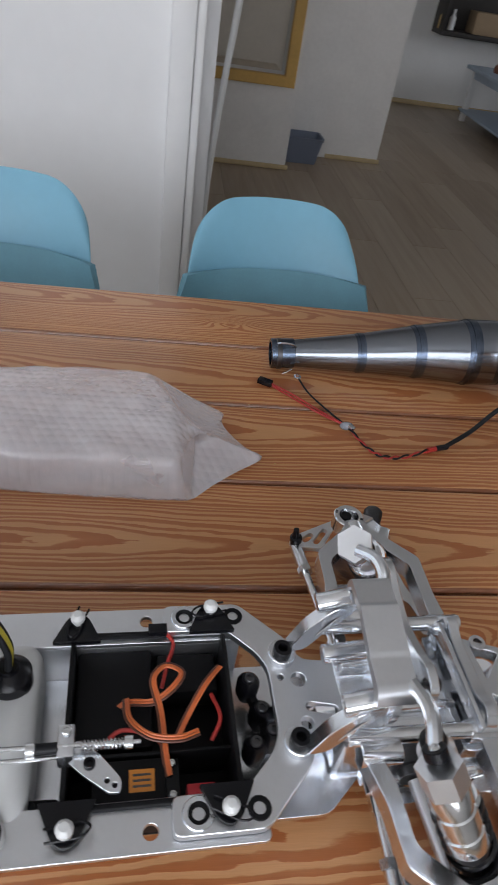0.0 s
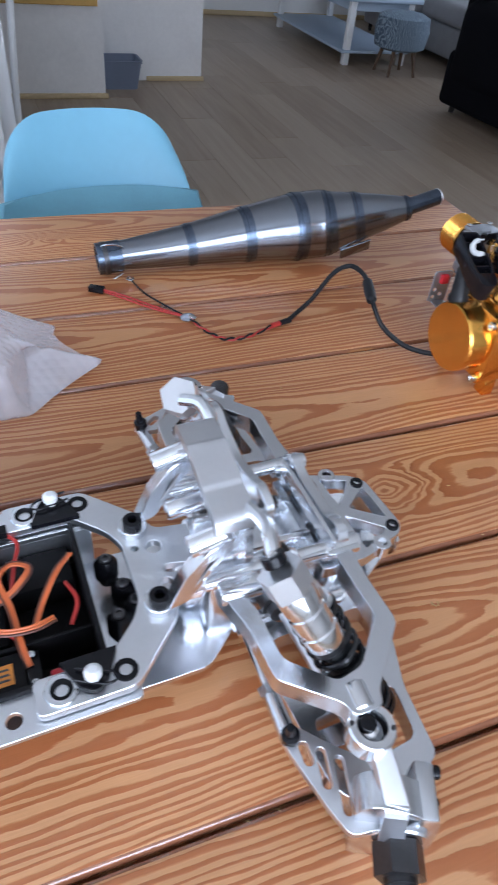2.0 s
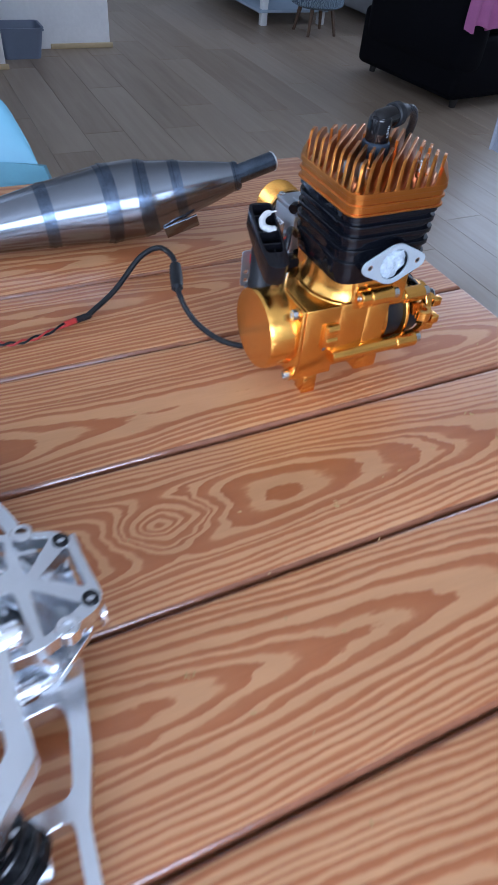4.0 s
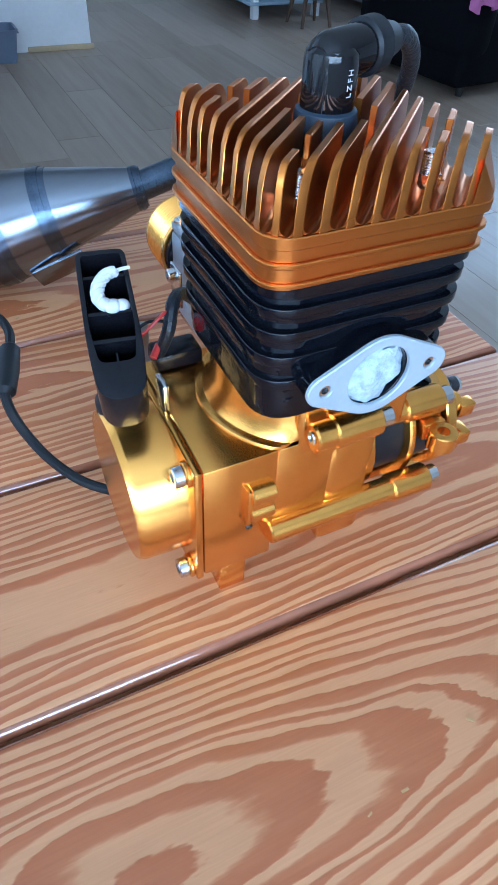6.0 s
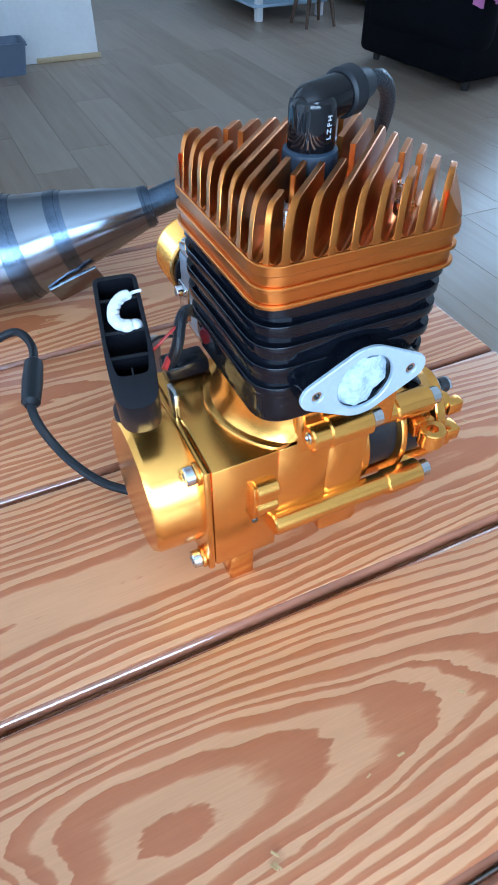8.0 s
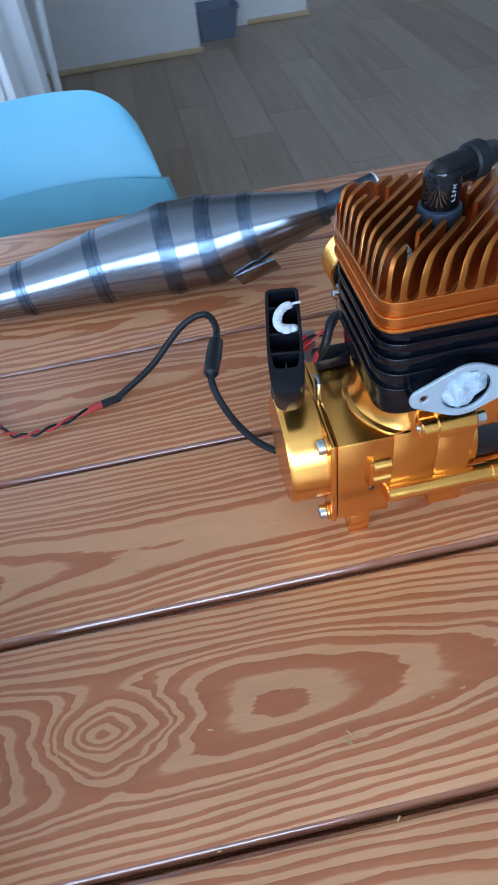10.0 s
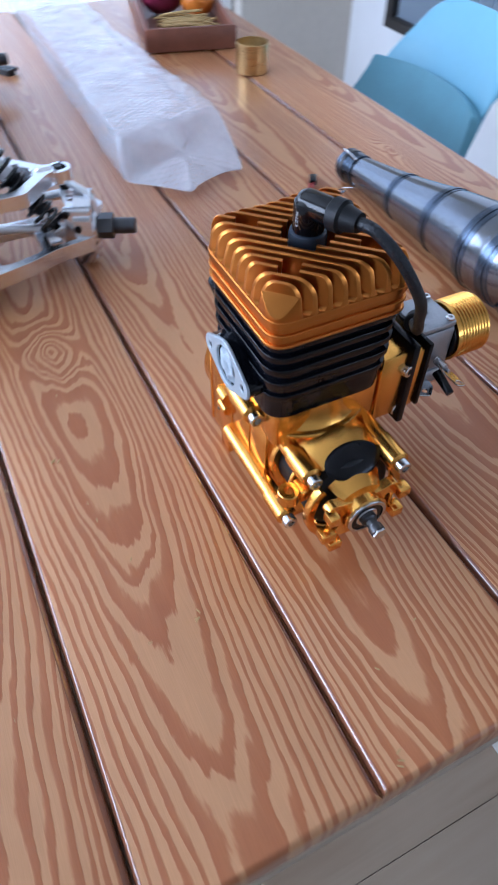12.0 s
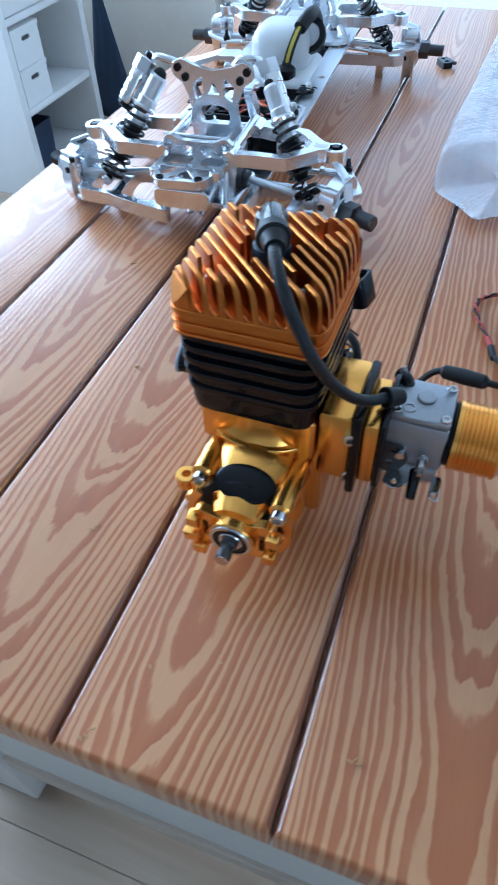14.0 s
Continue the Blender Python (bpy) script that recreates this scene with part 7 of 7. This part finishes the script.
for k in range(5):
    x = (2.72, 2.82, 3.50, 3.62, 3.76)[k]
    solid("bottle", lathe((0, 0, 0), (0, 0, 0.16), ((0, 0.028), (0.6, 0.028), (0.75, 0.012), (1, 0.012)), 16), (STRAW, WHITE_PLASTIC, BLACK, RED_WOOD, ZINC)[k], "small bottle standing on the dark shelf", "bottle", "bottles on the shelf", m=pose(x, 6.98, 0.6712))

# ---------------------------------------------------------------- corner behind the car: white cabinet, boxes, dark coat
CX0, CX1, CY0, CY1, CZT = -1.24, -0.765, -1.27, -0.80, 0.760
cab = thing("white_cabinet", pose(0, 0, 0), "open white cabinet with storage boxes", "cabinet")
for x in (CX0, CX1 - 0.032):
    part("side_panel", box(x, x + 0.032, CY0, CY1, 0, CZT - 0.033, 0.002), WHITE_PAINT, cab)
part("cabinet_top", box(CX0 - 0.008, CX1 + 0.008, CY0, CY1 + 0.010, CZT - 0.032, CZT, 0.003), WHITE_PAINT, cab)
for z in (0.04, 0.272, 0.536):
    part("shelf", box(CX0 + 0.033, CX1 - 0.033, CY0 + 0.016, CY1 - 0.006, z, z + 0.022, 0.002), WHITE_PAINT, cab)
part("back_panel", box(CX0 + 0.033, CX1 - 0.033, CY0 + 0.002, CY0 + 0.015, 0.01, CZT - 0.034), WHITE_PAINT, cab)


def storage_box(x, y, z, w, h):
    b_ = thing("storage_box", pose(x, y, z), "white cardboard storage box with a hand hole", "box", "boxes at the cabinet")
    out = rounded([(-w / 2, 0), (w / 2, 0), (w / 2, h), (-w / 2, h)], 0.004, 2)
    part("front_panel", plate(out, [slot(-0.016, h * 0.70, 0.016, h * 0.70, 0.007)], -0.004, 0.0, XZ), WHITE_PAINT, b_)
    part("box_body", box(-w / 2 + 0.001, w / 2 - 0.001, -0.32, -0.0045, 0.001, h - 0.014, 0.003), WHITE_PAINT, b_)
    part("box_lid", box(-w / 2 - 0.003, w / 2 + 0.003, -0.322, 0.003, h - 0.0135, h + 0.0015, 0.002), WHITE_PAINT, b_)
    # dark sheet behind the slot, standing in for the shade inside the box
    part("hand_hole_shade", box(-0.022, 0.022, -0.0043, -0.0036, h * 0.70 - 0.0065, h * 0.70 + 0.0065), DARK_STEEL, b_)


storage_box(-0.890, -0.812, 0.2945, 0.15, 0.112)
storage_box(-0.890, -0.812, 0.4086, 0.15, 0.112)
drawer = part("drawer", box(CX0 + 0.035, CX1 - 0.035, CY0 + 0.03, CY1 - 0.003, 0.561, 0.722, 0.003), WHITE_PAINT, cab, "white drawer front")
part("handle", box(-1.00, -0.90, CY1 - 0.0028, CY1 + 0.014, 0.634, 0.644, 0.003), DARK_STEEL, drawer, "dark metal handle")
own = bmesh.new()
rows = []
for z, hx_, hy_ in ((0, 0.050, 0.12), (0.02, 0.055, 0.125), (0.16, 0.060, 0.13), (0.168, 0.062, 0.132), (0.168, 0.056, 0.126), (0.012, 0.046, 0.115)):
    rows.append([own.verts.new((x, y, z)) for x, y in rounded([(-hx_, -hy_), (hx_, -hy_), (hx_, hy_), (-hx_, hy_)], 0.02, 5)])
for a, b_ in zip(rows, rows[1:]):
    for i in range(len(a)):
        own.faces.new((a[i], a[(i + 1) % len(a)], b_[(i + 1) % len(a)], b_[i]))
own.faces.new(rows[0][::-1])
own.faces.new(rows[-1])
solid("dark_basket", own, NAVY_CLOTH, "dark cloth basket on the cabinet's lowest shelf", "basket", m=pose(-0.866, -0.945, 0.0625))

# limp cloth bag: narrow at the hook, wide and rounded at its foot
bag = thing("cloth_bag", pose(-1.34, -0.800, 0.50), "dark navy cloth bag hanging from a hook on the wall", "bag")
own = bmesh.new()
rows = []
for j in range(34):
    v = j / 33
    w = (0.020 + 0.082 * v ** 1.05) * (1 if v < 0.88 else math.sqrt(max(0.0, 1 - ((v - 0.88) / 0.125) ** 2)))
    rows.append([own.verts.new(((0.30 + 0.15 * v) * w * math.cos(2 * math.pi * i / 40) + 0.006 * math.sin(i * 0.9 + v * 3) * v, w * math.sin(2 * math.pi * i / 40), -0.42 * v + 0.006 * math.sin(i * 0.7) * v)) for i in range(40)])
for a, b_ in zip(rows, rows[1:]):
    for i in range(40):
        own.faces.new((a[i], a[(i + 1) % 40], b_[(i + 1) % 40], b_[i]))
own.faces.new(rows[0][::-1])
own.faces.new(rows[-1])
part("bag_body", own, NAVY_CLOTH, bag, sharp=1.4)
part("strap", hose([(0, -0.012, -0.01), (-0.004, -0.008, 0.05), (-0.010, 0, 0.076), (-0.004, 0.008, 0.05), (0, 0.012, -0.01)], 0.005, 8), NAVY_CLOTH, bag, "dark carrying strap")
solid("coat_hook", hose([(-1.4495, -0.800, 0.585), (-1.385, -0.800, 0.570), (-1.350, -0.800, 0.566), (-1.335, -0.800, 0.590)], 0.005, 10), DARK_STEEL, "dark metal coat hook on the wall", "hook")

# ---------------------------------------------------------------- floor boards
fb = box(-0.0961, 0.0961, -0.644, 0.644, -0.011, 0.0)
top = [e for e in fb.edges if abs(e.verts[0].co.z) < 1e-6 and abs(e.verts[1].co.z) < 1e-6]
bmesh.ops.bevel(fb, geom=top, offset=0.0008, segments=1, affect="EDGES")
fme = bpy.data.meshes.new("plank")
finish(fb)
fb.to_mesh(fme)
fb.free()
fme.materials.append(FLOOR)
floor_ob = bpy.data.objects["floor"]
rs = random.Random(3)
for i in range(36):
    x = -1.42 + 0.193 * i
    sh = rs.uniform(0, 1.29)
    for j in range(-1, 8):
        y = -2.0 + sh + 1.29 * j
        y0, y1 = max(y - 0.644, -1.94), min(y + 0.644, 7.22)
        if y1 - y0 < 0.05:
            continue
        p = new("plank", fme)
        p.parent = floor_ob
        p.location = (x, (y0 + y1) / 2, 0)
        p.scale = (1, (y1 - y0) / 1.288, 1)
